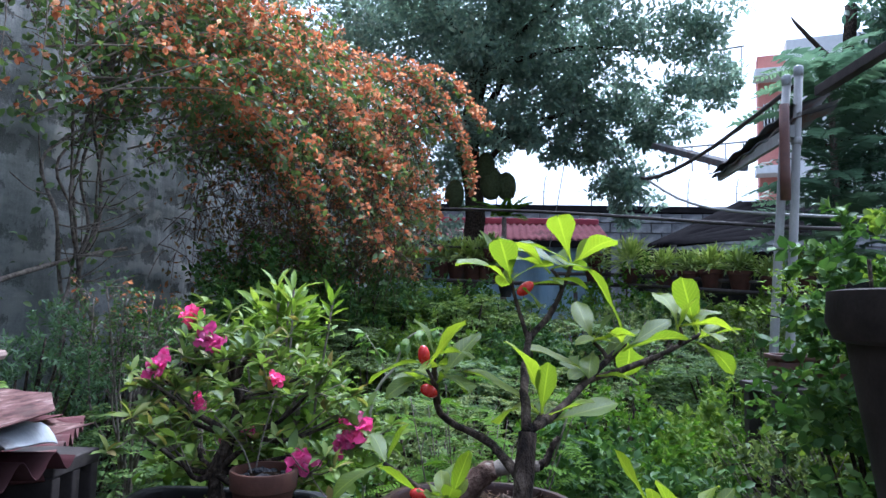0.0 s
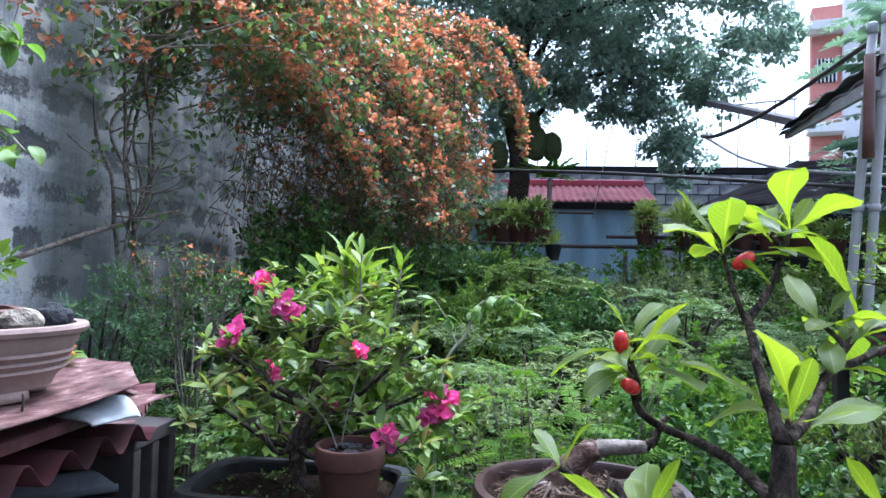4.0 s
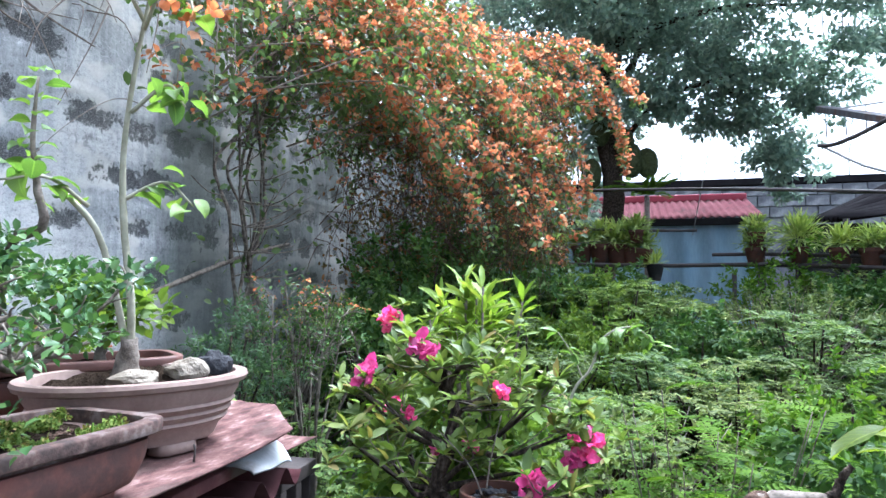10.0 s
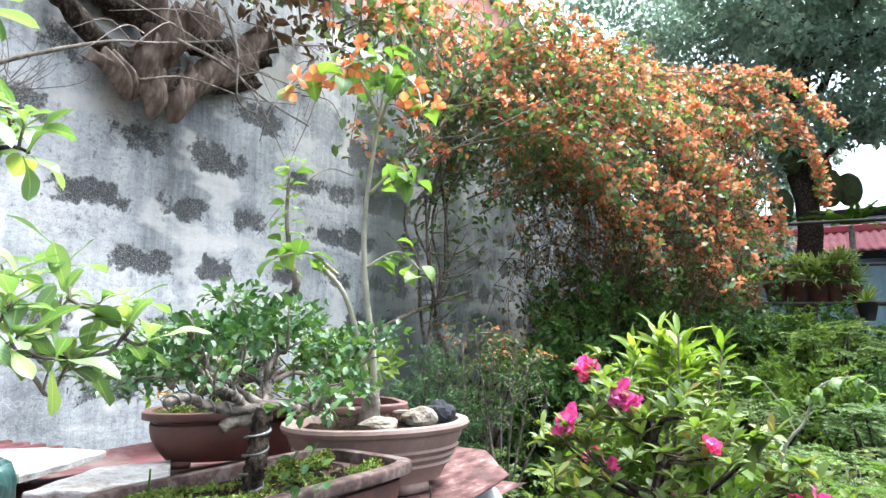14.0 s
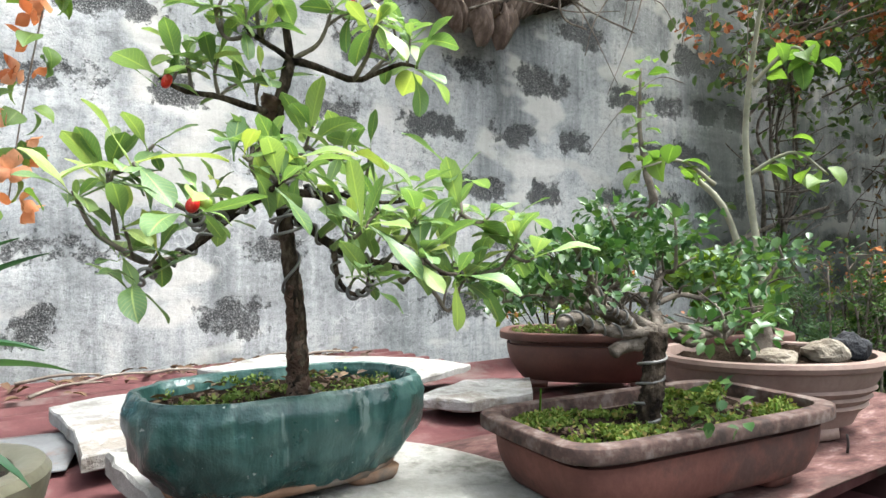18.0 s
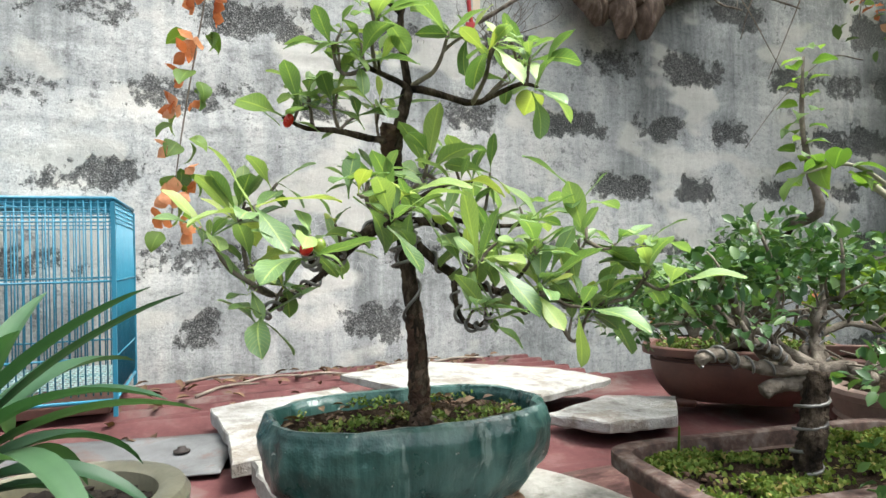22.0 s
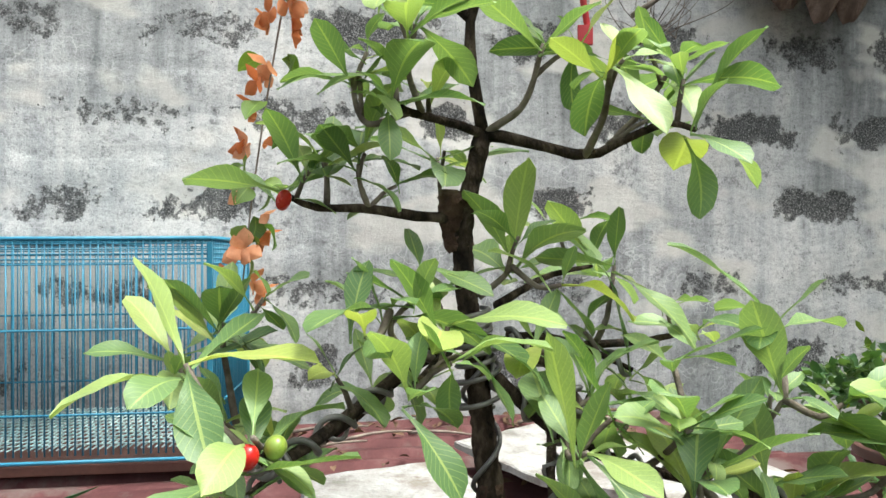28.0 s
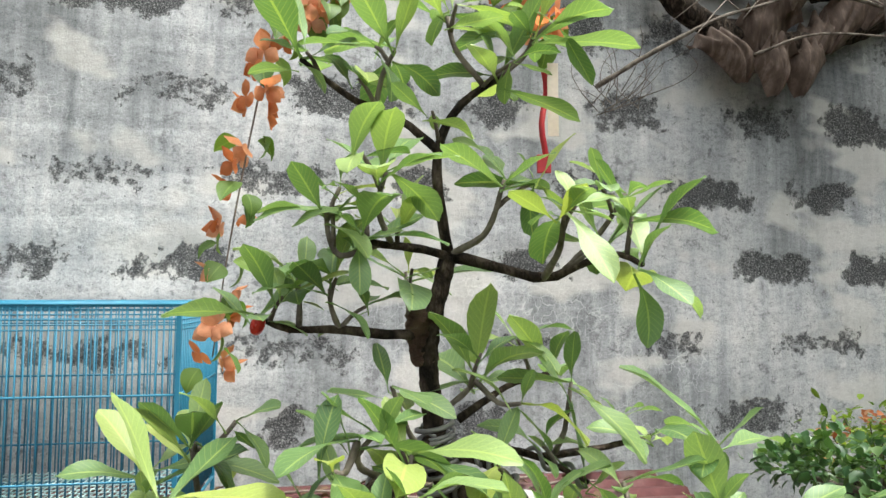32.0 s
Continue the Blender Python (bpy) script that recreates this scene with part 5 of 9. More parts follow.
    limb("knob", [(-0.958, 0.250, 1.508), (-0.959, 0.247, 1.518), (-0.956, 0.245, 1.527), (-0.953, 0.244, 1.534), (-0.950, 0.245, 1.541)], 0.0078, 0.0082, M_ROOTBARK, root, 16, 14, 0.2, 3, "healed brown cut knob")
    F, K = (-0.951, 0.262, 1.576), (-0.955, 0.25, 1.527)
    # the branches, tier by tier: way, thickness at the fork and at the tip
    apex = [
        ([F, (-0.947, 0.255, 1.61), (-0.946, 0.254, 1.645), (-0.94, 0.268, 1.67), (-0.937, 0.289, 1.685)], 0.0055, 0.003),
        ([(-0.946, 0.254, 1.64), (-0.950, 0.232, 1.658), (-0.954, 0.20, 1.672), (-0.959, 0.170, 1.695)], 0.0042, 0.0022),
        ([(-0.953, 0.215, 1.665), (-0.948, 0.219, 1.685), (-0.945, 0.226, 1.70)], 0.0028, 0.002),
        ([(-0.938, 0.28, 1.68), (-0.936, 0.262, 1.70), (-0.936, 0.256, 1.72)], 0.0028, 0.002),
        ([(-0.937, 0.289, 1.685), (-0.935, 0.305, 1.70), (-0.93, 0.31, 1.712)], 0.0028, 0.002),
    ]
    upper_right = [
        ([F, (-0.94, 0.285, 1.571), (-0.934, 0.318, 1.563), (-0.925, 0.342, 1.573), (-0.905, 0.352, 1.578), (-0.885, 0.358, 1.572)], 0.0055, 0.0022),
        ([(-0.934, 0.318, 1.563), (-0.90, 0.315, 1.58), (-0.875, 0.308, 1.60)], 0.0035, 0.002),
        ([(-0.93, 0.33, 1.568), (-0.925, 0.35, 1.59), (-0.92, 0.365, 1.615)], 0.0028, 0.0018),
        ([F, (-0.93, 0.28, 1.59), (-0.915, 0.287, 1.62)], 0.0035, 0.002),
    ]
    upper_left = [
        ([F, (-0.935, 0.24, 1.58), (-0.915, 0.215, 1.582), (-0.905, 0.205, 1.585)], 0.0045, 0.0022),
        ([(-0.915, 0.215, 1.582), (-0.915, 0.195, 1.575), (-0.92, 0.188, 1.585), (-0.922, 0.186, 1.60)], 0.003, 0.0018),
        ([(-0.92, 0.222, 1.583), (-0.90, 0.213, 1.60), (-0.885, 0.215, 1.618)], 0.0028, 0.0018),
    ]
    knob_side = [
        ([K, (-0.948, 0.225, 1.528), (-0.94, 0.195, 1.532), (-0.938, 0.165, 1.533), (-0.937, 0.147, 1.541)], 0.005, 0.0022),
        ([(-0.94, 0.195, 1.532), (-0.935, 0.190, 1.545), (-0.932, 0.189, 1.556)], 0.0026, 0.0018),
        ([(-0.938, 0.172, 1.533), (-0.945, 0.172, 1.548), (-0.948, 0.170, 1.558)], 0.0026, 0.0018),
        ([(-0.955, 0.25, 1.515), (-0.975, 0.242, 1.53), (-0.985, 0.24, 1.565)], 0.003, 0.0015),
    ]
    lower_left = [
        ([(-0.955, 0.256, 1.462), (-0.93, 0.225, 1.452), (-0.89, 0.185, 1.432), (-0.85, 0.155, 1.425), (-0.828, 0.148, 1.435)], 0.0065, 0.0025),
        ([(-0.955, 0.256, 1.458), (-0.95, 0.22, 1.440), (-0.955, 0.18, 1.405), (-0.95, 0.15, 1.388), (-0.92, 0.127, 1.379)], 0.006, 0.0022),
        ([(-0.952, 0.17, 1.398), (-0.945, 0.14, 1.392), (-0.941, 0.12, 1.40)], 0.003, 0.002),
        ([(-0.945, 0.14, 1.392), (-0.953, 0.105, 1.415), (-0.954, 0.088, 1.448)], 0.0035, 0.002),
        ([(-0.954, 0.12, 1.41), (-0.955, 0.115, 1.44), (-0.954, 0.112, 1.462)], 0.003, 0.0018),
        ([(-0.95, 0.25, 1.463), (-0.90, 0.23, 1.455), (-0.86, 0.212, 1.452), (-0.83, 0.209, 1.457)], 0.005, 0.0022),
        ([(-0.90, 0.225, 1.455), (-0.885, 0.205, 1.468), (-0.875, 0.202, 1.484)], 0.003, 0.002),
    ]
    lower_right = [
        ([(-0.955, 0.258, 1.455), (-0.93, 0.285, 1.452), (-0.90, 0.30, 1.435), (-0.875, 0.288, 1.422)], 0.006, 0.0024),
        ([(-0.952, 0.262, 1.44), (-0.935, 0.30, 1.405), (-0.915, 0.33, 1.392), (-0.895, 0.37, 1.385), (-0.872, 0.425, 1.378)], 0.0068, 0.0028),
        ([(-0.935, 0.30, 1.405), (-0.90, 0.29, 1.375), (-0.875, 0.295, 1.366), (-0.858, 0.301, 1.380)], 0.004, 0.002),
        ([(-0.905, 0.35, 1.388), (-0.88, 0.345, 1.375), (-0.862, 0.35, 1.40)], 0.0038, 0.002),
        ([(-0.895, 0.37, 1.385), (-0.89, 0.388, 1.36), (-0.885, 0.40, 1.345), (-0.878, 0.41, 1.375)], 0.0036, 0.002),
    ]
    back_right = [
        ([(-0.945, 0.275, 1.458), (-0.94, 0.31, 1.455), (-0.925, 0.345, 1.44)], 0.0045, 0.002),
        ([(-0.94, 0.32, 1.452), (-0.96, 0.37, 1.45), (-0.965, 0.408, 1.455)], 0.004, 0.002),
        ([(-0.95, 0.27, 1.475), (-0.975, 0.31, 1.49), (-0.99, 0.345, 1.495)], 0.004, 0.002),
        ([(-0.952, 0.26, 1.48), (-0.95, 0.272, 1.49), (-0.95, 0.28, 1.498)], 0.003, 0.002),
    ]
    end_shoots = [
        ([(-0.88, 0.41, 1.38), (-0.865, 0.44, 1.385), (-0.86, 0.455, 1.40)], 0.003, 0.0018),
        ([(-0.895, 0.33, 1.39), (-0.87, 0.335, 1.41), (-0.85, 0.338, 1.43)], 0.003, 0.0018),
        ([(-0.895, 0.37, 1.385), (-0.875, 0.385, 1.41), (-0.863, 0.395, 1.438)], 0.003, 0.0018),
        ([(-0.90, 0.295, 1.42), (-0.865, 0.285, 1.415), (-0.838, 0.284, 1.426)], 0.003, 0.0018),
    ]
    br = apex + upper_right + upper_left + knob_side + lower_left + lower_right + back_right + end_shoots
    for k, (pts, a, b) in enumerate(br):
        limb("branch", pts, a * 0.72, b * 0.7, M_BARK2 if a < 0.004 else M_BARK, root, 12, 7, 0.14, 10 + k)
    rt = random.Random(5)
    for k, (pts, a, b) in enumerate(br):
        end, back = Vector(pts[-1]), Vector(pts[-2])
        aim = (end - back).normalized() * 0.55 + Vector((0.22, 0, 0.75))
        rosette(root, end, aim, HERO_LEAVES, rt.randint(5, 8), rt.uniform(0.047, 0.064), 100 + k, 0.34)
    rt = random.Random(77)
    for k, (pts, a, b) in enumerate(br):
        c = curve_points(pts, 9)
        for i in ((4, 7) if len(pts) > 3 else (6,)):
            d = Vector((rt.uniform(-0.2, 0.8), rt.uniform(-0.8, 0.8), rt.uniform(0.5, 1)))
            q = c[i] + d * rt.uniform(0.014, 0.028)
            limb("twig", [c[i], (c[i] + q) / 2 + Vector((0, 0, 0.002)), q], 0.0016, 0.0011, M_BARK2, root, 5, 5, 0.1, 200 + k)
            rosette(root, q, d, HERO_LEAVES, rt.randint(3, 5), rt.uniform(0.032, 0.050), 400 + 3 * k + i)
    # fuller shoots low on the tree, each grown from the nearest branch
    ways = [c for pts, _, _ in br[16:] for c in curve_points(pts, 12)]
    for k, tip in enumerate(LOW_SHOOTS):
        q = Vector(tip)
        foot = min(ways, key=lambda c: (c - q).length)
        limb("twig", [foot, foot.lerp(q, 0.5) + Vector((0.004, 0, -0.006)), q], 0.0021, 0.0013, M_BARK2, root, 7, 6, 0.12, 700 + k)
        d = (q - foot).normalized() * 0.5 + Vector((0.35, 0, 0.6))
        rosette(root, q, d, HERO_LEAVES, rt.randint(4, 6), rt.uniform(0.046, 0.064), 720 + k, 0.22)
    for p, r, ln, mat, nm in (((-0.826, 0.143, 1.432), 0.0045, 0.011, M_BERRY, "berry"), ((-0.831, 0.153, 1.434), 0.0045, 0.010, M_GREENBERRY, "berry"), ((-0.928, 0.148, 1.531), 0.004, 0.012, M_BERRY, "flower_bud")):
        oval_berry(nm, p, r, ln, mat, root, (0.3, -0.4, 0.75))
    L = lambda ps: [local(root, p) for p in ps]
    wires = [([trunk[2], trunk[3], trunk[4]], 0.0120, 3.0), ([(-0.953, 0.259, 1.438), (-0.955, 0.255, 1.472)], 0.0145, 8), ([(-0.952, 0.262, 1.41), (-0.954, 0.256, 1.465)], 0.0175, 5), (br[24][0], 0.0075, 12), (br[16][0], 0.0068, 11), (br[17][0], 0.0068, 10), (br[23][0], 0.006, 7), (br[28][0], 0.0055, 5), (br[25][0], 0.005, 7)]
    for pts, rr, turns in wires:
        part("wire", Geo().add(*coil(L(pts), rr * 0.8, 0.0016, turns * 0.75, 110)), M_WIRE, root, "grey training wire")
    part("root_twig", Geo().add(*tube(L([(-0.945, 0.275, 1.275), (-0.93, 0.30, 1.262), (-0.918, 0.325, 1.246)]), 0.003, 0.002, 8, 6)), M_BARK2, root)
    rib = thing("ribbon", "red ribbon with a white tag tied to a bonsai shoot", "ribbon", pose(-0.935, 0.322, 1.752, 0, 0, 80))
    g = Geo()
    for x0, x1, top, bot, yy in ((0.000, 0.0038, 0.0, -0.058, 0.0),):
        for i in range(9):
            z = top + (bot - top) * i / 8
            o = 0.002 * math.sin(i * 0.9)
            g.v += [(x0 + o, yy + o, z), (x1 + o, yy + o, z), (x1 + o, yy + o + 0.0008, z), (x0 + o, yy + o + 0.0008, z)]
        for i in range(8):
            for j in range(4):
                g.f.append((i * 4 + j, i * 4 + (j + 1) % 4, i * 4 + 4 + (j + 1) % 4, i * 4 + 4 + j))
    part("band", g, M_RIBBON, rib)
    part("bow", box(-0.003, -0.001, -0.068, 0.006, 0.0015, -0.056, 0.0006), M_RIBBON, rib)
    part("tag", box(0.0042, -0.0006, -0.044, 0.0112, 0.0004, 0.004), M_PAPER, rib, "white plastic tag")


hero()


# ---- low wired bonsai in the red rectangular pot, and its neighbours ----
def small_leaf_crown(parent, pads, n, size, mat, seed, label=""):
    rng = np.random.default_rng(seed)
    P, D = [], []
    tot = sum(r[0] * r[1] for _, r in pads)
    for c, r in pads:
        a, d = ball_points(rng, max(8, int(n * r[0] * r[1] / tot)), local(parent, c), r, 0.25)
        P.append(a)
        D.append(d + np.array([0, 0, 0.5]))
    return part("foliage", leaf_cloud("foliage", np.concatenate(P), np.concatenate(D), size, rng, 0.66, 0.7, 0.35, 0.45), mat, parent, label)


def clay_pot(root, hx, hy, h, p, mat, rim_mat, seed, lip=0.008, feet=True, taper=0.85, soil=True, rings=0, belly=0.010):
    rows = [(hx * taper * 0.95, hy * taper * 0.95, 0.010), (hx * taper, hy * taper, 0.013)]
    for i in range(1, 8):
        s = i / 8
        bulge = math.sin(s * math.pi) * belly
        k = taper + (0.97 - taper) * s
        gro = -0.003 if rings and i in (3, 5) else 0
        rows.append((hx * k + bulge + gro, hy * k + bulge + gro, 0.013 + (h - 0.028) * s))
    pot = part("pot", loft(rows, p, 64), mat, root)
    prof = [(-0.005, -0.0150), (lip * 0.75, -0.0145), (lip * 0.95, -0.0138), (lip, -0.0125), (lip, -0.0030), (lip * 0.92, -0.0012), (lip * 0.75, -0.0004), (-lip * 0.75, 0), (-lip * 0.95, -0.0008), (-lip * 1.02, -0.003), (-lip * 1.1, -0.012), (-lip * 1.2, -0.03)]
    rim = [(hx + o, hy + o, h + z) for o, z in prof]
    part("rim", loft(rim, p, 64), rim_mat, pot)
    if feet:
        for sx in (-1, 1):
            for sy in (-1, 1):
                part("foot", loft([(0.020, 0.013, 0), (0.023, 0.015, 0.0125)], 4, 12), mat, pot, m=pose(sx * hx * 0.6, sy * hy * 0.6, 0))
    if soil:
        part("soil", soil_bed(hx - lip * 0.9, hy - lip * 0.9, h - 0.018, p, seed), M_SOIL, root)
    return pot


def red_pot_bonsai():
    root = thing("potted_bonsai", "low wired bonsai with glossy leaves in a red clay tray pot", "bonsai", pose(-0.790, 0.592, 1.2165, 0, 0, 82), "bonsai on the table")
    clay_pot(root, 0.166, 0.083, 0.078, 7, M_REDCLAY, M_REDCLAY_RIM, 7, belly=0.004, taper=0.88)
    part("moss", moss_mesh(9, 15000, 0.152, 0.070, 0.062, 7, 0.0050, -0.20), M_MOSS, root, "thick yellow-green moss")
    part("gravel", pebbles(3, 150, 0.145, 0.062, 0.066, 0.0042), M_ROOTBARK, root)
    C = (-0.772, 0.570, 1.328)
    limb("trunk", [(-0.775, 0.560, 1.225), (-0.773, 0.561, 1.25), (-0.769, 0.560, 1.272), (-0.772, 0.566, 1.30), C], 0.0115, 0.0105, M_BARK, root, 44, 14, 0.14, 1, "wire-wound dark trunk")
    up = LEVEL.inverted()
    heavy = [([(-0.80, 0.545, 1.372), (-0.808, 0.515, 1.379), (-0.802, 0.485, 1.390), (-0.80, 0.461, 1.386)], 0.0082, 0.0050, 5), ([(-0.80, 0.622, 1.366), (-0.795, 0.648, 1.353), (-0.80, 0.676, 1.352), (-0.79, 0.715, 1.368)], 0.0078, 0.0034, 0),
             ([(-0.818, 0.568, 1.392), (-0.822, 0.535, 1.412), (-0.812, 0.512, 1.434), (-0.812, 0.494, 1.459)], 0.0072, 0.0032, 4), ([(-0.80, 0.60, 1.386), (-0.83, 0.622, 1.398), (-0.85, 0.65, 1.412)], 0.0070, 0.0034, 4)]
    for k, (way, t0, t1, turns) in enumerate(heavy):
        way = [Vector(C)] + [up @ Vector(q) for q in way]
        limb("heavy_limb", way, t0 * 0.74, t1 * 0.8, M_BARK2, root, 17, 12, 0.36, 200 + k, "pale contorted limb" if k == 0 else "")
        if turns:
            part("wire", Geo().add(*coil([local(root, p) for p in way[1:]], (t0 + t1) * 0.46, 0.0012, turns, 90)), M_WIRE, root)
    r = random.Random(6)
    ends = [(-0.90, 0.545, 1.36), (-0.93, 0.57, 1.40), (-0.90, 0.62, 1.385), (-0.86, 0.67, 1.42), (-0.80, 0.71, 1.37), (-0.75, 0.70, 1.335), (-0.84, 0.53, 1.40), (-0.79, 0.62, 1.425), (-0.71, 0.63, 1.35), (-0.86, 0.60, 1.44), (-0.69, 0.55, 1.34), (-0.91, 0.49, 1.345), (-0.80, 0.51, 1.37), (-0.74, 0.74, 1.40)]
    main = {}
    order = [1, 3, 8, 12] + [k for k in range(len(ends)) if k not in (1, 3, 8, 12)]
    for k in order:
        e = Vector(ends[k])
        boss = min(main, key=lambda j: (Vector(ends[j]) - e).length) if k not in (1, 3, 8, 12) else None
        s0 = Vector(C) if boss is None else main[boss][1 + k % 3]
        way = [s0]
        for s in (0.22, 0.42, 0.62, 0.82):
            q = s0.lerp(e, s)
            q.z = s0.z + (e.z - s0.z) * s ** 2.4
            way.append(q + Vector((r.uniform(-.012, .012), r.uniform(-.012, .012), r.uniform(-.009, .010))))
        way.append(e)
        th = 0.0058 if boss is None else 0.0038
        if boss is None:
            main[k] = way
        limb("branch", way, th, 0.0015, M_BARK2, root, 40, 10, 0.30, 20 + k)
        if k % 3 == 0:
            part("wire", Geo().add(*coil([local(root, p) for p in way[:5]], th * 0.85, 0.0011, 6, 90)), M_WIRE, root)
        for j in range(5):
            s = way[2 + j % 4]
            q = s + Vector((r.gauss(0, 0.02), r.gauss(0, 0.02), r.uniform(0.008, 0.032)))
            limb("twig", [s, (s + q) / 2 + Vector((r.uniform(-.005, .005), 0, 0.003)), q], 0.0016, 0.0008, M_BARK2, root, 6, 5, 0.15, 70 + k)
    limb("jin", [C, up @ Vector((-0.790, 0.560, 1.360)), up @ Vector((-0.797, 0.546, 1.358)), up @ Vector((-0.800, 0.533, 1.352))], 0.0066, 0.0062, M_BARK2, root, 9, 12, 0.28, 50, "pale sawn branch stub")
    part("wire", Geo().add(*coil([local(root, p) for p in ((-0.775, 0.56, 1.232), (-0.772, 0.564, 1.31))], 0.0128, 0.0016, 4)), M_WIRE, root)
    pads = [((e[0], e[1], e[2] + 0.006), (0.042, 0.042, 0.020)) for e in ends] + [((-0.84, 0.60, 1.405), (0.09, 0.07, 0.016)), ((-0.76, 0.70, 1.40), (0.045, 0.045, 0.016)), ((-0.69, 0.55, 1.28), (0.02, 0.022, 0.03))]
    small_leaf_crown(root, pads, 1500, 0.0125, L_GLOSSY, 8, "glossy dark green leaves")
    for k, (x, y) in enumerate(((-0.86, 0.50), (-0.70, 0.66))):
        part("sprout", Geo().add(*tube([local(root, (x, y, 1.23)), local(root, (x, y, 1.262))], 0.0016, 0.001, 4, 5)), L_FERN, root)


red_pot_bonsai()


def back_bonsai():
    root = thing("potted_bonsai", "spreading small-leaved bonsai in a brown clay pot by the wall", "bonsai", pose(-1.268, 1.008, 1.20, 0, 0, 45), "bonsai on the table")
    clay_pot(root, 0.162, 0.093, 0.104, 3, M_BACKCLAY, M_BACKCLAY, 3, 0.009, taper=0.79)
    part("moss", moss_mesh(4, 1500, 0.15, 0.085, 0.094, 3, 0.007, -0.1), M_MOSS, root)
    B = (-1.235, 0.975, 1.235)
    limb("trunk", [B, (-1.18, 0.93, 1.29), (-1.12, 0.92, 1.33), (-1.13, 0.94, 1.40), (-1.10, 0.93, 1.45)], 0.016, 0.007, M_BARK, root, 14, 10, 0.25, 1)
    r = random.Random(3)
    ends = [(-1.24, 0.76, 1.32), (-1.20, 0.80, 1.34), (-1.08, 0.78, 1.31), (-1.05, 0.86, 1.36), (-1.00, 0.98, 1.34), (-1.22, 0.98, 1.37), (-1.10, 1.02, 1.38), (-1.14, 0.90, 1.40), (-1.28, 0.84, 1.30)]
    for k, e in enumerate(ends):
        s = (-1.14, 0.905, 1.30) if k < 5 else (-1.13, 0.94, 1.39)
        mid = [(s[i] + e[i]) / 2 + r.uniform(-0.02, 0.02) for i in range(3)]
        limb("branch", [s, mid, e], 0.007, 0.0025, M_BARK2, root, 10, 7, 0.2, 10 + k)
        if k % 2:
            part("wire", Geo().add(*coil([local(root, p) for p in (s, mid, e)], 0.006, 0.0014, 6, 70)), M_WIRE, root)
    small_leaf_crown(root, [((e[0], e[1], e[2] + 0.015), (0.06, 0.06, 0.025)) for e in ends], 1200, 0.017, L_GLOSSY, 8)
    top = [(-1.10, 0.93, 1.45), (-1.06, 0.94, 1.47), (-1.07, 0.93, 1.53), (-1.085, 0.93, 1.60), (-1.09, 0.935, 1.70)]
    limb("leader", top, 0.009, 0.002, M_BARK2, root, 14, 8, 0.2, 40, "bent bare leader with young shoots")
    rg = random.Random(9)
    for k in range(26):
        z = 1.50 + k * 0.0085
        a = k * 2.3
        d = (math.cos(a), math.sin(a), 0.25)
        p = (-1.085 + d[0] * 0.01, 0.932 + d[1] * 0.01, z)
        part("leaf", rg.choice(VINE_LEAVES), None, root, m=place(*local(root, p), d, rg.uniform(-.5, .5)) @ Matrix.Diagonal((0.036, rg.uniform(0.026, 0.042), 0.04, 1)))
    b2 = thing("potted_bonsai", "dark brown clay pot with a small bare bonsai", "bonsai", pose(-0.985, 1.0, 1.2165, 0, 0, 50), "bonsai on the table")
    clay_pot(b2, 0.10, 0.075, 0.11, 4, M_BACKCLAY, M_BACKCLAY, 5, 0.007)
    limb("trunk", [(-0.985, 1.0, 1.22), (-0.99, 1.0, 1.28), (-0.96, 1.01, 1.33)], 0.012, 0.005, M_BARK2, b2, 8, 8, 0.2, 4)
    small_leaf_crown(b2, [((-0.96, 1.0, 1.34), (0.07, 0.06, 0.04)), ((-1.0, 0.98, 1.36), (0.06, 0.06, 0.035))], 300, 0.024, L_MID, 12)


back_bonsai()


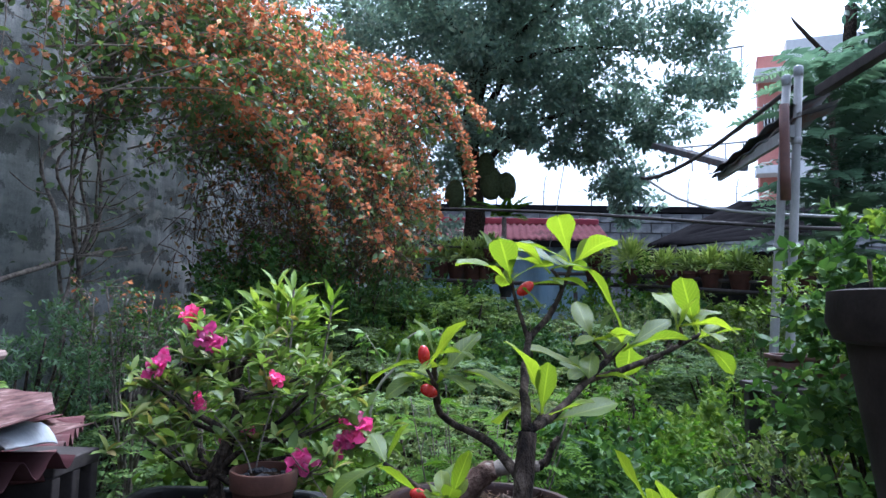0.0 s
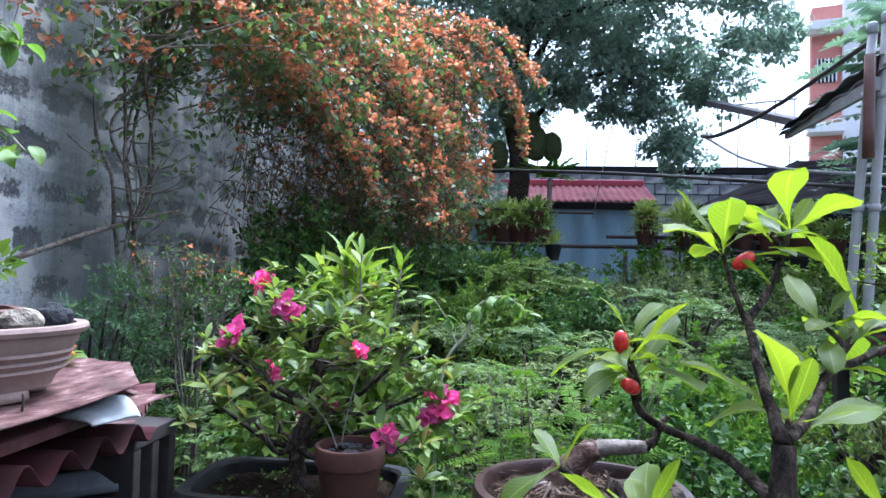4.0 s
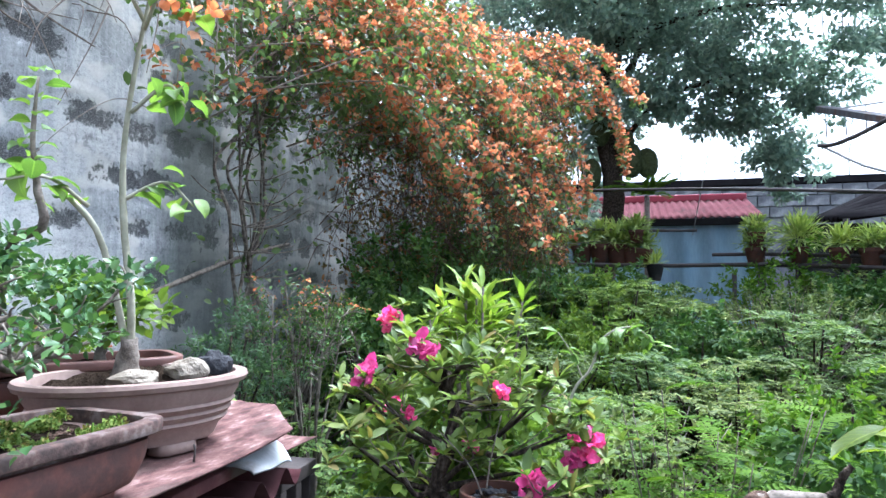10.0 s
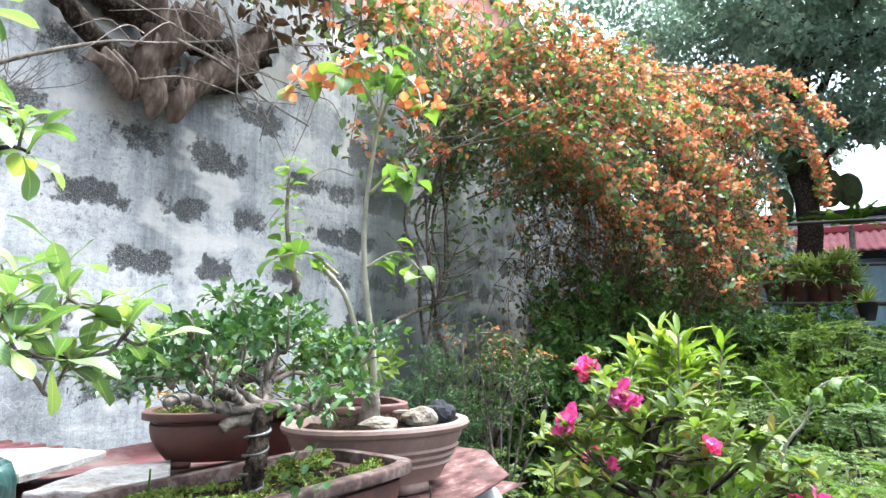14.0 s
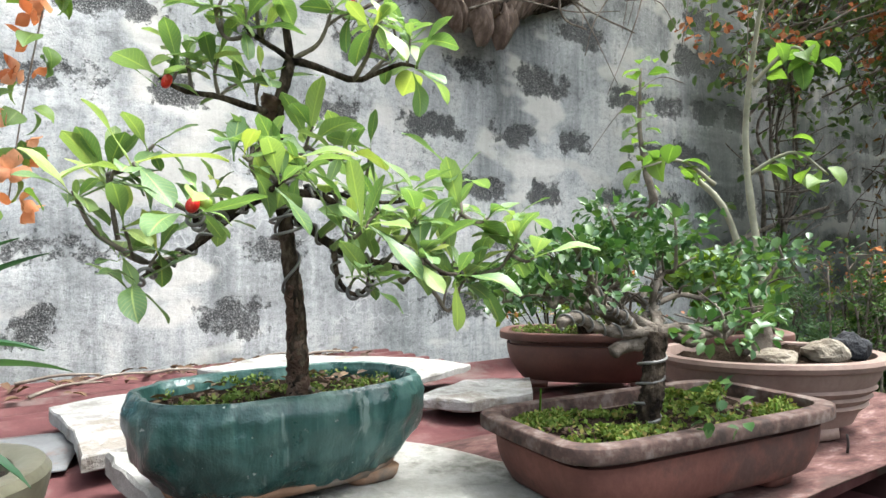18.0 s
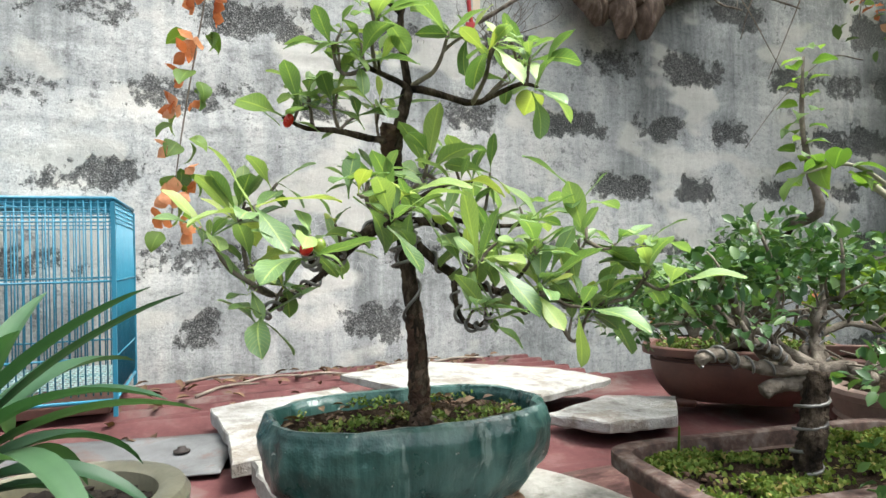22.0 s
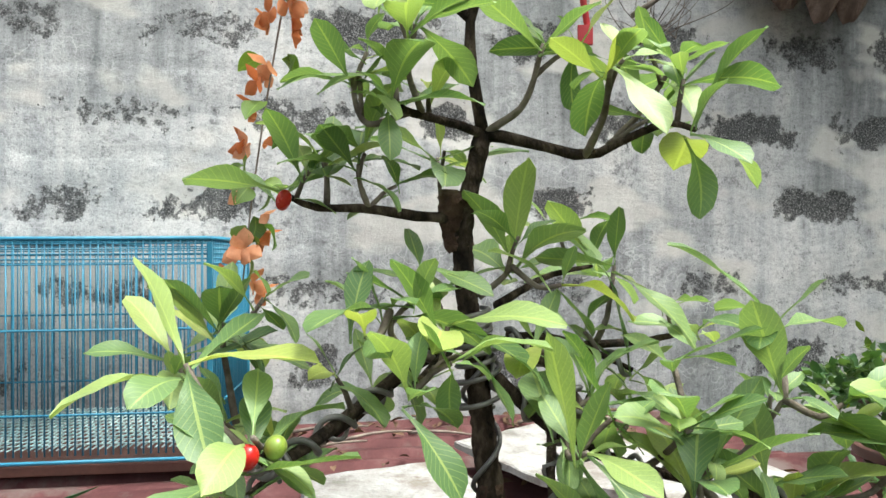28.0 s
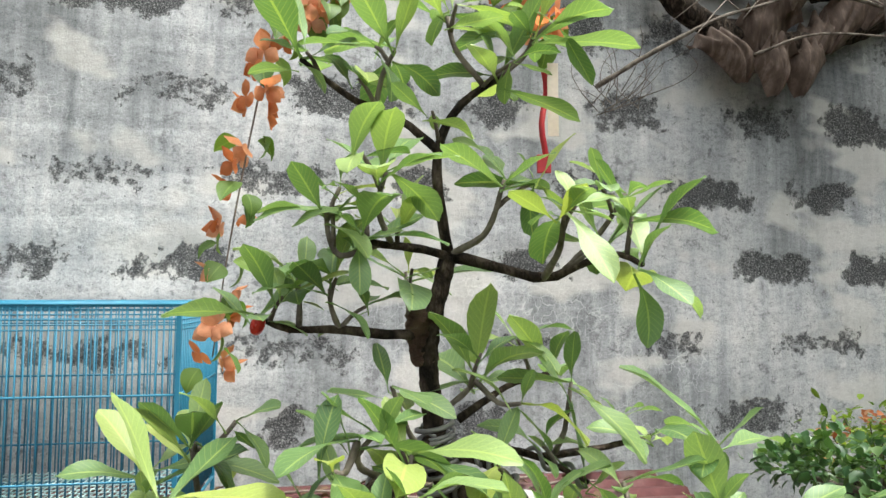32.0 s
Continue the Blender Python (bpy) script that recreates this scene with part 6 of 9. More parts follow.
def oval_pot():
    root = thing("potted_bougainvillea", "two-stemmed orange bougainvillea in a buff oval clay pot", "potted plant", pose(-0.845, 0.895, 1.2165, 0, 0, 52), "bonsai on the table")
    rows = [(hx, hy, z * 0.62) for hx, hy, z in ((0.10, 0.075, 0.020), (0.104, 0.079, 0.022), (0.110, 0.085, 0.045), (0.122, 0.096, 0.062), (0.119, 0.093, 0.068), (0.127, 0.100, 0.080), (0.124, 0.097, 0.086), (0.132, 0.105, 0.098), (0.129, 0.102, 0.104), (0.136, 0.109, 0.122), (0.138, 0.111, 0.138),
            (0.146, 0.118, 0.142), (0.149, 0.121, 0.152), (0.147, 0.119, 0.160), (0.140, 0.112, 0.162), (0.132, 0.104, 0.160), (0.130, 0.102, 0.150), (0.129, 0.101, 0.130))]
    pot = part("pot", loft(rows, 2.1, 64), M_BUFFCLAY, root, "ribbed buff clay pot")
    for k in range(4):
        a = k * math.pi / 2 + 0.4
        part("foot", loft([(0.032, 0.02, 0), (0.030, 0.02, 0.0135)], 3, 12), M_BUFFCLAY, pot, m=pose(0.085 * math.cos(a), 0.062 * math.sin(a), 0, 0, 0, math.degrees(a) + 90))
    part("soil", soil_bed(0.130, 0.102, 0.082, 2.1, 4, 0.01, 0.022), M_SOIL, root)
    for p, s, mat, lab in (((0.05, -0.055, 0.106), (0.027, 0.018, 0.017), M_STONE, "pale quartz stone"), ((-0.02, -0.07, 0.100), (0.028, 0.02, 0.013), M_STONE, "buff pebble"), ((0.10, -0.02, 0.106), (0.024, 0.020, 0.021), M_STONE2, "black lava rock")):
        bm = bmesh.new()
        bmesh.ops.create_icosphere(bm, subdivisions=3, radius=1)
        for v in bm.verts:
            v.co = Vector((v.co.x * s[0], v.co.y * s[1], v.co.z * s[2])) * (1 + 0.35 * noise.noise(v.co * 1.7 + Vector(p) * 20))
        part("stone", bm, mat, root, lab, m=pose(*p))
    s1 = [(-0.825, 0.86, 1.272), (-0.822, 0.852, 1.36), (-0.842, 0.850, 1.47), (-0.853, 0.852, 1.57), (-0.84, 0.846, 1.68), (-0.82, 0.842, 1.79)]
    limb("stem", s1, 0.0060, 0.0024, M_BARK3, root, 20, 9, 0.08, 1, "pale greenish stem")
    limb("stem", [(-0.825, 0.855, 1.30), (-0.843, 0.845, 1.38), (-0.868, 0.832, 1.46), LEVEL.inverted() @ Vector((-0.90, 0.82, 1.555))], 0.0050, 0.0036, M_BARK3, root, 10, 9, 0.08, 2, "pale sawn stem")
    limb("stem_base", [(-0.828, 0.858, 1.262), (-0.825, 0.858, 1.29), (-0.824, 0.855, 1.32)], 0.02, 0.01, M_BARK2, root, 6, 9, 0.2, 3)
    rng = random.Random(11)
    shoots = [[(-0.82, 0.842, 1.78), (-0.80, 0.80, 1.82), (-0.79, 0.75, 1.80), (-0.80, 0.70, 1.76)], [(-0.83, 0.845, 1.73), (-0.79, 0.83, 1.79), (-0.75, 0.82, 1.77), (-0.73, 0.81, 1.72)], [(-0.83, 0.845, 1.74), (-0.85, 0.80, 1.80), (-0.86, 0.74, 1.79), (-0.87, 0.70, 1.745)],
              [(-0.82, 0.842, 1.79), (-0.81, 0.85, 1.88), (-0.80, 0.86, 1.95)], [(-0.845, 0.85, 1.62), (-0.80, 0.86, 1.66), (-0.77, 0.86, 1.63)], [(-0.852, 0.852, 1.5), (-0.80, 0.87, 1.53), (-0.76, 0.88, 1.50)], [(-0.878, 0.826, 1.49), (-0.90, 0.78, 1.52), (-0.93, 0.74, 1.51)]]
    for k, pts in enumerate(shoots):
        limb("shoot", pts, 0.003, 0.0014, M_BARK3, root, 12, 6, 0.1, 30 + k)
        c = curve_points(pts, 12)
        for i in range(2, 12):
            p = c[i] + Vector((rng.gauss(0, 0.008), rng.gauss(0, 0.008), rng.gauss(0, 0.008)))
            d = Vector((rng.uniform(-1, 1), rng.uniform(-1, 1), rng.uniform(-0.7, 0.3)))
            part("leaf", rng.choice(VINE_LEAVES), None, root, m=place(*local(root, p), d, rng.uniform(-0.5, 0.5)) @ Matrix.Scale(rng.uniform(0.026, 0.044), 4))
            if k < 4 and i > 6:
                for _ in range(2):
                    d = Vector((rng.uniform(-1, 1), rng.uniform(-1, 1), rng.uniform(-0.9, 0.6)))
                    q = p + d.normalized() * 0.02
                    part("bract", rng.choice(BRACTS), None, root, m=place(*local(root, q), d) @ Matrix.Scale(rng.uniform(0.026, 0.040), 4))


oval_pot()


def strap_plant():
    root = thing("potted_dracaena", "strap-leaved dracaena in an olive glazed round pot", "potted plant", pose(-0.925, -0.012, 1.198), "bonsai on the table")
    rows = [(0.050, 0.050, 0.0), (0.055, 0.055, 0.004), (0.072, 0.072, 0.045), (0.079, 0.079, 0.082), (0.083, 0.083, 0.098), (0.084, 0.084, 0.105), (0.080, 0.080, 0.111), (0.068, 0.068, 0.112), (0.061, 0.061, 0.108), (0.058, 0.058, 0.08)]
    part("pot", loft(rows, 2, 56), M_OLIVEPOT, root, "olive glazed thick-rimmed pot")
    part("soil", soil_bed(0.060, 0.060, 0.092, 2, 3), M_SOIL, root)
    part("gravel", pebbles(5, 130, 0.055, 0.055, 0.098, 0.009), M_DARKCLAY, root, "dark gravel with husks")
    part("stem", Geo().add(*tube([(0.035, -0.040, 0.08), (0.06, -0.042, 0.12), (0.085, -0.044, 0.16)], 0.010, 0.009, 8, 10, 0.05)), M_BARK3, root, "pale cane stem")
    meshes = []
    for k in range(4):
        me = blade_mesh("leaf", 1.0, 0.135, 12, 0.25 + 0.25 * k, 0.5, 0.35, 0.0, 1.1, k, 0.1)
        me.materials.append(L_STRAP)
        meshes.append(me)
    rng = random.Random(4)
    for k in range(4, 34):
        a, e = k * 2.4, 0.10 + 0.72 * (k / 34)
        d = (math.cos(a) * math.cos(e), math.sin(a) * math.cos(e), math.sin(e))
        s = rng.uniform(0.115, 0.17)
        part("leaf", meshes[min(3, int((1 - k / 34) * 4))], None, root, m=place(0.084, -0.044, 0.128 + 0.0016 * k, d, rng.uniform(-.2, .2)) @ Matrix.Diagonal((s * 1.1, s, s, 1)))


strap_plant()


M_PALEBLUE = surface("pale_coated_wire", [(0.3, (0.26, 0.46, 0.48)), (0.7, (0.50, 0.62, 0.60))], 20, 120, 0.5, 0.2)


def bird_cage():
    root = thing("bird_cage", "empty sky-blue wire bird cage standing by the wall", "bird cage", pose(-1.70, -0.040, 1.197, 0, 0, -3))
    W, D, H = 0.62, 0.31, 0.395
    x0, y0 = -D, -W
    bar = 0.0015
    corners = [(0, 0), (x0, 0), (0, y0), (x0, y0)]
    for x, y in corners:
        part("corner_post", box(x - 0.0035, y - 0.004, 0, x + 0.0035, y + 0.004, H - 0.006, 0.001), M_BLUE, root)
    for z in (0.03, H * 0.27, H * 0.62, H):
        for a, b in (((0, 0), (0, y0)), ((x0, 0), (x0, y0)), ((0, 0), (x0, 0)), ((0, y0), (x0, y0))):
            r = 0.0035 if z in (0.03, H) else 0.0022
            part("rail", Geo().add(*tube([(*a, z), (*b, z)], r, r, 2, 6)), M_BLUE, root)
    for k in range(1, 6):
        z = H - 0.0085 * k
        for a, b in (((0, 0), (0, y0)), ((x0, 0), (x0, y0)), ((0, 0), (x0, 0)), ((0, y0), (x0, y0))):
            part("rail", Geo().add(*tube([(*a, z), (*b, z)], bar, bar, 2, 5)), M_BLUE, root)
    for k in range(1, 52):
        y = y0 * k / 52
        for x in (0, x0):
            part("bar", Geo().add(*tube([(x, y, 0.04), (x, y, H)], bar, bar, 2, 5)), M_BLUE, root)
    for k in range(1, 26):
        for y in (0, y0):
            part("bar", Geo().add(*tube([(x0 * k / 26, y, 0.04), (x0 * k / 26, y, H)], bar, bar, 2, 5)), M_BLUE, root)
    for k in range(1, 62):
        part("roof_bar", Geo().add(*tube([(0, y0 * k / 62, H), (x0 * 0.5, y0 * k / 62, H + 0.006), (x0, y0 * k / 62, H)], bar, bar, 4, 5)), M_BLUE, root)
    for k in range(1, 15):
        part("roof_bar", Geo().add(*tube([(x0 * k / 15, 0, H + 0.003), (x0 * k / 15, y0, H + 0.003)], bar, bar, 2, 5)), M_BLUE, root)
    part("roof_plate", box(x0 * 0.8, y0 + 0.20, H - 0.008, x0 * 0.15, y0 + 0.43, H - 0.003, 0.001), M_BLUE, root, "solid blue plate")
    g = Geo()
    for k in range(1, 56):
        g.add(*tube([(0, y0 * k / 56, 0.05), (x0, y0 * k / 56, 0.05)], bar, bar, 2, 4))
    for k in range(1, 13):
        g.add(*tube([(x0 * k / 13, 0, 0.052), (x0 * k / 13, y0, 0.052)], bar, bar, 2, 4))
    part("floor_grid", g, M_PALEBLUE, root, "wire mesh floor")
    part("tray", box(x0 + 0.01, y0 + 0.01, 0.004, -0.012, -0.012, 0.022, 0.003), M_BACKCLAY, root, "rusty brown tray")


bird_cage()


# ---- the lower bench: azalea tray, small pot, round pot ----
def azalea():
    root = thing("potted_azalea", "old azalea bonsai with pink blooms in a black tray", "bonsai", pose(-0.53, 1.362, 0.86))
    rows = [(0.165, 0.098, 0), (0.172, 0.104, 0.004), (0.190, 0.115, 0.10), (0.212, 0.130, 0.104), (0.216, 0.134, 0.112), (0.212, 0.130, 0.12), (0.196, 0.114, 0.12), (0.190, 0.109, 0.114), (0.187, 0.106, 0.08)]
    part("tray", loft(rows, 6, 64), M_BLACK, root, "black plastic tray with a wide rim")
    part("soil", soil_bed(0.188, 0.107, 0.092, 6, 6), M_SOIL, root)
    part("moss", moss_mesh(8, 1200, 0.18, 0.10, 0.096, 6, 0.007, 0.15), M_MOSS, root)
    up = LEVEL.inverted()
    tr = [up @ Vector(q) for q in ((-0.53, 1.37, 0.945), (-0.534, 1.37, 0.985), (-0.541, 1.372, 1.04), (-0.517, 1.385, 1.12), (-0.509, 1.41, 1.185), (-0.53, 1.43, 1.222))]
    limb("trunk", tr, 0.0175, 0.0105, M_BARK, root, 30, 12, 0.2, 1, "rough twisting brown trunk")
    T0 = tr[-1]
    up = up @ Matrix.Translation((0.013, 0, -0.006))
    r = random.Random(12)
    ends = [up @ Vector(q) for q in ((-0.71, 1.60, 1.325), (-0.68, 1.52, 1.29), (-0.57, 1.38, 1.285), (-0.62, 1.47, 1.29), (-0.71, 1.45, 1.225), (-0.76, 1.52, 1.20), (-0.47, 1.40, 1.285), (-0.42, 1.32, 1.225), (-0.36, 1.38, 1.22), (-0.30, 1.40, 1.16), (-0.27, 1.40, 1.11), (-0.34, 1.31, 1.07),
            (-0.72, 1.66, 1.12), (-0.66, 1.50, 1.14), (-0.58, 1.46, 1.07), (-0.63, 1.34, 1.10), (-0.46, 1.31, 1.12), (-0.40, 1.48, 1.24), (-0.52, 1.50, 1.27), (-0.74, 1.40, 1.12))]
    P, D = [], []
    for k, e in enumerate(ends):
        s = T0 if e[2] > 1.20 else tr[3] if e[2] > 1.12 else tr[2]
        mid = [(s[i] + e[i]) / 2 + r.uniform(-0.03, 0.03) for i in range(3)]
        limb("branch", [s, mid, e], 0.008, 0.002, M_BARK, root, 12, 7, 0.2, 20 + k)
        for _ in range(9):
            q = Vector(e) + Vector((r.gauss(0, 0.035), r.gauss(0, 0.035), r.gauss(0.02, 0.028)))
            limb("twig", [mid if r.random() < 0.4 else e, (Vector(e) + q) / 2 + Vector((0, 0, -0.006)), q], 0.002, 0.001, M_BARK2, root, 5, 4, 0, 100 + k)
            for _ in range(9):
                a = r.random() * 6.28
                P.append(local(root, q))
                D.append((math.cos(a), math.sin(a), r.uniform(0.1, 1.1)))
    rng = np.random.default_rng(3)
    part("foliage", leaf_cloud("foliage", np.array([tuple(p) for p in P]), np.array(D), 0.038, rng, 0.38, 0.35, 0.3, 0.3), L_AZALEA, root, "narrow yellow-green leaves in whorls")
    blooms = ((-0.714, 1.60, 1.360, 1.0), (-0.571, 1.370, 1.317, 0.95), (-0.720, 1.443, 1.255, 0.9), (-0.410, 1.308, 1.250, 0.5), (-0.264, 1.402, 1.136, 1.05), (-0.355, 1.30, 1.09, 0.8), (-0.726, 1.67, 1.142, 0.8), (-0.570, 1.465, 1.100, 0.6), (-0.29, 1.385, 1.105, 0.7), (-0.63, 1.45, 1.17, 0.5), (-0.47, 1.33, 1.14, 0.5))
    for k, (x, y, z, s) in enumerate(blooms):
        fl = Geo()
        rr = random.Random(k)
        for j in range(22):
            v, f, _ = blade(0.019 * rr.uniform(.6, 1.25), 0.016, 6, rr.uniform(-0.6, 0.6), 0.15, 0.62, 0.16, 1.0, j + 13 * k)
            m = Matrix.Translation((rr.gauss(0, 0.006), rr.gauss(0, 0.006), rr.gauss(0, 0.004))) @ Matrix.Rotation(j * 2.4, 4, "Z") @ Matrix.Rotation(rr.uniform(-0.2, 1.25), 4, "X")
            fl.add([m @ Vector(p) for p in v], f)
        q = Vector((rr.uniform(-.3, .3), -0.7, 0.6)).to_track_quat("Z", "Y").to_matrix().to_4x4()
        part("flower", fl, L_PINK, root, "ruffled hot pink bloom" if k == 0 else "", m=Matrix.Translation(local(root, up @ Vector((x, y, z)))) @ q @ Matrix.Scale(s * 1.68, 4))
    sp = thing("flower_pot", "small terracotta pot standing in the azalea tray", "flower pot", pose(-0.405, 1.268, 0.958))
    rows = [(0.044, 0.044, 0), (0.046, 0.046, 0.003), (0.058, 0.058, 0.085), (0.063, 0.063, 0.088), (0.065, 0.065, 0.118), (0.063, 0.063, 0.122), (0.056, 0.056, 0.122), (0.054, 0.054, 0.116), (0.052, 0.052, 0.095)]
    part("pot", loft(rows, 2, 48), M_TERRA, sp)
    part("soil", soil_bed(0.053, 0.053, 0.104, 2, 2), M_SOIL, sp)
    part("gravel", pebbles(8, 40, 0.047, 0.047, 0.11, 0.010), M_STONE2, sp)
    part("rock", pebbles(9, 1, 0.02, 0.02, 0.118, 0.026), M_STONE2, sp)
    for k, (dx, dz) in enumerate(((-0.06, 0.12), (0.02, 0.15))):
        part("stem", Geo().add(*tube([(-0.02, 0, 0.1), (-0.02 + dx * 0.5, 0.01, 0.1 + dz * 0.5), (-0.02 + dx * 1.4, 0.015 * k, 0.1 + dz)], 0.0018, 0.001, 8, 5)), M_BARK2, sp)
    bench = thing("bench", "weathered plank bench carrying the azalea tray", "bench", pose(-0.5, 1.36, 0))
    for k in range(3):
        part("plank", box(-0.15, -0.085 + k * 0.06, 0.825, 0.62, -0.028 + k * 0.06, 0.859, 0.004), M_DARKPIPE, bench)
    for x in (-0.1, 0.55):
        for y in (-0.06, 0.06):
            part("leg", box(x - 0.025, y - 0.025, 0, x + 0.025, y + 0.025, 0.824, 0.004), M_DARKPIPE, bench)


azalea()


def root_bonsai():
    root = thing("potted_bonsai", "bare knobbly bonsai stump with roots in a round brown pot", "bonsai", pose(0.01, 1.26, 0.85))
    rows = [(0.115, 0.105, 0), (0.122, 0.112, 0.005), (0.165, 0.148, 0.09), (0.176, 0.158, 0.15), (0.186, 0.167, 0.158), (0.190, 0.171, 0.170), (0.186, 0.167, 0.180), (0.172, 0.153, 0.181), (0.168, 0.149, 0.175), (0.166, 0.147, 0.14)]
    part("pot", loft(rows, 2.2, 64), M_BROWNPOT, root, "glossy dark brown pot")
    part("soil", soil_bed(0.167, 0.148, 0.157, 2.2, 9, 0.012, 0.018), M_SOIL, root)
    rng = np.random.default_rng(2)
    pos = np.stack([rng.normal(0, 0.07, 900).clip(-0.14, 0.14), rng.normal(-0.02, 0.06, 900).clip(-0.12, 0.12), rng.uniform(0.172, 0.186, 900)], 1)
    part("dry_grass", leaf_cloud("dry_grass", pos, rng.normal(0, 1, (900, 3)) * (1, 1, 0.2), 0.020, rng, 0.07, 0.2), L_LITTER, root, "dry straw mulch")
    up = LEVEL.inverted()
    limb("trunk", [up @ Vector(q) for q in ((-0.040, 1.275, 1.005), (-0.026, 1.28, 1.035), (-0.007, 1.28, 1.058), (0.018, 1.28, 1.082), (0.040, 1.28, 1.090))], 0.030, 0.0165, M_ROOTBARK, root, 13, 18, 0.17, 1, "knobbly ruddy trunk")
    limb("bough", [up @ Vector(q) for q in ((0.020, 1.28, 1.084), (0.05, 1.28, 1.094), (0.085, 1.275, 1.098), (0.122, 1.28, 1.099))], 0.0158, 0.0105, M_BARK2, root, 11, 14, 0.16, 2, "pale sawn-off bough")
    limb("shoot", [up @ Vector(q) for q in ((0.115, 1.28, 1.097), (0.134, 1.28, 1.108), (0.145, 1.285, 1.128), (0.150, 1.28, 1.142), (0.161, 1.28, 1.155))], 0.0085, 0.0045, M_BARK, root, 24, 10, 0.3, 3)
    rk = random.Random(8)
    for k in range(16):
        a = -3.0 + k * 0.36
        reach = rk.uniform(0.05, 0.10)
        limb("root", [(-0.015, 1.275, rk.uniform(1.02, 1.045)), (-0.02 + reach * 0.5 * math.cos(a), 1.262 + reach * 0.45 * math.sin(a), 1.022 + rk.uniform(-0.004, 0.008)), (-0.02 + reach * math.cos(a), 1.26 + reach * 0.8 * math.sin(a), 1.010)], rk.uniform(0.003, 0.006), 0.0014, M_BARK2 if k % 2 else M_ROOTBARK, root, 10, 6, 0.25, 5 + k)
    solid("driftwood", Geo().add(*tube([(0.05, 1.20, 1.035), (0.11, 1.215, 1.03), (0.17, 1.24, 1.02)], 0.028, 0.022, 8, 8, 0.2, random.Random(2))), M_BARK, "dark piece of driftwood in the brown pot", "driftwood")


root_bonsai()


# ---- the miracle fruit close to the camera ----
def front_plant():
    root = thing("potted_miracle_fruit", "backlit miracle fruit plant with red berries in a brown pot", "potted plant", pose(0.045, 0.50, 1.0))
    clay_pot(root, 0.12, 0.12, 0.17, 2, M_BROWNPOT, M_BROWNPOT, 12, 0.01)
    limb("trunk", [(0.045, 0.478, 1.14), (0.042, 0.474, 1.20), (0.042, 0.477, 1.264), (0.043, 0.487, 1.312)], 0.0092, 0.0068, M_BARK, root, 12, 10, 0.12, 1)
    J = (0.043, 0.487, 1.312)
    upper = [([J, (0.041, 0.52, 1.345), (0.046, 0.566, 1.380)], 0.006, 0.0045), ([(0.046, 0.566, 1.375), (0.068, 0.585, 1.405), (0.083, 0.598, 1.445)], 0.0045, 0.003), ([(0.046, 0.566, 1.375), (0.036, 0.57, 1.40), (0.028, 0.572, 1.425)], 0.0032, 0.002), ([J, (0.068, 0.515, 1.325), (0.10, 0.56, 1.35), (0.133, 0.59, 1.378)], 0.0055, 0.0035), ([(0.10, 0.57, 1.345), (0.16, 0.605, 1.365), (0.212, 0.635, 1.39)], 0.0045, 0.003), ([(0.042, 0.48, 1.278), (0.016, 0.51, 1.298), (-0.022, 0.548, 1.308), (-0.033, 0.556, 1.335)], 0.0052, 0.0032)]
    lower = [([(0.042, 0.475, 1.20), (0.0, 0.55, 1.225), (-0.072, 0.59, 1.255)], 0.005, 0.003), ([(0.042, 0.474, 1.19), (0.02, 0.54, 1.205), (-0.012, 0.568, 1.228)], 0.005, 0.003), ([J, (0.05, 0.50, 1.316), (0.055, 0.51, 1.322)], 0.004, 0.003), ([(0.042, 0.475, 1.20), (0.12, 0.51, 1.215), (0.17, 0.51, 1.23)], 0.006, 0.003), ([(-0.03, 0.556, 1.33), (-0.034, 0.558, 1.355)], 0.004, 0.003), ([(0.042, 0.475, 1.20), (0.14, 0.55, 1.195), (0.21, 0.60, 1.225)], 0.005, 0.003)]
    br = upper + lower
    for k, (pts, a, b) in enumerate(br):
        limb("branch", pts, a * 0.68, b * 0.68, M_BARK, root, 14, 8, 0.2, 10 + k)
    rt = random.Random(8)
    for k, (pts, a, b) in enumerate(br):
        if k in (0, 10):
            continue
        end, back = Vector(pts[-1]), Vector(pts[-2])
        aim = (end - back).normalized() * 0.5 + Vector((0, -0.15, 0.8))
        rosette(root, end, aim, FRONT_LEAVES, 4 if k == 6 else rt.randint(6, 8), 0.056 if k == 6 else rt.uniform(0.062, 0.078), 300 + k, 0.55)
        if k not in (2, 6, 8, 9):
            side = back.lerp(end, rt.uniform(0.35, 0.6))
            tip = side + Vector((rt.uniform(-.02, .02), rt.uniform(-.02, .01), rt.uniform(0.012, 0.03)))
            limb("twig", [side, side.lerp(tip, 0.5) + Vector((0.002, 0, 0)), tip], 0.0022, 0.0014, M_BARK, root, 5, 6, 0.15, 60 + k)
            rosette(root, tip, (rt.uniform(-.4, .4), -0.3, 0.8), FRONT_LEAVES, rt.randint(4, 6), rt.uniform(0.045, 0.066), 360 + k, 0.55)
    rosette(root, (0.10, 0.575, 1.35), (0.1, -0.2, 0.9), FRONT_LEAVES, 5, 0.06, 340, 0.55)
    rosette(root, (-0.034, 0.558, 1.356), (-0.3, -0.2, 0.9), FRONT_LEAVES, 5, 0.062, 341, 0.55)
    for p, d in (((0.034, 0.566, 1.413), (0.6, -0.2, 0.5)), ((-0.040, 0.549, 1.348), (-0.1, -0.2, 0.95)), ((-0.028, 0.545, 1.325), (-0.5, -0.4, 0.3)), ((-0.03, 0.56, 1.238), (-0.7, -0.4, 0.3))):
        oval_berry("berry", p, 0.0051, 0.0170, M_BERRY, root, d)
    st = thing("plant_stand", "dark timber stand under the near plant", "stand", pose(0.16, 0.66, 0))
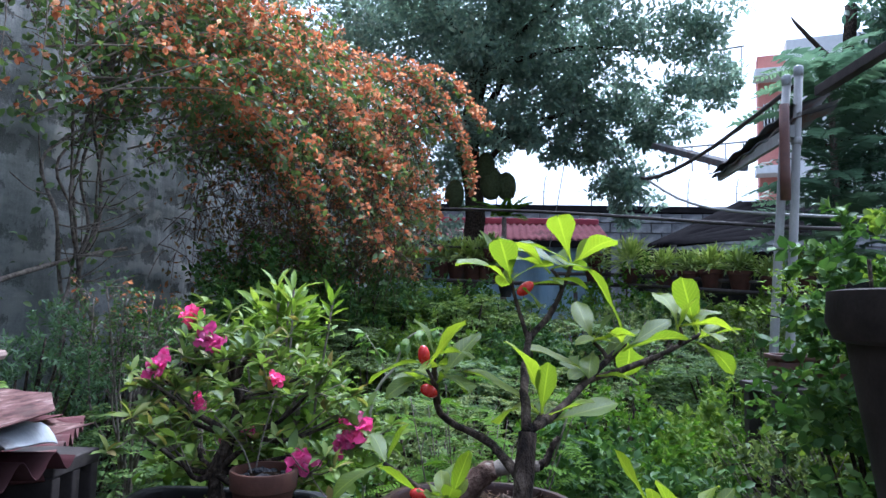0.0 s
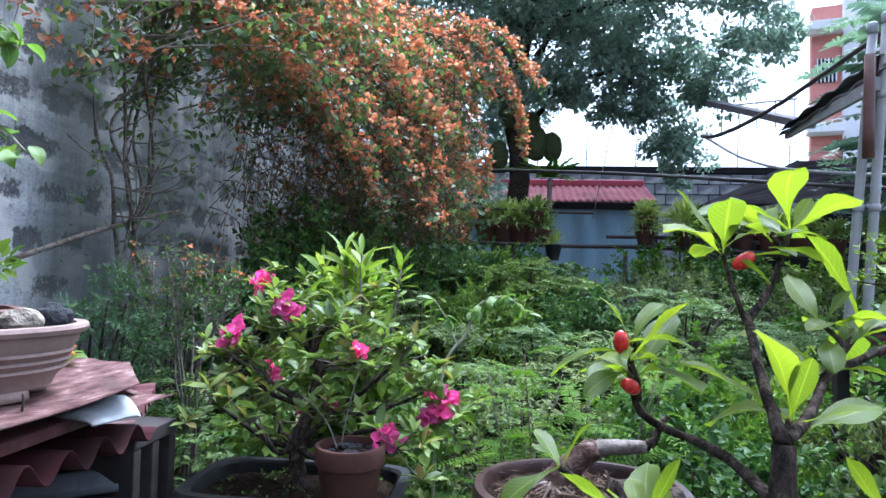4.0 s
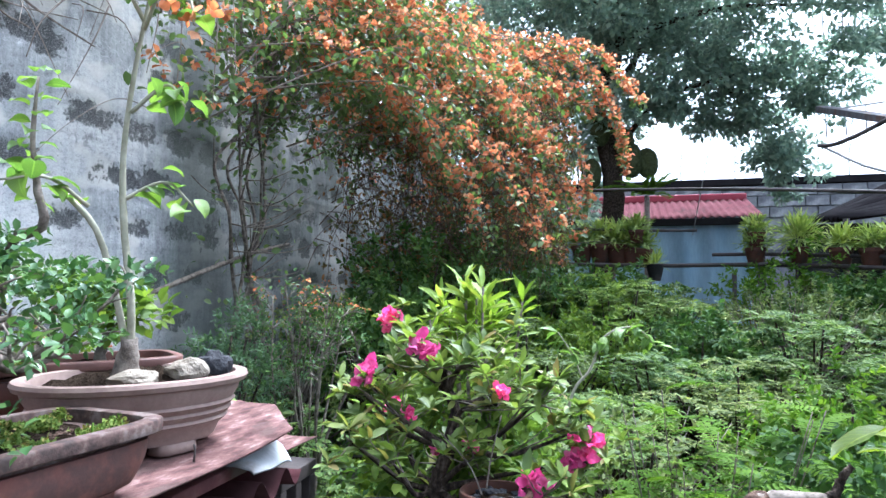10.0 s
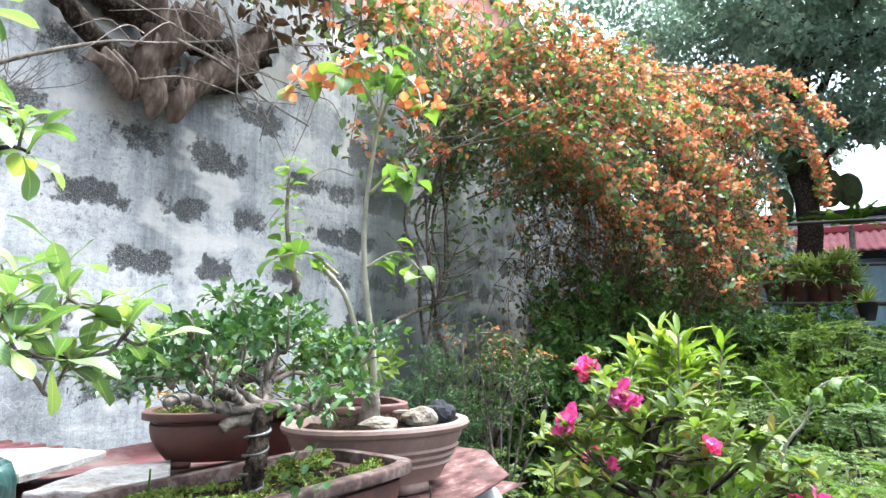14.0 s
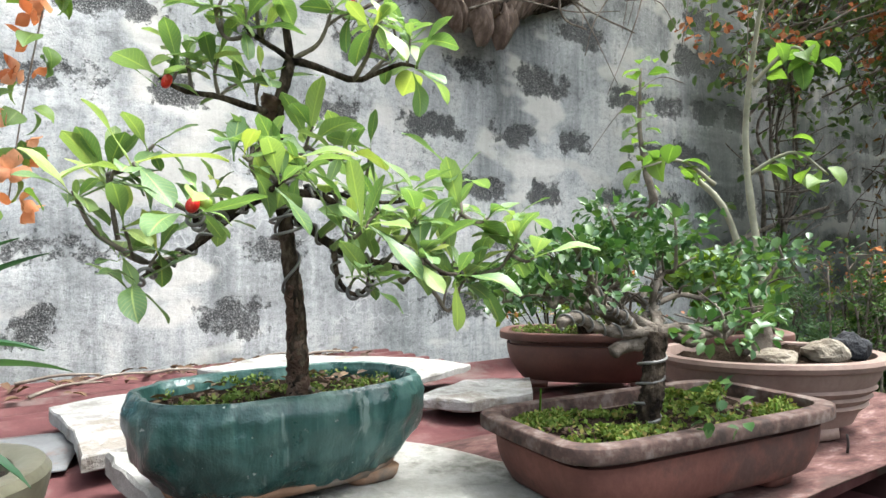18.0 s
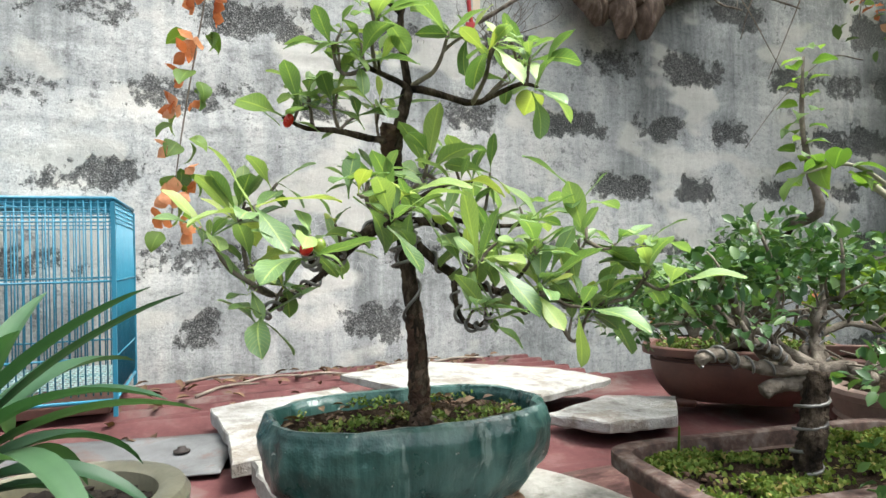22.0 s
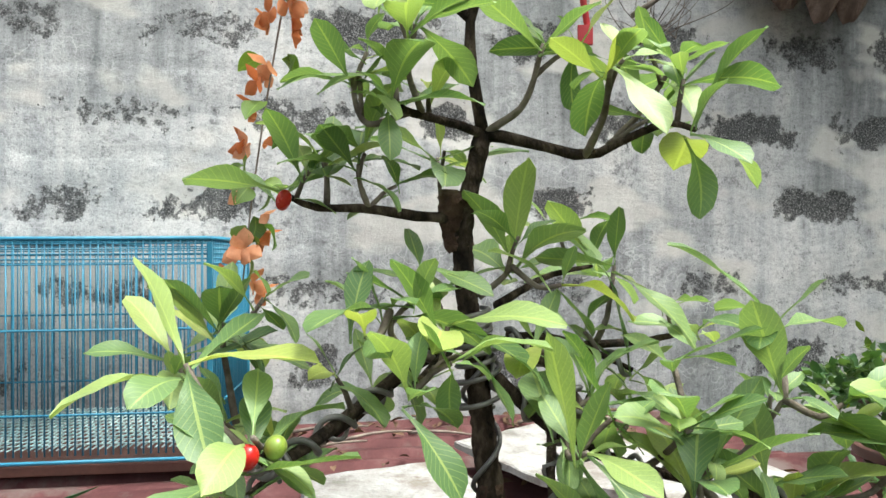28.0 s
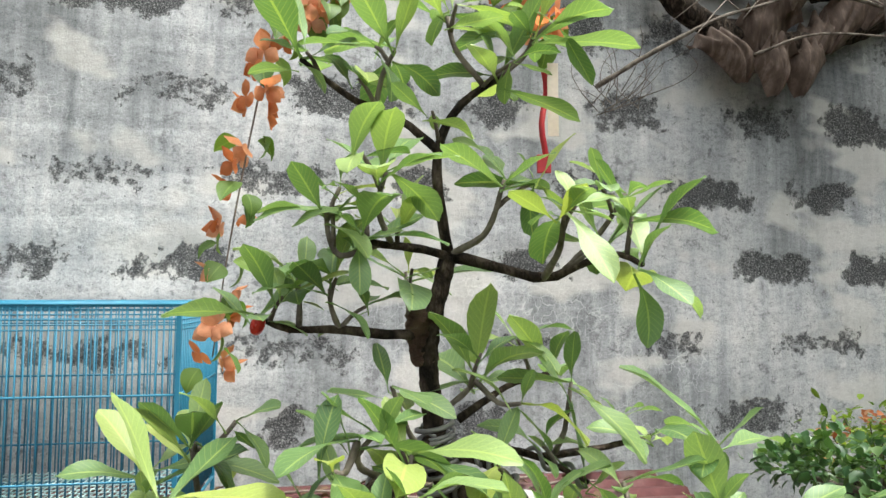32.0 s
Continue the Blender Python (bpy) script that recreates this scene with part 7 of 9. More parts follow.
    part("top", box(-0.3, -0.24, 0.96, 0.42, 0.26, 0.998, 0.005), M_DARKPIPE, st)
    for x in (-0.26, 0.38):
        for y in (-0.2, 0.2):
            part("leg", box(x - 0.03, y - 0.03, 0, x + 0.03, y + 0.03, 0.96, 0.004), M_DARKPIPE, st)
    bd = slab("board", [(0.39, 1.12), (0.56, 1.17), (0.70, 1.20), (0.72, 0.98), (0.62, 0.95), (0.37, 0.98)], 1.03, 0.02, M_SLAB2, "pale grey board on a stand among the plants", "board", 21)
    b2 = thing("trestle", "dark trestle under the pale board", "trestle", pose(0.55, 1.07, 0))
    for x, y in ((-0.1, -0.05), (0.12, -0.05), (0.0, 0.06)):
        part("leg", box(x - 0.025, y - 0.025, 0, x + 0.025, y + 0.025, 1.029, 0.004), M_DARKPIPE, b2)
    tall = thing("tall_pot", "tall dark conical pot with a heavy rim", "pot", pose(0.66, 0.90, 0.86))
    rows = [(0.07, 0.07, 0), (0.075, 0.075, 0.01), (0.15, 0.15, 0.50), (0.165, 0.165, 0.505), (0.175, 0.175, 0.53), (0.172, 0.172, 0.572), (0.155, 0.155, 0.575), (0.145, 0.145, 0.50)]
    part("pot", loft(rows, 2, 56), M_DARKCLAY, tall)
    part("soil", soil_bed(0.146, 0.146, 0.52, 2, 2), M_SOIL, tall)
    stand = solid("pot_stand", box(0.5, 0.74, 0, 0.82, 1.06, 0.858, 0.01), M_DARKPIPE, "dark concrete stand under the tall pot", "stand")
    bp = solid("blue_pot", loft([(0.08, 0.08, 0), (0.10, 0.10, 0.15), (0.105, 0.105, 0.155), (0.105, 0.105, 0.17), (0.095, 0.095, 0.17), (0.09, 0.09, 0.14)], 2, 40), M_BLUEPOT, "dark blue plastic pot low among the shrubs", "flower pot", pose(0.62, 1.75, 0.60))
    solid("block_stand", box(0.45, 1.6, 0, 0.8, 1.9, 0.599, 0.01), M_BLOCK, "stacked grey blocks under the blue pot", "blocks")


front_plant()


# ---- the garden behind: potted shrubs, rack, trees ----
def shrub(name, label, kind, m, h, rad, leaf, n, mat, seed, pads=9, flat=0.45, width=0.5, spread=0.35, layer=False, low=0.35, twigs=0):
    """A potted shrub h high: a lumpy dome of many leafy sprigs on limbs."""
    root = thing(name, label, "shrub", m, "potted shrubs in the garden")
    r = random.Random(seed)
    rng = np.random.default_rng(seed)
    rows = [(0.10, 0.10, 0), (0.105, 0.105, 0.005), (0.15, 0.15, 0.2), (0.16, 0.16, 0.205), (0.162, 0.162, 0.23), (0.148, 0.148, 0.232), (0.14, 0.14, 0.18)]
    part("pot", loft(rows, 2, 28), kind, root)
    part("soil", soil_bed(0.142, 0.142, 0.2, 2, seed), M_SOIL, root)
    top = h * 0.5
    lean = Vector((r.uniform(-.1, .1), r.uniform(-.1, .1), 0))
    trunk = [Vector((0, 0, 0.18)), Vector((0, 0, top * 0.6)) + lean * 0.6, Vector((0, 0, top)) + lean]
    part("trunk", Geo().add(*tube(trunk, 0.026, 0.016, 10, 8, 0.2, r)), M_BARK2, root)
    P, D = [], []
    for k in range(pads):
        a = k * 2.4 + r.random()
        f = (k + 0.5) / pads
        d = rad * (0.12 + 0.80 * f ** 0.55) * r.uniform(0.85, 1.15)
        c = Vector((math.cos(a) * d, math.sin(a) * d, h * (0.93 - (1 - low) * f ** 1.3 + r.uniform(-.05, .05))))
        s = trunk[1].lerp(trunk[2], r.uniform(0.2, 1.0))
        part("limb", Geo().add(*tube([s, s.lerp(c, 0.5) + Vector((0, 0, -0.03)), c], 0.010, 0.004, 6, 5, 0.2, r)), M_BARK, root)
        q = rad * r.uniform(0.30, 0.50)
        count = max(6, n // pads // 22)
        base, out = ball_points(rng, count, c, (q * 0.85, q * 0.85, q * flat), 0.1)
        if layer:
            ang = rng.uniform(0, 6.283, count)
            dirn = np.stack([np.cos(ang), np.sin(ang), rng.uniform(-0.25, 0.35, count)], 1)
        else:
            dirn = out + np.array([c.x / rad * 0.5, c.y / rad * 0.5, 0.75]) + rng.normal(0, 0.3, (count, 3))
        dirn /= np.linalg.norm(dirn, axis=1, keepdims=True)
        side = np.cross(dirn, np.array([0.13, 0.07, 1.0]))
        side /= np.linalg.norm(side, axis=1, keepdims=True) + 1e-9
        over = np.cross(side, dirn)
        ln = rng.uniform(2.6, 5.5, (count, 1)) * leaf
        bow = rng.uniform(0.05, 0.35, (count, 1))
        for j in range(11):
            t = 0.05 + 0.95 * j / 10
            at = base + dirn * ln * t - np.array([0, 0, 1.0]) * ln * bow * t * t
            for sg in (1, -1):
                P.append(at)
                if layer:
                    D.append(side * sg + dirn * 0.5)
                else:
                    w = j * 1.9 + (0 if sg > 0 else 3.1)
                    D.append(side * math.cos(w) + over * math.sin(w) + dirn * 0.7)
    if twigs:
        g = Geo()
        for k in range(twigs):
            a0, e = r.random() * 6.28, r.uniform(0.5, 1.0)
            b = Vector((math.cos(a0) * rad * e, math.sin(a0) * rad * e, h * r.uniform(0.6, 1.02)))
            s = trunk[2] * r.uniform(0.8, 1.1)
            g.add(*tube([s, s.lerp(b, 0.5) + Vector((r.uniform(-.04, .04), r.uniform(-.04, .04), 0.03)), b], 0.004, 0.0012, 7, 4))
        part("twig_tangle", g, M_BARK2, root)
    part("foliage", leaf_cloud("foliage", np.concatenate(P), np.concatenate(D), leaf, rng, width, 0.15 if layer else spread, 0.3, 0.3 if layer else 0.7), mat, root)
    return root


def garden():
    kinds = [
        shrub("potted_shrub", "dense potted shrub with small glossy dark leaves", M_TERRA, pose(0.42, 1.95, 0.0), 1.00, 0.36, 0.030, 6400, L_DARK, 1, 26, 0.6, 0.55, 0.4, False, 0.45),
        shrub("potted_shrub", "potted shrub with layered fine olive foliage", M_BLACK, pose(0.30, 3.2, 0), 1.12, 0.50, 0.026, 9000, L_OLIVE, 2, 28, 0.16, 0.34, 0.2, True, 0.42),
        shrub("potted_shrub", "rounded potted shrub with fresh green leaves", M_BROWNPOT, pose(0.98, 2.6, 0), 1.05, 0.42, 0.034, 5600, L_MID, 3, 24, 0.6, 0.5, 0.4, False, 0.42),
        shrub("potted_shrub", "twiggy potted shrub with sparse grey-green leaves", M_BLACK, pose(1.05, 2.05, 0.0), 1.02, 0.38, 0.024, 3000, L_OLIVE, 4, 18, 0.5, 0.5, 0.5, False, 0.5, 70),
        shrub("potted_shrub", "broad potted shrub with feathery layered shoots", M_TERRA, pose(-0.35, 2.75, 0), 1.08, 0.46, 0.030, 8400, L_SPRAY, 5, 26, 0.2, 0.36, 0.2, True, 0.42),
        shrub("potted_shrub", "bushy potted shrub with yellowish new shoots", M_TERRA, pose(0.55, 2.65, 0), 1.06, 0.38, 0.030, 5200, L_FERN, 6, 22, 0.7, 0.42, 0.35, False, 0.42),
    ]
    tall = (1.00, 1.12, 1.05, 1.02, 1.08, 1.06)
    r = random.Random(21)
    spots = []
    for i, y in enumerate((2.25, 2.95, 3.6, 4.25, 4.9, 5.5, 6.05)):
        for k in range(9):
            x = -1.35 + k * 0.66 + 0.33 * (i % 2) + r.uniform(-.12, .12)
            yy = y + r.uniform(-.16, .16)
            if x > 0.35 + y * 0.45 or x < -1.5 or (y < 3.2 and min((x - c.matrix_basis.translation.x) ** 2 + (yy - c.matrix_basis.translation.y) ** 2 for c in kinds) < 0.12):
                continue
            spots.append((x, yy, y))
    for x, yy, y in spots:
        k = r.choice((0, 1, 1, 2, 4, 4, 1, 3, 4, 5)) if y > 3 else r.choice((0, 2, 3, 4, 5))
        want = 0.96 + (y - 2.0) * 0.165 - x * 0.04 + (0.08 if x < -0.7 else 0) + r.uniform(-.16, .12)
        s = want / tall[k]
        c = copy_thing(kinds[k], pose(x, yy, 0, 0, 0, r.uniform(0, 360)))
        w = r.uniform(0.85, 1.1)
        c.scale = (s * w, s * w, s)
    c = copy_thing(kinds[3], pose(1.02, 1.86, 0, 0, 0, 130))
    c.scale = (0.9, 0.9, 1.1)
    return kinds


garden()


def planter_shelf():
    """A low shelf with a clay box planter among the shrubs."""
    sh = thing("shelf", "dark timber shelf among the shrubs", "shelf", pose(1.14, 2.28, 0))
    for k in range(3):
        part("board", box(-0.20, -0.13 + k * 0.09, 1.135, 0.24, -0.05 + k * 0.09, 1.16, 0.004), M_DARKPIPE, sh)
    for x in (-0.17, 0.21):
        for y in (-0.1, 0.1):
            part("leg", box(x - 0.02, y - 0.02, 0, x + 0.02, y + 0.02, 1.134, 0.003), M_DARKPIPE, sh)
    p = thing("potted_bonsai", "small twiggy bonsai in a brown clay box planter", "bonsai", pose(1.13, 2.27, 1.161, 0, 0, -8))
    clay_pot(p, 0.135, 0.075, 0.10, 6, M_BACKCLAY, M_BACKCLAY, 15, 0.008)
    r = random.Random(31)
    part("trunk", Geo().add(*tube([(0, 0, 0.08), (0.02, 0, 0.16), (-0.01, 0.01, 0.24), (0.02, 0, 0.30)], 0.016, 0.008, 16, 9, 0.25, r)), M_BARK, p)
    P, D = [], []
    for k in range(15):
        a = k * 2.4
        e = Vector((math.cos(a) * r.uniform(0.06, 0.17), math.sin(a) * r.uniform(0.04, 0.12), r.uniform(0.22, 0.40)))
        s0 = Vector((0.0, 0.005, r.uniform(0.16, 0.28)))
        part("branch", Geo().add(*tube([s0, s0.lerp(e, 0.5) + Vector((0, 0, -0.012)), e], 0.005, 0.0015, 8, 5, 0.2, r)), M_BARK, p)
        for _ in range(38):
            P.append(e + Vector((r.gauss(0, 0.028), r.gauss(0, 0.028), r.gauss(0.005, 0.014))))
            D.append((r.gauss(0, 1), r.gauss(0, 1), r.uniform(0, 0.8)))
    part("foliage", leaf_cloud("foliage", np.array([tuple(q) for q in P]), np.array(D), 0.022, np.random.default_rng(31), 0.5, 0.3), L_MID, p)


planter_shelf()


def arching_sprig():
    root = thing("climbing_sprig", "pale arching vine sprig with lime leaves over the shrubs", "climber", pose(-0.32, 1.95, 0))
    at = lambda q: Vector(q) - Vector((-0.32, 1.95, 0))
    way = [at(q) for q in ((-0.32, 1.95, 0.0), (-0.33, 1.96, 0.6), (-0.315, 1.98, 1.08), (-0.25, 2.0, 1.21), (-0.21, 2.0, 1.30), (-0.13, 2.0, 1.325), (-0.075, 2.0, 1.275))]
    side = [at(q) for q in ((-0.27, 2.0, 1.175), (-0.305, 2.0, 1.255), (-0.34, 1.99, 1.31))]
    part("stem", Geo().add(*tube(way, 0.006, 0.002, 40, 7, 0.1)), M_BARK3, root, "pale green stem")
    part("shoot", Geo().add(*tube(side, 0.003, 0.0015, 12, 6, 0.1)), M_BARK3, root)
    r = random.Random(4)
    for c in curve_points(way, 34)[20:] + curve_points(side, 8)[3:]:
        for _ in range(2):
            d = (r.uniform(-1, 1), r.uniform(-1, 0.4), r.uniform(-0.8, 0.2))
            part("leaf", r.choice(VINE_LEAVES), None, root, m=place(*c, d, r.uniform(-.5, .5)) @ Matrix.Diagonal((0.036, r.uniform(0.035, 0.062), 0.04, 1)))


arching_sprig()


def feather_meshes(mat, tag, pairs, leaflet, length, seed):
    """A compound leaf: a thin rachis with paired leaflets grown from it."""
    out = []
    for k in range(3):
        rng = random.Random(seed + k)
        droop = 0.12 + 0.1 * k
        g = Geo()
        for i in range(pairs):
            t = 0.05 + 0.95 * i / (pairs - 1)
            w = length * 0.006 * (1.15 - t)
            for sx in (-1, 1):
                g.v.append((sx * w, t * length, length * (0.25 * t - (0.25 + droop) * t * t)))
        for i in range(pairs - 1):
            g.f.append((2 * i, 2 * i + 1, 2 * i + 3, 2 * i + 2))
        for i in range(1, pairs):
            t = i / (pairs - 1)
            for j, sx in ((0, -1), (1, 1)):
                root = Vector(g.v[2 * i + j])
                d = Vector((sx + rng.gauss(0, 0.08), 0.35 + 0.9 * max(0.0, t - 0.85) / 0.15 + rng.gauss(0, 0.08), rng.gauss(-0.12, 0.1))).normalized()
                s = d.cross(Vector((rng.gauss(0, 0.15), rng.gauss(0, 0.15), 1))).normalized()
                u = s.cross(d)
                ln = leaflet * rng.uniform(0.85, 1.1) * (0.55 + 0.6 * math.sin(math.pi * min(1.0, 0.15 + 0.8 * t)))
                wd = ln * 0.17
                o = len(g.v)
                g.v += [root + d * ln * 0.3 - s * wd + u * wd * 0.2, root + d * ln * 0.7 - s * wd * 0.9, root + d * ln * 0.5 - u * ln * 0.02, root + d * ln * 0.3 + s * wd + u * wd * 0.2, root + d * ln * 0.7 + s * wd * 0.9, root + d * ln - u * ln * 0.1]
                b = 2 * i + j
                g.f += [(b, o + 2, o), (o, o + 2, o + 1), (o + 1, o + 2, o + 5), (b, o + 3, o + 2), (o + 3, o + 4, o + 2), (o + 4, o + 5, o + 2)]
        me = g.mesh(tag)
        me.materials.append(mat)
        out.append(me)
    return out


def feathery_plant():
    FR = feather_meshes(L_FEATHER, "frond", 15, 0.024, 0.165, 3)
    root = thing("feathery_shrub", "bright young shrub with feathery compound leaves", "shrub", pose(0.0, 1.82, 0.0))
    clay_pot(root, 0.14, 0.14, 0.22, 2, M_TERRA, M_TERRA, 3)
    r = random.Random(5)
    for k in range(17):
        a = k * 2.4
        tip = Vector((math.cos(a) * r.uniform(0.08, 0.36), math.sin(a) * r.uniform(0.05, 0.22) - 0.02, r.uniform(0.86, 1.20)))
        part("stem", Geo().add(*tube([(0, 0, 0.2), tip * 0.55 + Vector((0, 0, 0.12)), tip], 0.0045, 0.0012, 10, 6)), M_BARK2, root)
        for j in range(11):
            s = 0.42 + 0.58 * j / 10
            p = tip * s + Vector((0, 0, 0.2 * (1 - s)))
            b = a + j * 2.2
            m = place(p.x, p.y, p.z, (math.cos(b), math.sin(b), r.uniform(0.0, 0.5)), r.uniform(-.3, .3)) @ Matrix.Scale(r.uniform(0.7, 1.15), 4)
            part("frond", r.choice(FR), None, root, m=m)


feathery_plant()


def bright_clump():
    root = thing("variegated_shrub", "tall shrub topped by pale yellow-green narrow leaves", "shrub", pose(-0.57, 1.95, 0))
    clay_pot(root, 0.15, 0.15, 0.24, 2, M_BLACK, M_BLACK, 3)
    r = random.Random(8)
    P, D = [], []
    for k in range(16):
        a = k * 2.4
        tip = Vector((math.cos(a) * r.uniform(0.03, 0.15), math.sin(a) * r.uniform(0.03, 0.13), r.uniform(1.32, 1.45)))
        part("stem", Geo().add(*tube([(0, 0, 0.2), (tip.x * 0.4, tip.y * 0.4, 0.8), tip], 0.008, 0.003, 9, 6)), M_BARK2, root)
        for j in range(20):
            s = 0.92 + 0.08 * j / 19
            b = j * 2.4
            P.append((tip.x * s, tip.y * s, tip.z * s))
            D.append((math.cos(b), math.sin(b), 0.2 + j * 0.07))
    rng = np.random.default_rng(8)
    part("foliage", leaf_cloud("foliage", np.array(P), np.array(D), 0.080, rng, 0.20, 0.35, 0.3, 0.4), L_BRIGHT, root)
    small_leaf_crown(root, [((-0.57 + dx, 1.98 + dy, z), (0.19, 0.18, 0.15)) for dx, dy, z in ((0, 0, 1.1), (-0.15, -0.1, 0.95), (0.18, -0.05, 0.95), (0.0, -0.1, 0.8))], 1800, 0.042, L_MID, 4)


bright_clump()


def grass_clump(label, x, y, n, h, seed, spread=0.2, mat=None):
    r = np.random.default_rng(seed)
    V, F = [], []
    for k in range(n):
        a, d = r.uniform(0, 6.28), abs(r.normal(0, spread))
        bx, by = math.cos(a) * d, math.sin(a) * d
        dx, dy = r.normal(0, 0.5), r.normal(0, 0.5)
        hh = h * r.uniform(0.55, 1.1)
        w = r.uniform(0.003, 0.007)
        b = len(V)
        sx, sy = -dy, dx
        ll = math.hypot(sx, sy) + 1e-6
        sx, sy = sx / ll * w, sy / ll * w
        for i in range(6):
            s = i / 5
            px, py, pz = bx + dx * hh * 0.55 * s * s, by + dy * hh * 0.55 * s * s, hh * (s - 0.28 * s ** 3)
            k2 = 1 - s * 0.9
            V += [(px - sx * k2, py - sy * k2, pz), (px + sx * k2, py + sy * k2, pz)]
        for i in range(5):
            q = b + i * 2
            F.append((q, q + 1, q + 3, q + 2))
    me = big_mesh("grass", np.array(V), np.array(F), True)
    return solid("grass", me, mat or L_FERN, label, "grass", pose(x, y, 0), kind="stuff")


grass_clump("tall thin grass growing between the pots", -0.17, 1.62, 420, 0.98, 1, 0.10)
grass_clump("thin grass between the tray and the brown pot", -0.235, 1.30, 150, 1.02, 7, 0.03, L_MID)
grass_clump("tall grass beside the bench", -0.12, 1.9, 260, 0.95, 2, 0.16)
grass_clump("grass and weeds by the wall", -1.55, 2.2, 300, 0.7, 3, 0.25, L_MID)
grass_clump("grass tuft near the pale board", 0.8, 2.0, 260, 0.75, 4, 0.2, L_MID)


def wall_shrubs():
    a = shrub("fern_shrub", "soft feathery shrub growing against the wall", M_BLACK, pose(-1.58, 2.35, 0), 1.34, 0.25, 0.026, 6500, L_SAGE, 31, 26, 0.9, 0.26, 0.3, False, 0.5)
    b = shrub("twiggy_shrub", "grey twiggy shrub with a few orange tips by the wall", M_TERRA, pose(-1.62, 3.0, 0), 1.40, 0.30, 0.024, 800, L_OLIVE, 32, 16, 0.6, 0.4, 0.5, False, 0.5)
    small = np.random.default_rng(4)
    p, d = ball_points(small, 90, (0, 0, 1.36), (0.28, 0.28, 0.12), 0.3)
    part("tip", leaf_cloud("tip", p, d, 0.017, small, 0.5, 0.6), L_BRACT, b, "orange flower tips")
    for k in range(26):
        r = random.Random(k)
        a0 = r.random() * 6.28
        part("twig", Geo().add(*tube([(0, 0, 0.7 + r.random() * 0.2), (math.cos(a0) * 0.15, math.sin(a0) * 0.15, 1.1), (math.cos(a0) * 0.3, math.sin(a0) * 0.3, 1.2 + r.random() * 0.25)], 0.006, 0.002, 7, 5, 0.2, r)), M_BARK2, b)
    for k, (x, y, h, rad, s) in enumerate(((-1.3, 3.9, 1.75, 0.55, 41), (-0.95, 4.6, 1.75, 0.6, 42), (-1.5, 4.9, 1.95, 0.6, 43), (-0.6, 5.5, 1.6, 0.55, 44), (-1.3, 6.0, 1.9, 0.65, 45))):
        shrub("dark_shrub", "dark leafy shrub in the shade of the bougainvillea", M_BLACK, pose(x, y, 0), h, rad, 0.042, 4600, L_DARK, s, 20, 0.7)
    sm = shrub("orange_shrub", "small leafy shrub with orange fruit close to the wall", M_TERRA, pose(-1.72, 1.62, 0), 1.36, 0.22, 0.026, 2000, L_MID, 51, 14, 0.7)
    p, d = ball_points(small, 26, (0, 0, 1.25), (0.2, 0.2, 0.14), 0.5)
    part("fruit", leaf_cloud("fruit", p, d, 0.02, small, 0.9, 0.6), L_BRACT, sm, "orange fruits")
    ix = thing("orange_flowered_shrub", "small shrub with clusters of orange flowers by the wall", "shrub", pose(-1.56, 1.19, 1.17))
    part("pot", loft([(0.05, 0.05, 0), (0.07, 0.07, 0.09), (0.074, 0.074, 0.10), (0.066, 0.066, 0.10), (0.062, 0.062, 0.08)], 2, 28), M_BLACK, ix)
    rr = random.Random(3)
    P, D, F = [], [], []
    for k in range(16):
        a = k * 2.4
        e = Vector((math.cos(a) * rr.uniform(0.03, 0.12), math.sin(a) * rr.uniform(0.03, 0.11), rr.uniform(0.12, 0.24)))
        part("branch", Geo().add(*tube([(0, 0, 0.08), (e.x * 0.4, e.y * 0.4, e.z * 0.55), e], 0.003, 0.001, 7, 5, 0.1, rr)), M_BARK, ix)
        for _ in range(26):
            P.append(e + Vector((rr.gauss(0, 0.022), rr.gauss(0, 0.022), rr.gauss(-0.01, 0.022))))
            D.append((rr.gauss(0, 1), rr.gauss(0, 1), rr.uniform(0, 0.8)))
        if k % 2:
            F += [e + Vector((rr.gauss(0, 0.009), rr.gauss(0, 0.009), 0.012)) for _ in range(9)]
    part("foliage", leaf_cloud("foliage", np.array([tuple(p) for p in P]), np.array(D), 0.024, small, 0.4, 0.3), L_MID, ix)
    part("bloom", leaf_cloud("bloom", np.array([tuple(p) for p in F]), small.normal(0, 1, (len(F), 3)), 0.014, small, 0.8, 0.5), L_BRACT, ix, "orange flowers")
    # open twiggy shrub before the climber's stems
    dry = thing("twiggy_shrub", "sparse twiggy shrub with tiny leaves and orange tips", "shrub", pose(-1.26, 2.35, 0))
    rr = random.Random(21)
    P, D, F = [], [], []
    for k in range(9):
        a = k * 2.4
        e = Vector((math.cos(a) * rr.uniform(0.04, 0.20), math.sin(a) * rr.uniform(0.04, 0.18), rr.uniform(1.28, 1.47)))
        bend = Vector((e.x * 0.9 + rr.uniform(-.07, .07), e.y * 0.9 + rr.uniform(-.07, .07), rr.uniform(1.02, 1.16)))
        way = [Vector((0, 0, 0.02)), Vector((e.x * 0.2, e.y * 0.2, 0.75)), bend, e]
        part("branch", Geo().add(*tube(way, 0.007, 0.002, 22, 6, 0.2, rr)), M_BARK2, dry)
        c = curve_points(way, 20)
        for i in range(13, 20):
            for _ in range(3):
                q = c[i] + Vector((rr.gauss(0, 0.035), rr.gauss(0, 0.035), rr.uniform(0.0, 0.06)))
                part("twig", Geo().add(*tube([c[i], (c[i] + q) / 2 + Vector((rr.uniform(-.008, .008), 0, 0.004)), q], 0.0022, 0.001, 4, 4)), M_BARK2, dry)
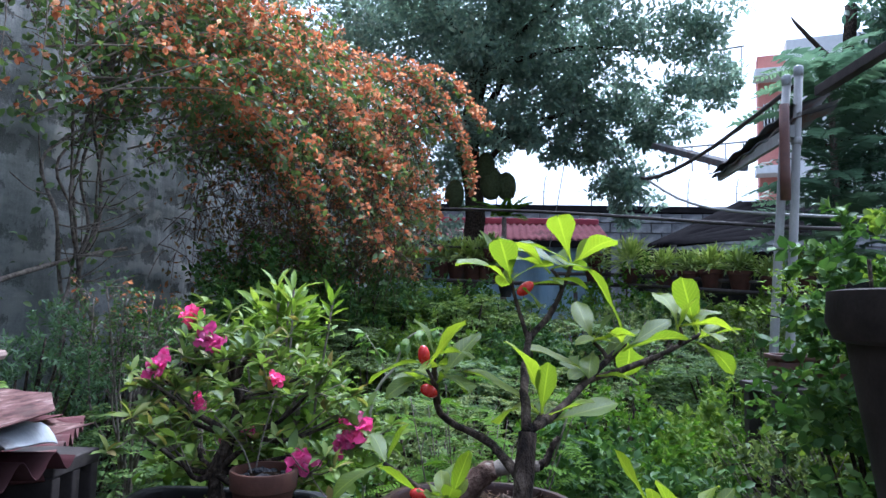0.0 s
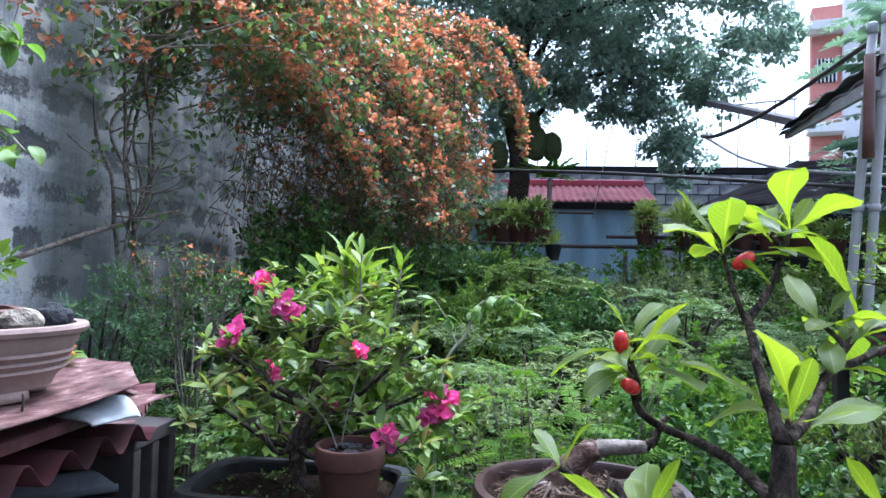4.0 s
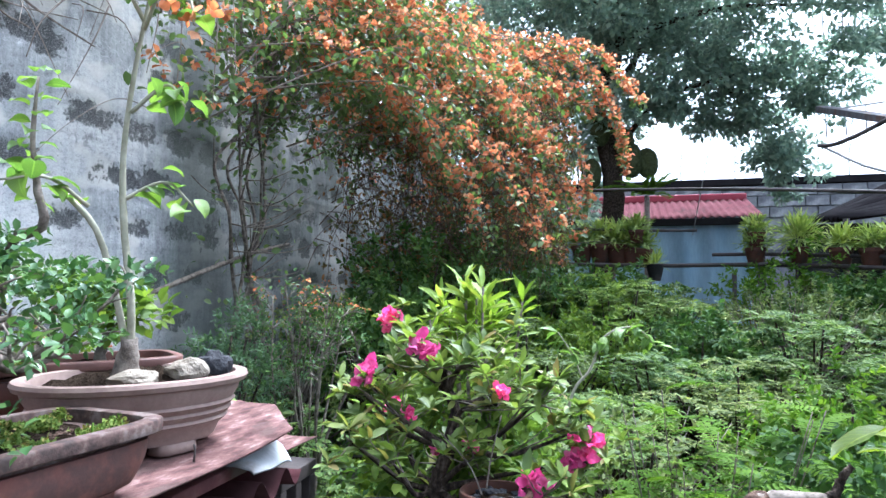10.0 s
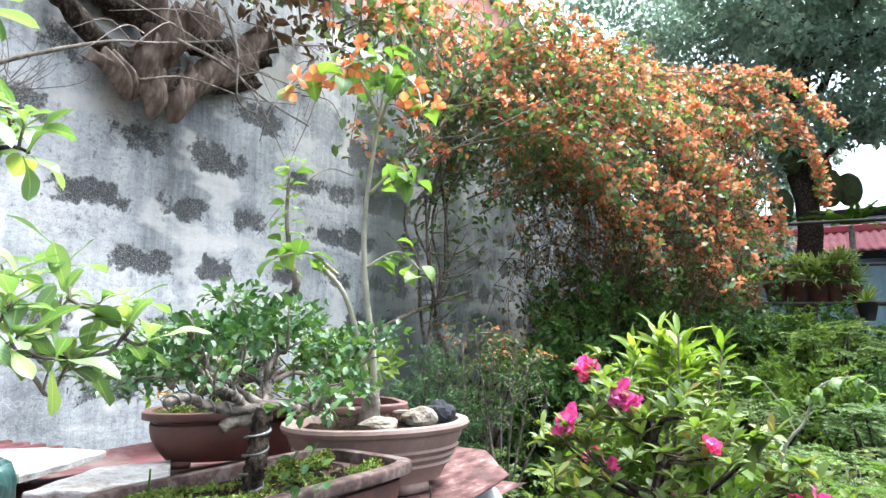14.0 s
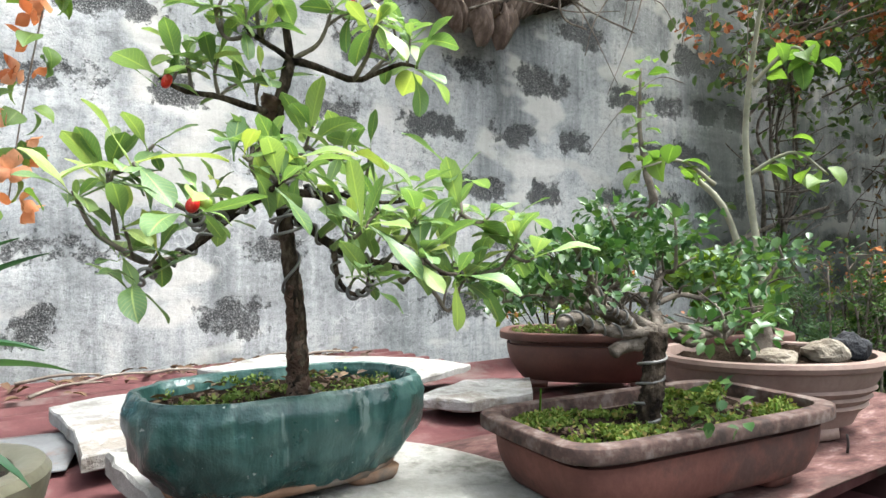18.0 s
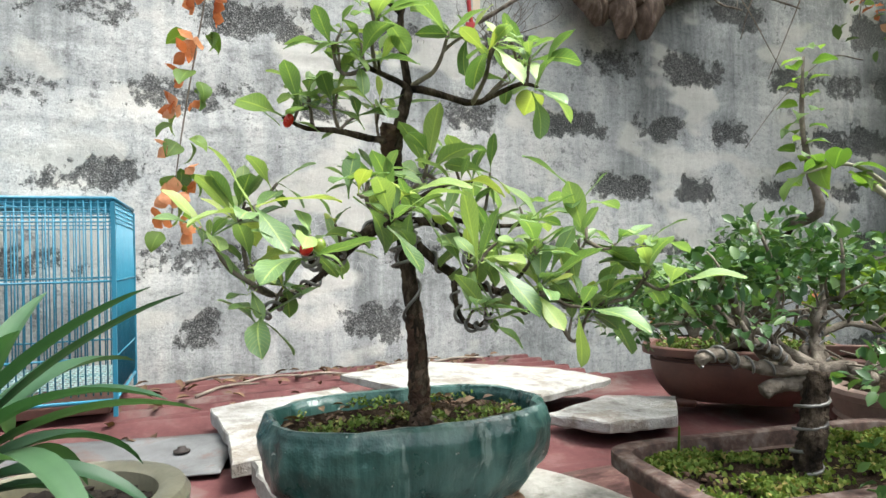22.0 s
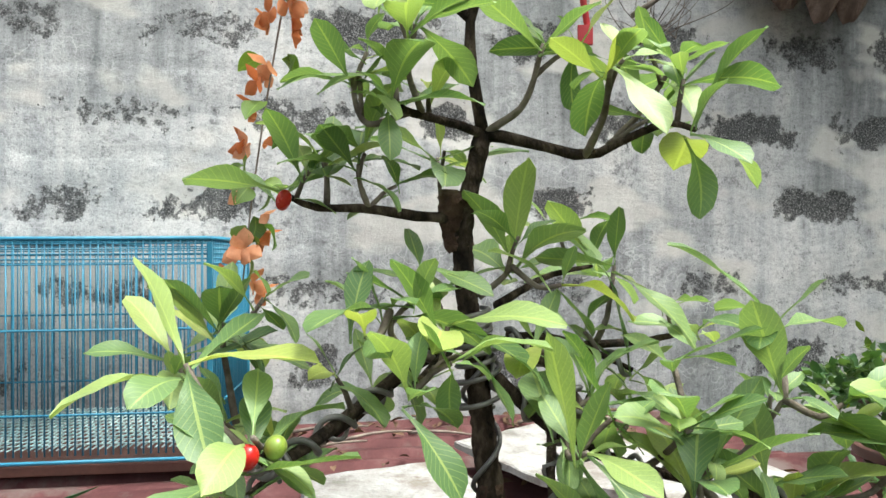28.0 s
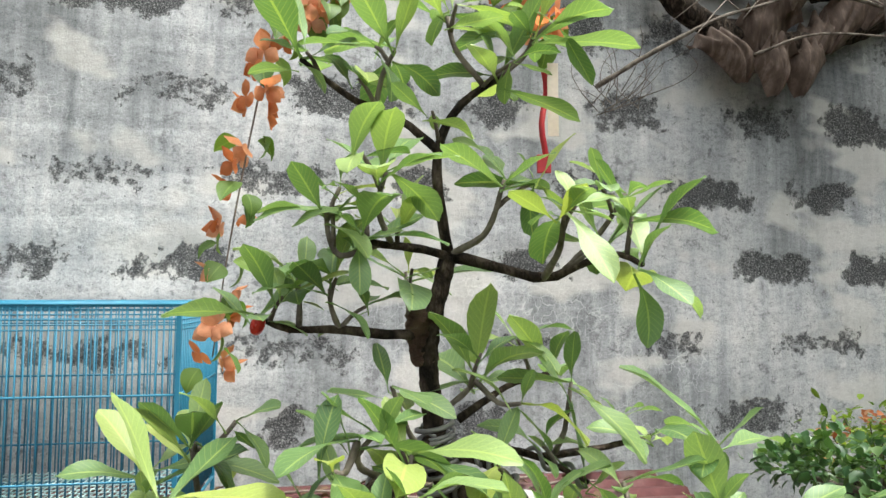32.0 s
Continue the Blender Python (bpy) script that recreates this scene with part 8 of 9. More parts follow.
                for _ in range(6):
                    P.append(q + Vector((rr.gauss(0, 0.012), rr.gauss(0, 0.012), rr.gauss(0, 0.012))))
                    D.append((rr.gauss(0, 1), rr.gauss(0, 1), rr.uniform(0, 1.0)))
                if i > 17 and rr.random() < 0.4:
                    F += [q + Vector((rr.gauss(0, 0.006), rr.gauss(0, 0.006), 0.008)) for _ in range(4)]
    part("foliage", leaf_cloud("foliage", np.array([tuple(p) for p in P]), np.array(D), 0.017, small, 0.5, 0.4), L_DARK, dry, "tiny dark leaves")
    part("tips", leaf_cloud("tips", np.array([tuple(p) for p in F]), small.normal(0, 1, (len(F), 3)), 0.015, small, 0.8, 0.5), L_BRACT, dry, "orange flower tips")
    # hedge close by on the right
    for k, (x, y, z, h, rad, s) in enumerate(((0.89, 1.42, 0, 1.58, 0.26, 61), (1.17, 1.62, 0, 1.72, 0.32, 62), (1.42, 1.72, 0, 1.85, 0.40, 63), (1.45, 2.15, 0, 1.30, 0.36, 64))):
        shrub("hedge_shrub", "tall potted shrub with round fresh green leaves", M_TERRA, pose(x, y, z), h, rad, 0.028, 8500, (L_DARK, L_MID, L_DARK, L_MID)[k], s, 34, 0.75, 0.72, 0.45, False, 0.22)


wall_shrubs()


def rack():
    rk = thing("pot_rack", "pipe rack along the back of the garden for pots", "rack", pose(0.6, 6.3, 0))
    rails = ([(-1.9, 6.75, 1.60), (-0.73, 6.58, 1.63), (0.3, 6.42, 1.66), (1.24, 6.23, 1.71), (2.32, 5.42, 1.69), (3.0, 5.0, 1.69)], [(-1.9, 6.95, 1.60), (-0.73, 6.78, 1.63), (0.3, 6.6, 1.66), (1.24, 6.43, 1.71), (2.45, 5.6, 1.69), (3.1, 5.2, 1.69)], [(0.75, 6.4, 1.78), (1.3, 6.25, 1.80), (2.4, 5.45, 1.78)])
    for pts in rails:
        part("rail", Geo().add(*tube([local(rk, p) for p in pts], 0.017, 0.017, 30, 8)), M_DARKPIPE, rk)
    for x, y in ((-1.4, 6.8), (-0.3, 6.62), (0.95, 6.38), (1.75, 5.95), (2.4, 5.5)):
        part("post", Geo().add(*tube([(x - 0.6, y - 6.3, 0), (x - 0.6, y - 6.3, 1.62 - x * 0.058)], 0.022, 0.022, 3, 8)), M_DARKPIPE, rk)
    proto = thing("flower_pot", "terracotta pot with a tuft of narrow bright leaves on the rack", "flower pot", pose(-0.62, 6.68, 1.69), "pots on the rack")
    rows = [(0.055, 0.055, 0), (0.058, 0.058, 0.004), (0.078, 0.078, 0.105), (0.086, 0.086, 0.108), (0.088, 0.088, 0.135), (0.078, 0.078, 0.137), (0.072, 0.072, 0.115)]
    part("pot", loft(rows, 2, 24), M_TERRA, proto)
    part("soil", soil_bed(0.073, 0.073, 0.12, 2, 2), M_SOIL, proto)
    rng = np.random.default_rng(14)
    n = 230
    a = rng.uniform(0, 6.28, n)
    e = rng.uniform(-0.3, 1.45, n)
    d = np.stack([np.cos(a) * np.cos(e), np.sin(a) * np.cos(e), np.sin(e)], 1)
    pos = np.array([0, 0, 0.12]) + d * rng.uniform(0.0, 0.12, (n, 1)) + np.array([0, 0, 0.04])
    part("tuft", leaf_cloud("tuft", pos, d, 0.085, rng, 0.20, 0.45, 0.3, 0.4), L_TUFT, proto)
    r = random.Random(7)
    where = [tuple(LEVEL @ Vector(q)) for q in [(-0.40, 6.66, 1.65), (-0.22, 6.64, 1.655), (-0.06, 6.60, 1.66), (0.06, 6.58, 1.66), (0.16, 6.56, 1.655), (0.10, 6.5, 1.86), (1.10, 6.33, 1.71), (1.10, 6.33, 1.86), (1.68, 6.02, 1.71), (1.86, 5.9, 1.71), (2.02, 5.78, 1.71), (2.2, 5.62, 1.71), (2.4, 5.5, 1.71), (2.62, 5.36, 1.71), (-0.85, 6.72, 1.64), (-1.1, 6.76, 1.63)]]
    for x, y, z in where:
        s = r.uniform(1.15, 1.55) if x < 0.2 and z < 1.75 else r.uniform(0.9, 1.25)
        c = copy_thing(proto, pose(x, y, z, 0, 0, r.uniform(0, 360)))
        c.scale = (s, s, s)
    big = thing("potted_grass", "bushy potted plant with arching pale leaves on the rack", "potted plant", pose(1.42, 6.16, 1.645), "pots on the rack")
    part("pot", loft(rows, 2, 24), M_TERRA, big)
    n = 420
    a, e = rng.uniform(0, 6.28, n), rng.uniform(-0.4, 1.4, n)
    d = np.stack([np.cos(a) * np.cos(e), np.sin(a) * np.cos(e), np.sin(e)], 1)
    part("tuft", leaf_cloud("tuft", np.array([0, 0, 0.2]) + d * rng.uniform(0.02, 0.16, (n, 1)), d, 0.125, rng, 0.12, 0.25, 0.3, 0.2), L_TUFT, big)
    hang = thing("hanging_pot", "dark hanging pot with a spiky tuft under the rack", "hanging pot", pose(0.28, 6.45, 1.50))
    part("pot", loft([(0.05, 0.05, 0), (0.08, 0.08, 0.13), (0.085, 0.085, 0.15), (0.075, 0.075, 0.15)], 2, 24), M_BLACK, hang)
    tw = part("hanger", Geo().add(*tube([(0.075, 0, 0.14), (0.0, 0, 0.17), (-0.075, 0, 0.14)], 0.003, 0.003, 8, 5)), M_WIRE, hang)
    n = 70
    a, e = rng.uniform(0, 6.28, n), rng.uniform(0.0, 1.4, n)
    d = np.stack([np.cos(a) * np.cos(e), np.sin(a) * np.cos(e), np.sin(e)], 1)
    part("tuft", leaf_cloud("tuft", np.array([0, 0, 0.14]) + d * 0.03, d, 0.13, rng, 0.12, 0.15, 0.3, 0.2), L_TUFT, hang)


rack()


def tree(name, label, base, trunk, limbs, clusters, n, leaf, mat, seed, width=0.5, r0=0.16, shell=0.15, spread=0.75):
    root = thing(name, label, "tree", pose(*base))
    r = random.Random(seed)
    rng = np.random.default_rng(seed)
    tp = [local(root, p) for p in trunk]
    part("trunk", Geo().add(*tube(tp, r0, r0 * 0.5, 16, 12, 0.12, r)), M_BARK, root)
    for k, (s, e) in enumerate(limbs):
        s, e = local(root, s), local(root, e)
        mid = (s + e) / 2 + Vector((r.uniform(-.2, .2), r.uniform(-.2, .2), r.uniform(0, .2)))
        part("limb", Geo().add(*tube([s, mid, e], r0 * 0.30, r0 * 0.06, 12, 8, 0.12, r)), M_BARK, root)
    P, D = [], []
    vol = sum(c[1] ** 2 for c in clusters)
    for c, q in clusters:
        m = int(n * q * q / vol)
        sub = max(3, int(m / 70))
        cen, _ = ball_points(rng, sub, local(root, c), (q, q, q * 0.8), 0.1)
        for z in cen:
            p, d = ball_points(rng, m // sub, z, (q * 0.30, q * 0.30, q * 0.22), shell)
            P.append(p)
            D.append(d + np.array([0, 0, -0.1]))
    part("crown", leaf_cloud("crown", np.concatenate(P), np.concatenate(D), leaf, rng, width, spread, 0.25, 0.6), mat, root)
    return root


def trees():
    east = [((1.75, 8.0, 3.05), 0.45), ((1.4, 8.0, 3.5), 0.5), ((2.0, 7.8, 3.95), 0.55), ((2.35, 7.6, 4.35), 0.5), ((1.3, 7.8, 4.15), 0.7), ((0.6, 7.8, 3.95), 0.6), ((0.5, 7.7, 4.7), 0.8), ((1.5, 7.6, 4.9), 0.75), ((2.35, 7.5, 5.0), 0.55), ((2.3, 7.5, 5.6), 0.6), ((1.2, 7.3, 5.7), 0.8), ((0.2, 7.4, 5.6), 0.9), ((-0.8, 7.6, 5.0), 0.9), ((-1.6, 7.9, 4.6), 0.8)]
    west = [((-0.9, 8.2, 4.0), 0.8), ((-1.7, 8.4, 3.7), 0.8), ((-1.1, 7.2, 6.0), 0.9), ((-2.2, 7.8, 5.4), 0.9), ((1.0, 7.2, 6.6), 0.9), ((2.0, 7.3, 6.3), 0.6), ((-0.9, 8.6, 3.2), 0.6), ((0.4, 8.6, 4.6), 0.6), ((-2.6, 8.6, 4.6), 0.8), ((-1.6, 8.2, 2.9), 0.8), ((-0.8, 8.5, 2.55), 0.6), ((-1.3, 7.6, 2.3), 0.7), ((-2.4, 8.0, 3.4), 0.8),
            ((-0.3, 8.9, 3.3), 0.55), ((0.1, 8.9, 3.9), 0.6), ((-0.6, 9.0, 4.3), 0.7), ((0.35, 8.8, 5.2), 0.7), ((-0.2, 8.7, 6.2), 0.8), ((-1.4, 8.8, 5.6), 0.9), ((-0.5, 8.8, 5.2), 0.8), ((0.9, 8.4, 4.4), 0.6), ((1.0, 8.3, 5.3), 0.7), ((2.75, 7.9, 4.4), 0.35), ((0.0, 7.5, 3.75), 0.45), ((-0.25, 7.4, 4.35), 0.5), ((0.15, 7.3, 5.0), 0.55), ((0.35, 7.6, 3.5), 0.35), ((-0.35, 7.6, 3.3), 0.4),
            ((1.62, 8.0, 3.0), 0.42), ((1.15, 8.0, 3.3), 0.42), ((0.75, 8.0, 3.55), 0.42), ((1.70, 8.0, 2.72), 0.30), ((1.95, 8.0, 3.75), 0.5), ((2.55, 7.9, 4.15), 0.42), ((1.3, 8.0, 3.9), 0.5)]
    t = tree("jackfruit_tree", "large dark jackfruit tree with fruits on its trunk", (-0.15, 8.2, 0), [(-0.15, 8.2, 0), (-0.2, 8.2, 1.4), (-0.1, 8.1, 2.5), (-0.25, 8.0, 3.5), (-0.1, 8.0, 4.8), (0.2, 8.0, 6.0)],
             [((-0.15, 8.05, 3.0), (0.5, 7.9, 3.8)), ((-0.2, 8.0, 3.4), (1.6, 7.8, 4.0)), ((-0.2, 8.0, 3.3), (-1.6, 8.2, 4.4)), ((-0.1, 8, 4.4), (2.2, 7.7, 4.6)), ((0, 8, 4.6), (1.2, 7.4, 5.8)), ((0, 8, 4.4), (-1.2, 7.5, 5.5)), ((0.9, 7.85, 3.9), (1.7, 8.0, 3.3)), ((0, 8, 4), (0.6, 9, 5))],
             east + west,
             104000, 0.070, L_HAZETREE, 5)
    for k, (p, s) in enumerate((((0.06, 7.92, 2.92), 0.14), ((0.25, 7.95, 2.90), 0.12), ((-0.02, 7.86, 3.12), 0.11), ((-0.38, 7.9, 2.75), 0.12), ((-0.30, 7.85, 3.25), 0.12))):
        bm = bmesh.new()
        bmesh.ops.create_icosphere(bm, subdivisions=4, radius=1)
        for v in bm.verts:
            v.co = Vector((v.co.x * s, v.co.y * s, v.co.z * s * 1.5)) * (1 + 0.06 * noise.noise(v.co * 14) + 0.08 * noise.noise(v.co * 2 + Vector((k, 0, 0))))
        part("jackfruit", bm, M_JACK, t, "hanging rough green jackfruit", m=Matrix.Translation(local(t, p)))
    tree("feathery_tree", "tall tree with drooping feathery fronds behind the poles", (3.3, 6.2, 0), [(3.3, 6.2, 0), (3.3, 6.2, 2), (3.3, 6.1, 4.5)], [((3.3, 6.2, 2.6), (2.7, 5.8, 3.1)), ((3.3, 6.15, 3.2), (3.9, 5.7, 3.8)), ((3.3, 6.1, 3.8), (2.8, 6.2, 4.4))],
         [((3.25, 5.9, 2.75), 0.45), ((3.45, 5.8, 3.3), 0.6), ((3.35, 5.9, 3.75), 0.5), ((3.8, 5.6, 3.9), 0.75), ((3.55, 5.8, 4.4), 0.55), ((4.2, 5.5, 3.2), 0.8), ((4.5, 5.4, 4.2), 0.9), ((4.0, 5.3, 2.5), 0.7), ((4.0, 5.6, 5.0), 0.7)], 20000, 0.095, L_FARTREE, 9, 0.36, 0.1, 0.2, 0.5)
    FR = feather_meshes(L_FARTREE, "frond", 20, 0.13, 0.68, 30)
    ft = thing("feathery_sapling", "sapling with long feathery fronds beside the poles", "tree", pose(2.85, 5.35, 0))
    part("trunk", Geo().add(*tube([(0, 0, 0), (0.05, 0.02, 1.6), (0.0, 0, 3.4)], 0.05, 0.02, 12, 8, 0.1)), M_BARK2, ft)
    r = random.Random(3)
    for k in range(72):
        a, z = k * 2.4, 1.75 + 1.75 * k / 72
        part("frond", r.choice(FR), None, ft, m=place(0.02, 0, z, (math.cos(a), math.sin(a), r.uniform(0.05, 0.5)), r.uniform(-.3, .3)) @ Matrix.Scale(r.uniform(0.7, 1.1), 4))
    pm = thing("palm_sapling", "young palm with arching fronds beside the jackfruit trunk", "palm", pose(0.3, 7.6, 0))
    part("trunk", Geo().add(*tube([(0, 0, 0), (0.0, 0, 1.3), (0, 0, 2.45)], 0.05, 0.03, 6, 8, 0.1)), M_BARK2, pm)
    PF = feather_meshes(L_FERN, "frond", 34, 0.22, 1.2, 60)
    for k in range(9):
        a = k * 2.4
        part("frond", r.choice(PF), None, pm, m=place(0, 0, 2.45, (math.cos(a), math.sin(a), r.uniform(0.2, 1.2)), 0) @ Matrix.Scale(r.uniform(0.28, 0.42), 4))


trees()


# ---- bougainvillea over the wall ----
def bougainvillea():
    root = thing("bougainvillea", "huge orange bougainvillea spilling over the garden wall", "climber", pose(-1.95, 3.0, 0))
    r = random.Random(17)
    rng = np.random.default_rng(17)
    for k in range(7):
        y0 = 2.90 + 0.04 * k + r.uniform(-.04, .04)
        pts = [(-1.93 + r.uniform(-.03, .06), y0 + r.uniform(-.05, .05), 0.0), (-1.94, y0, 0.75), (-1.92 + r.uniform(-.03, .05), y0 + r.uniform(-.07, .07), 1.15), (-1.93, y0 - 0.02 + r.uniform(-.06, .06), 1.4), (-1.90 + r.uniform(-.05, .05), y0 - 0.06 + r.uniform(-.1, .1), 1.65), (-1.92, y0 - 0.1 + r.uniform(-.15, .12), 1.9), (-1.85 + r.uniform(-.05, .1), y0 - 0.1 + r.uniform(-.3, .3), 2.2), (-1.8, y0 + r.uniform(-.4, .5), 2.55)]
        pts = [Vector(q) + Vector((r.uniform(-.03, .03), r.uniform(-.05, .05), 0)) for q in pts]
        limb("main_stem", pts, r.uniform(0.007, 0.016), 0.005, M_BARK2, root, 44, 7, 0.38, k, "thick grey climbing stem" if k == 0 else "")
        c = curve_points(pts, 30)
        for i in range(12, 30, 2):
            d = Vector((r.uniform(0.02, 0.22), r.gauss(0, 0.18), r.uniform(0.02, 0.22)))
            limb("side_twig", [c[i], c[i] + d * 0.5 + Vector((0, 0, -0.02)), c[i] + d], 0.004, 0.0016, M_BARK2, root, 7, 5, 0.15, 40 + i)
    limb("main_stem", [(-1.95, 2.30, 1.28), (-1.9, 2.50, 1.36), (-1.92, 2.75, 1.42), (-1.9, 3.05, 1.50), (-1.85, 3.3, 1.56)], 0.012, 0.009, M_BARK2, root, 20, 7, 0.2, 90)
    stems = []
    for k in range(100):
        y0 = 2.4 + 1.9 * r.random()
        s = Vector((-1.85, y0, r.uniform(2.0, 2.75)))
        reach = r.random()
        end = Vector((-1.75 + 1.45 * reach ** 1.2, y0 + r.uniform(0.1, 0.9) + 0.9 * reach, r.uniform(2.15 if y0 < 3.2 and reach < 0.5 else 1.62, 2.85) - 0.1 * reach))
        top = (s + end) / 2 + Vector((0, 0, r.uniform(0.2, 0.85)))
        stems.append((s, top, end, 1.0))
    for k in range(46):
        y0 = 1.75 + 1.3 * r.random()
        s = Vector((-1.95, y0, r.uniform(2.4, 2.9)))
        end = s + Vector((r.uniform(0.1, 0.6), r.uniform(-0.5, 0.5), r.uniform(-0.55, 0.1)))
        stems.append((s, (s + end) / 2 + Vector((0, 0, r.uniform(0.1, 0.4))), end, 0.5))
    # long arching sprays over the garden side
    arcs = [[(-1.09, 3.20), (-0.57, 3.08), (-0.24, 3.00), (-0.07, 2.81), (0.03, 2.62)], [(-0.79, 3.01), (-0.42, 2.89), (-0.24, 2.66), (-0.13, 2.41), (-0.09, 2.15)], [(-0.86, 2.82), (-0.56, 2.67), (-0.38, 2.37), (-0.31, 2.08), (-0.31, 1.94)],
            [(-0.86, 2.64), (-0.64, 2.49), (-0.49, 2.19), (-0.43, 1.97)], [(-1.16, 3.13), (-0.86, 2.86), (-0.71, 2.49), (-0.63, 2.12)], [(-1.05, 3.0), (-0.66, 2.93), (-0.42, 2.72), (-0.28, 2.5)], [(-1.0, 2.6), (-0.80, 2.4), (-0.68, 2.05), (-0.66, 1.85)], [(-0.9, 3.1), (-0.45, 3.0), (-0.2, 2.75), (-0.08, 2.4), (-0.05, 2.25)]]
    sprays = []
    for arc in arcs:
        for _ in range(2):
            dy, dx = r.uniform(-0.2, 0.2), r.uniform(-0.04, 0.04)
            pts = [LEVEL.inverted() @ Vector((x + dx, 4.3 + dy, z + r.uniform(-0.03, 0.03))) for x, z in arc]
            sprays.append([Vector((-1.75, 3.7 + dy, 2.65)), (Vector((-1.75, 3.7, 2.8)) + pts[0]) / 2 + Vector((0, 0, 0.12))] + pts)
    g = Geo()
    Pb, Db, Pl, Dl = [], [], [], []
    for s, top, end, w in stems:
        c = curve_points([s, s.lerp(top, 0.6) + Vector((0, 0, 0.06)), top, top.lerp(end, 0.55) + Vector((0.02, 0, 0.05)), end], 14)
        g.add(*tube(c, 0.0055, 0.0015, seg=4, plain=True))
        L = (end - s).length
        # bracts sit in clumps along the outer part of a shoot
        for _ in range(int(16 * L * w)):
            t = r.random() ** 0.6
            k = min(12, int(t * 13.0))
            hub = c[k].lerp(c[k + 1], r.random()) + Vector((r.gauss(0, 0.024), r.gauss(0, 0.024), r.gauss(0.0, 0.024)))
            for _ in range(r.choice((2, 3, 3, 4, 6))):
                p = hub + Vector((r.gauss(0, 0.013), r.gauss(0, 0.013), r.gauss(0, 0.011)))
                for _ in range(2):
                    Pb.append(p)
                    Db.append((r.gauss(0, 1), r.gauss(0, 1), r.gauss(0, 0.8)))
        for _ in range(int(88 * L)):
            t = r.random()
            p = c[int(t * 13.99)] + Vector((r.gauss(0, 0.035), r.gauss(0, 0.035), r.gauss(-0.015, 0.035)))
            Pl.append(p)
            Dl.append((r.gauss(0, 1), r.gauss(0, 1), r.gauss(-0.5, 0.6)))
    for pts in sprays:
        c = curve_points(pts, 40)
        g.add(*tube(c, 0.006, 0.0015, seg=5, plain=True))
        for i in range(6, 40):
            for _ in range(3):
                hub = c[i] + Vector((r.gauss(0, 0.012), r.gauss(0, 0.012), r.uniform(-0.015, 0.03)))
                Pl.append(hub + Vector((0, 0, -0.02)))
                Dl.append((r.gauss(0, 1), r.gauss(0, 1), r.gauss(-0.4, 0.5)))
                if r.random() < 0.62:
                    for _ in range(r.choice((3, 4, 6))):
                        Pb.append(hub + Vector((r.gauss(0, 0.012), r.gauss(0, 0.012), r.gauss(0.012, 0.010))))
                        Db.append((r.gauss(0, 1), r.gauss(0, 1), r.gauss(0.3, 0.8)))
    for k in range(240):
        p = Vector((r.uniform(-1.97, -1.70), r.gauss(2.95, 0.22), r.uniform(1.25, 2.5)))
        Pl.append(p)
        Dl.append((r.gauss(0.3, 1), r.gauss(0, 1), r.gauss(-0.4, 0.6)))
    part("stem_tangle", g, M_TWIG, root).matrix_basis = root.matrix_basis.inverted() @ LEVEL
    inv = root.matrix_basis.inverted() @ LEVEL
    part("bract_mass", leaf_cloud("bract_mass", np.array([tuple(p) for p in Pb]), np.array(Db), 0.0265, rng, 0.85, 0.5, 0.4, 0.9), L_BRACT, root, "papery orange bracts").matrix_basis = inv
    part("foliage", leaf_cloud("foliage", np.array([tuple(p) for p in Pl]), np.array(Dl), 0.040, rng, 0.58, 0.4, 0.3, 0.6), L_BOUG, root, "dusty green leaves").matrix_basis = inv
    # twiggy underside; its leaves carry the shade in their darker colour
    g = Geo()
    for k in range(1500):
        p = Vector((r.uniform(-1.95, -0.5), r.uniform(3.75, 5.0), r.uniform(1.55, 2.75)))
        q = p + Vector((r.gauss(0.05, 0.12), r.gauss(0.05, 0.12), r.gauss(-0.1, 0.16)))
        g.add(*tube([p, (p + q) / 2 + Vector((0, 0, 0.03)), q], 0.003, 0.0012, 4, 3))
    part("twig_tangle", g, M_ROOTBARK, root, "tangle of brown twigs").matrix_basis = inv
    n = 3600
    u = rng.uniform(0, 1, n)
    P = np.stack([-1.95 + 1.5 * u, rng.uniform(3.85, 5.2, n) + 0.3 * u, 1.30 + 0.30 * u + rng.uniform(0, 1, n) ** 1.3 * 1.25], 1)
    part("inner_foliage", leaf_cloud("inner_foliage", P, rng.normal(0, 1, (n, 3)) + np.array([0, 0, -0.4]), 0.042, rng, 0.5, 0.4, 0.3, 0.8), L_SHADE, root, "brownish leaves under the bracts with shade put into their colour").matrix_basis = inv


bougainvillea()

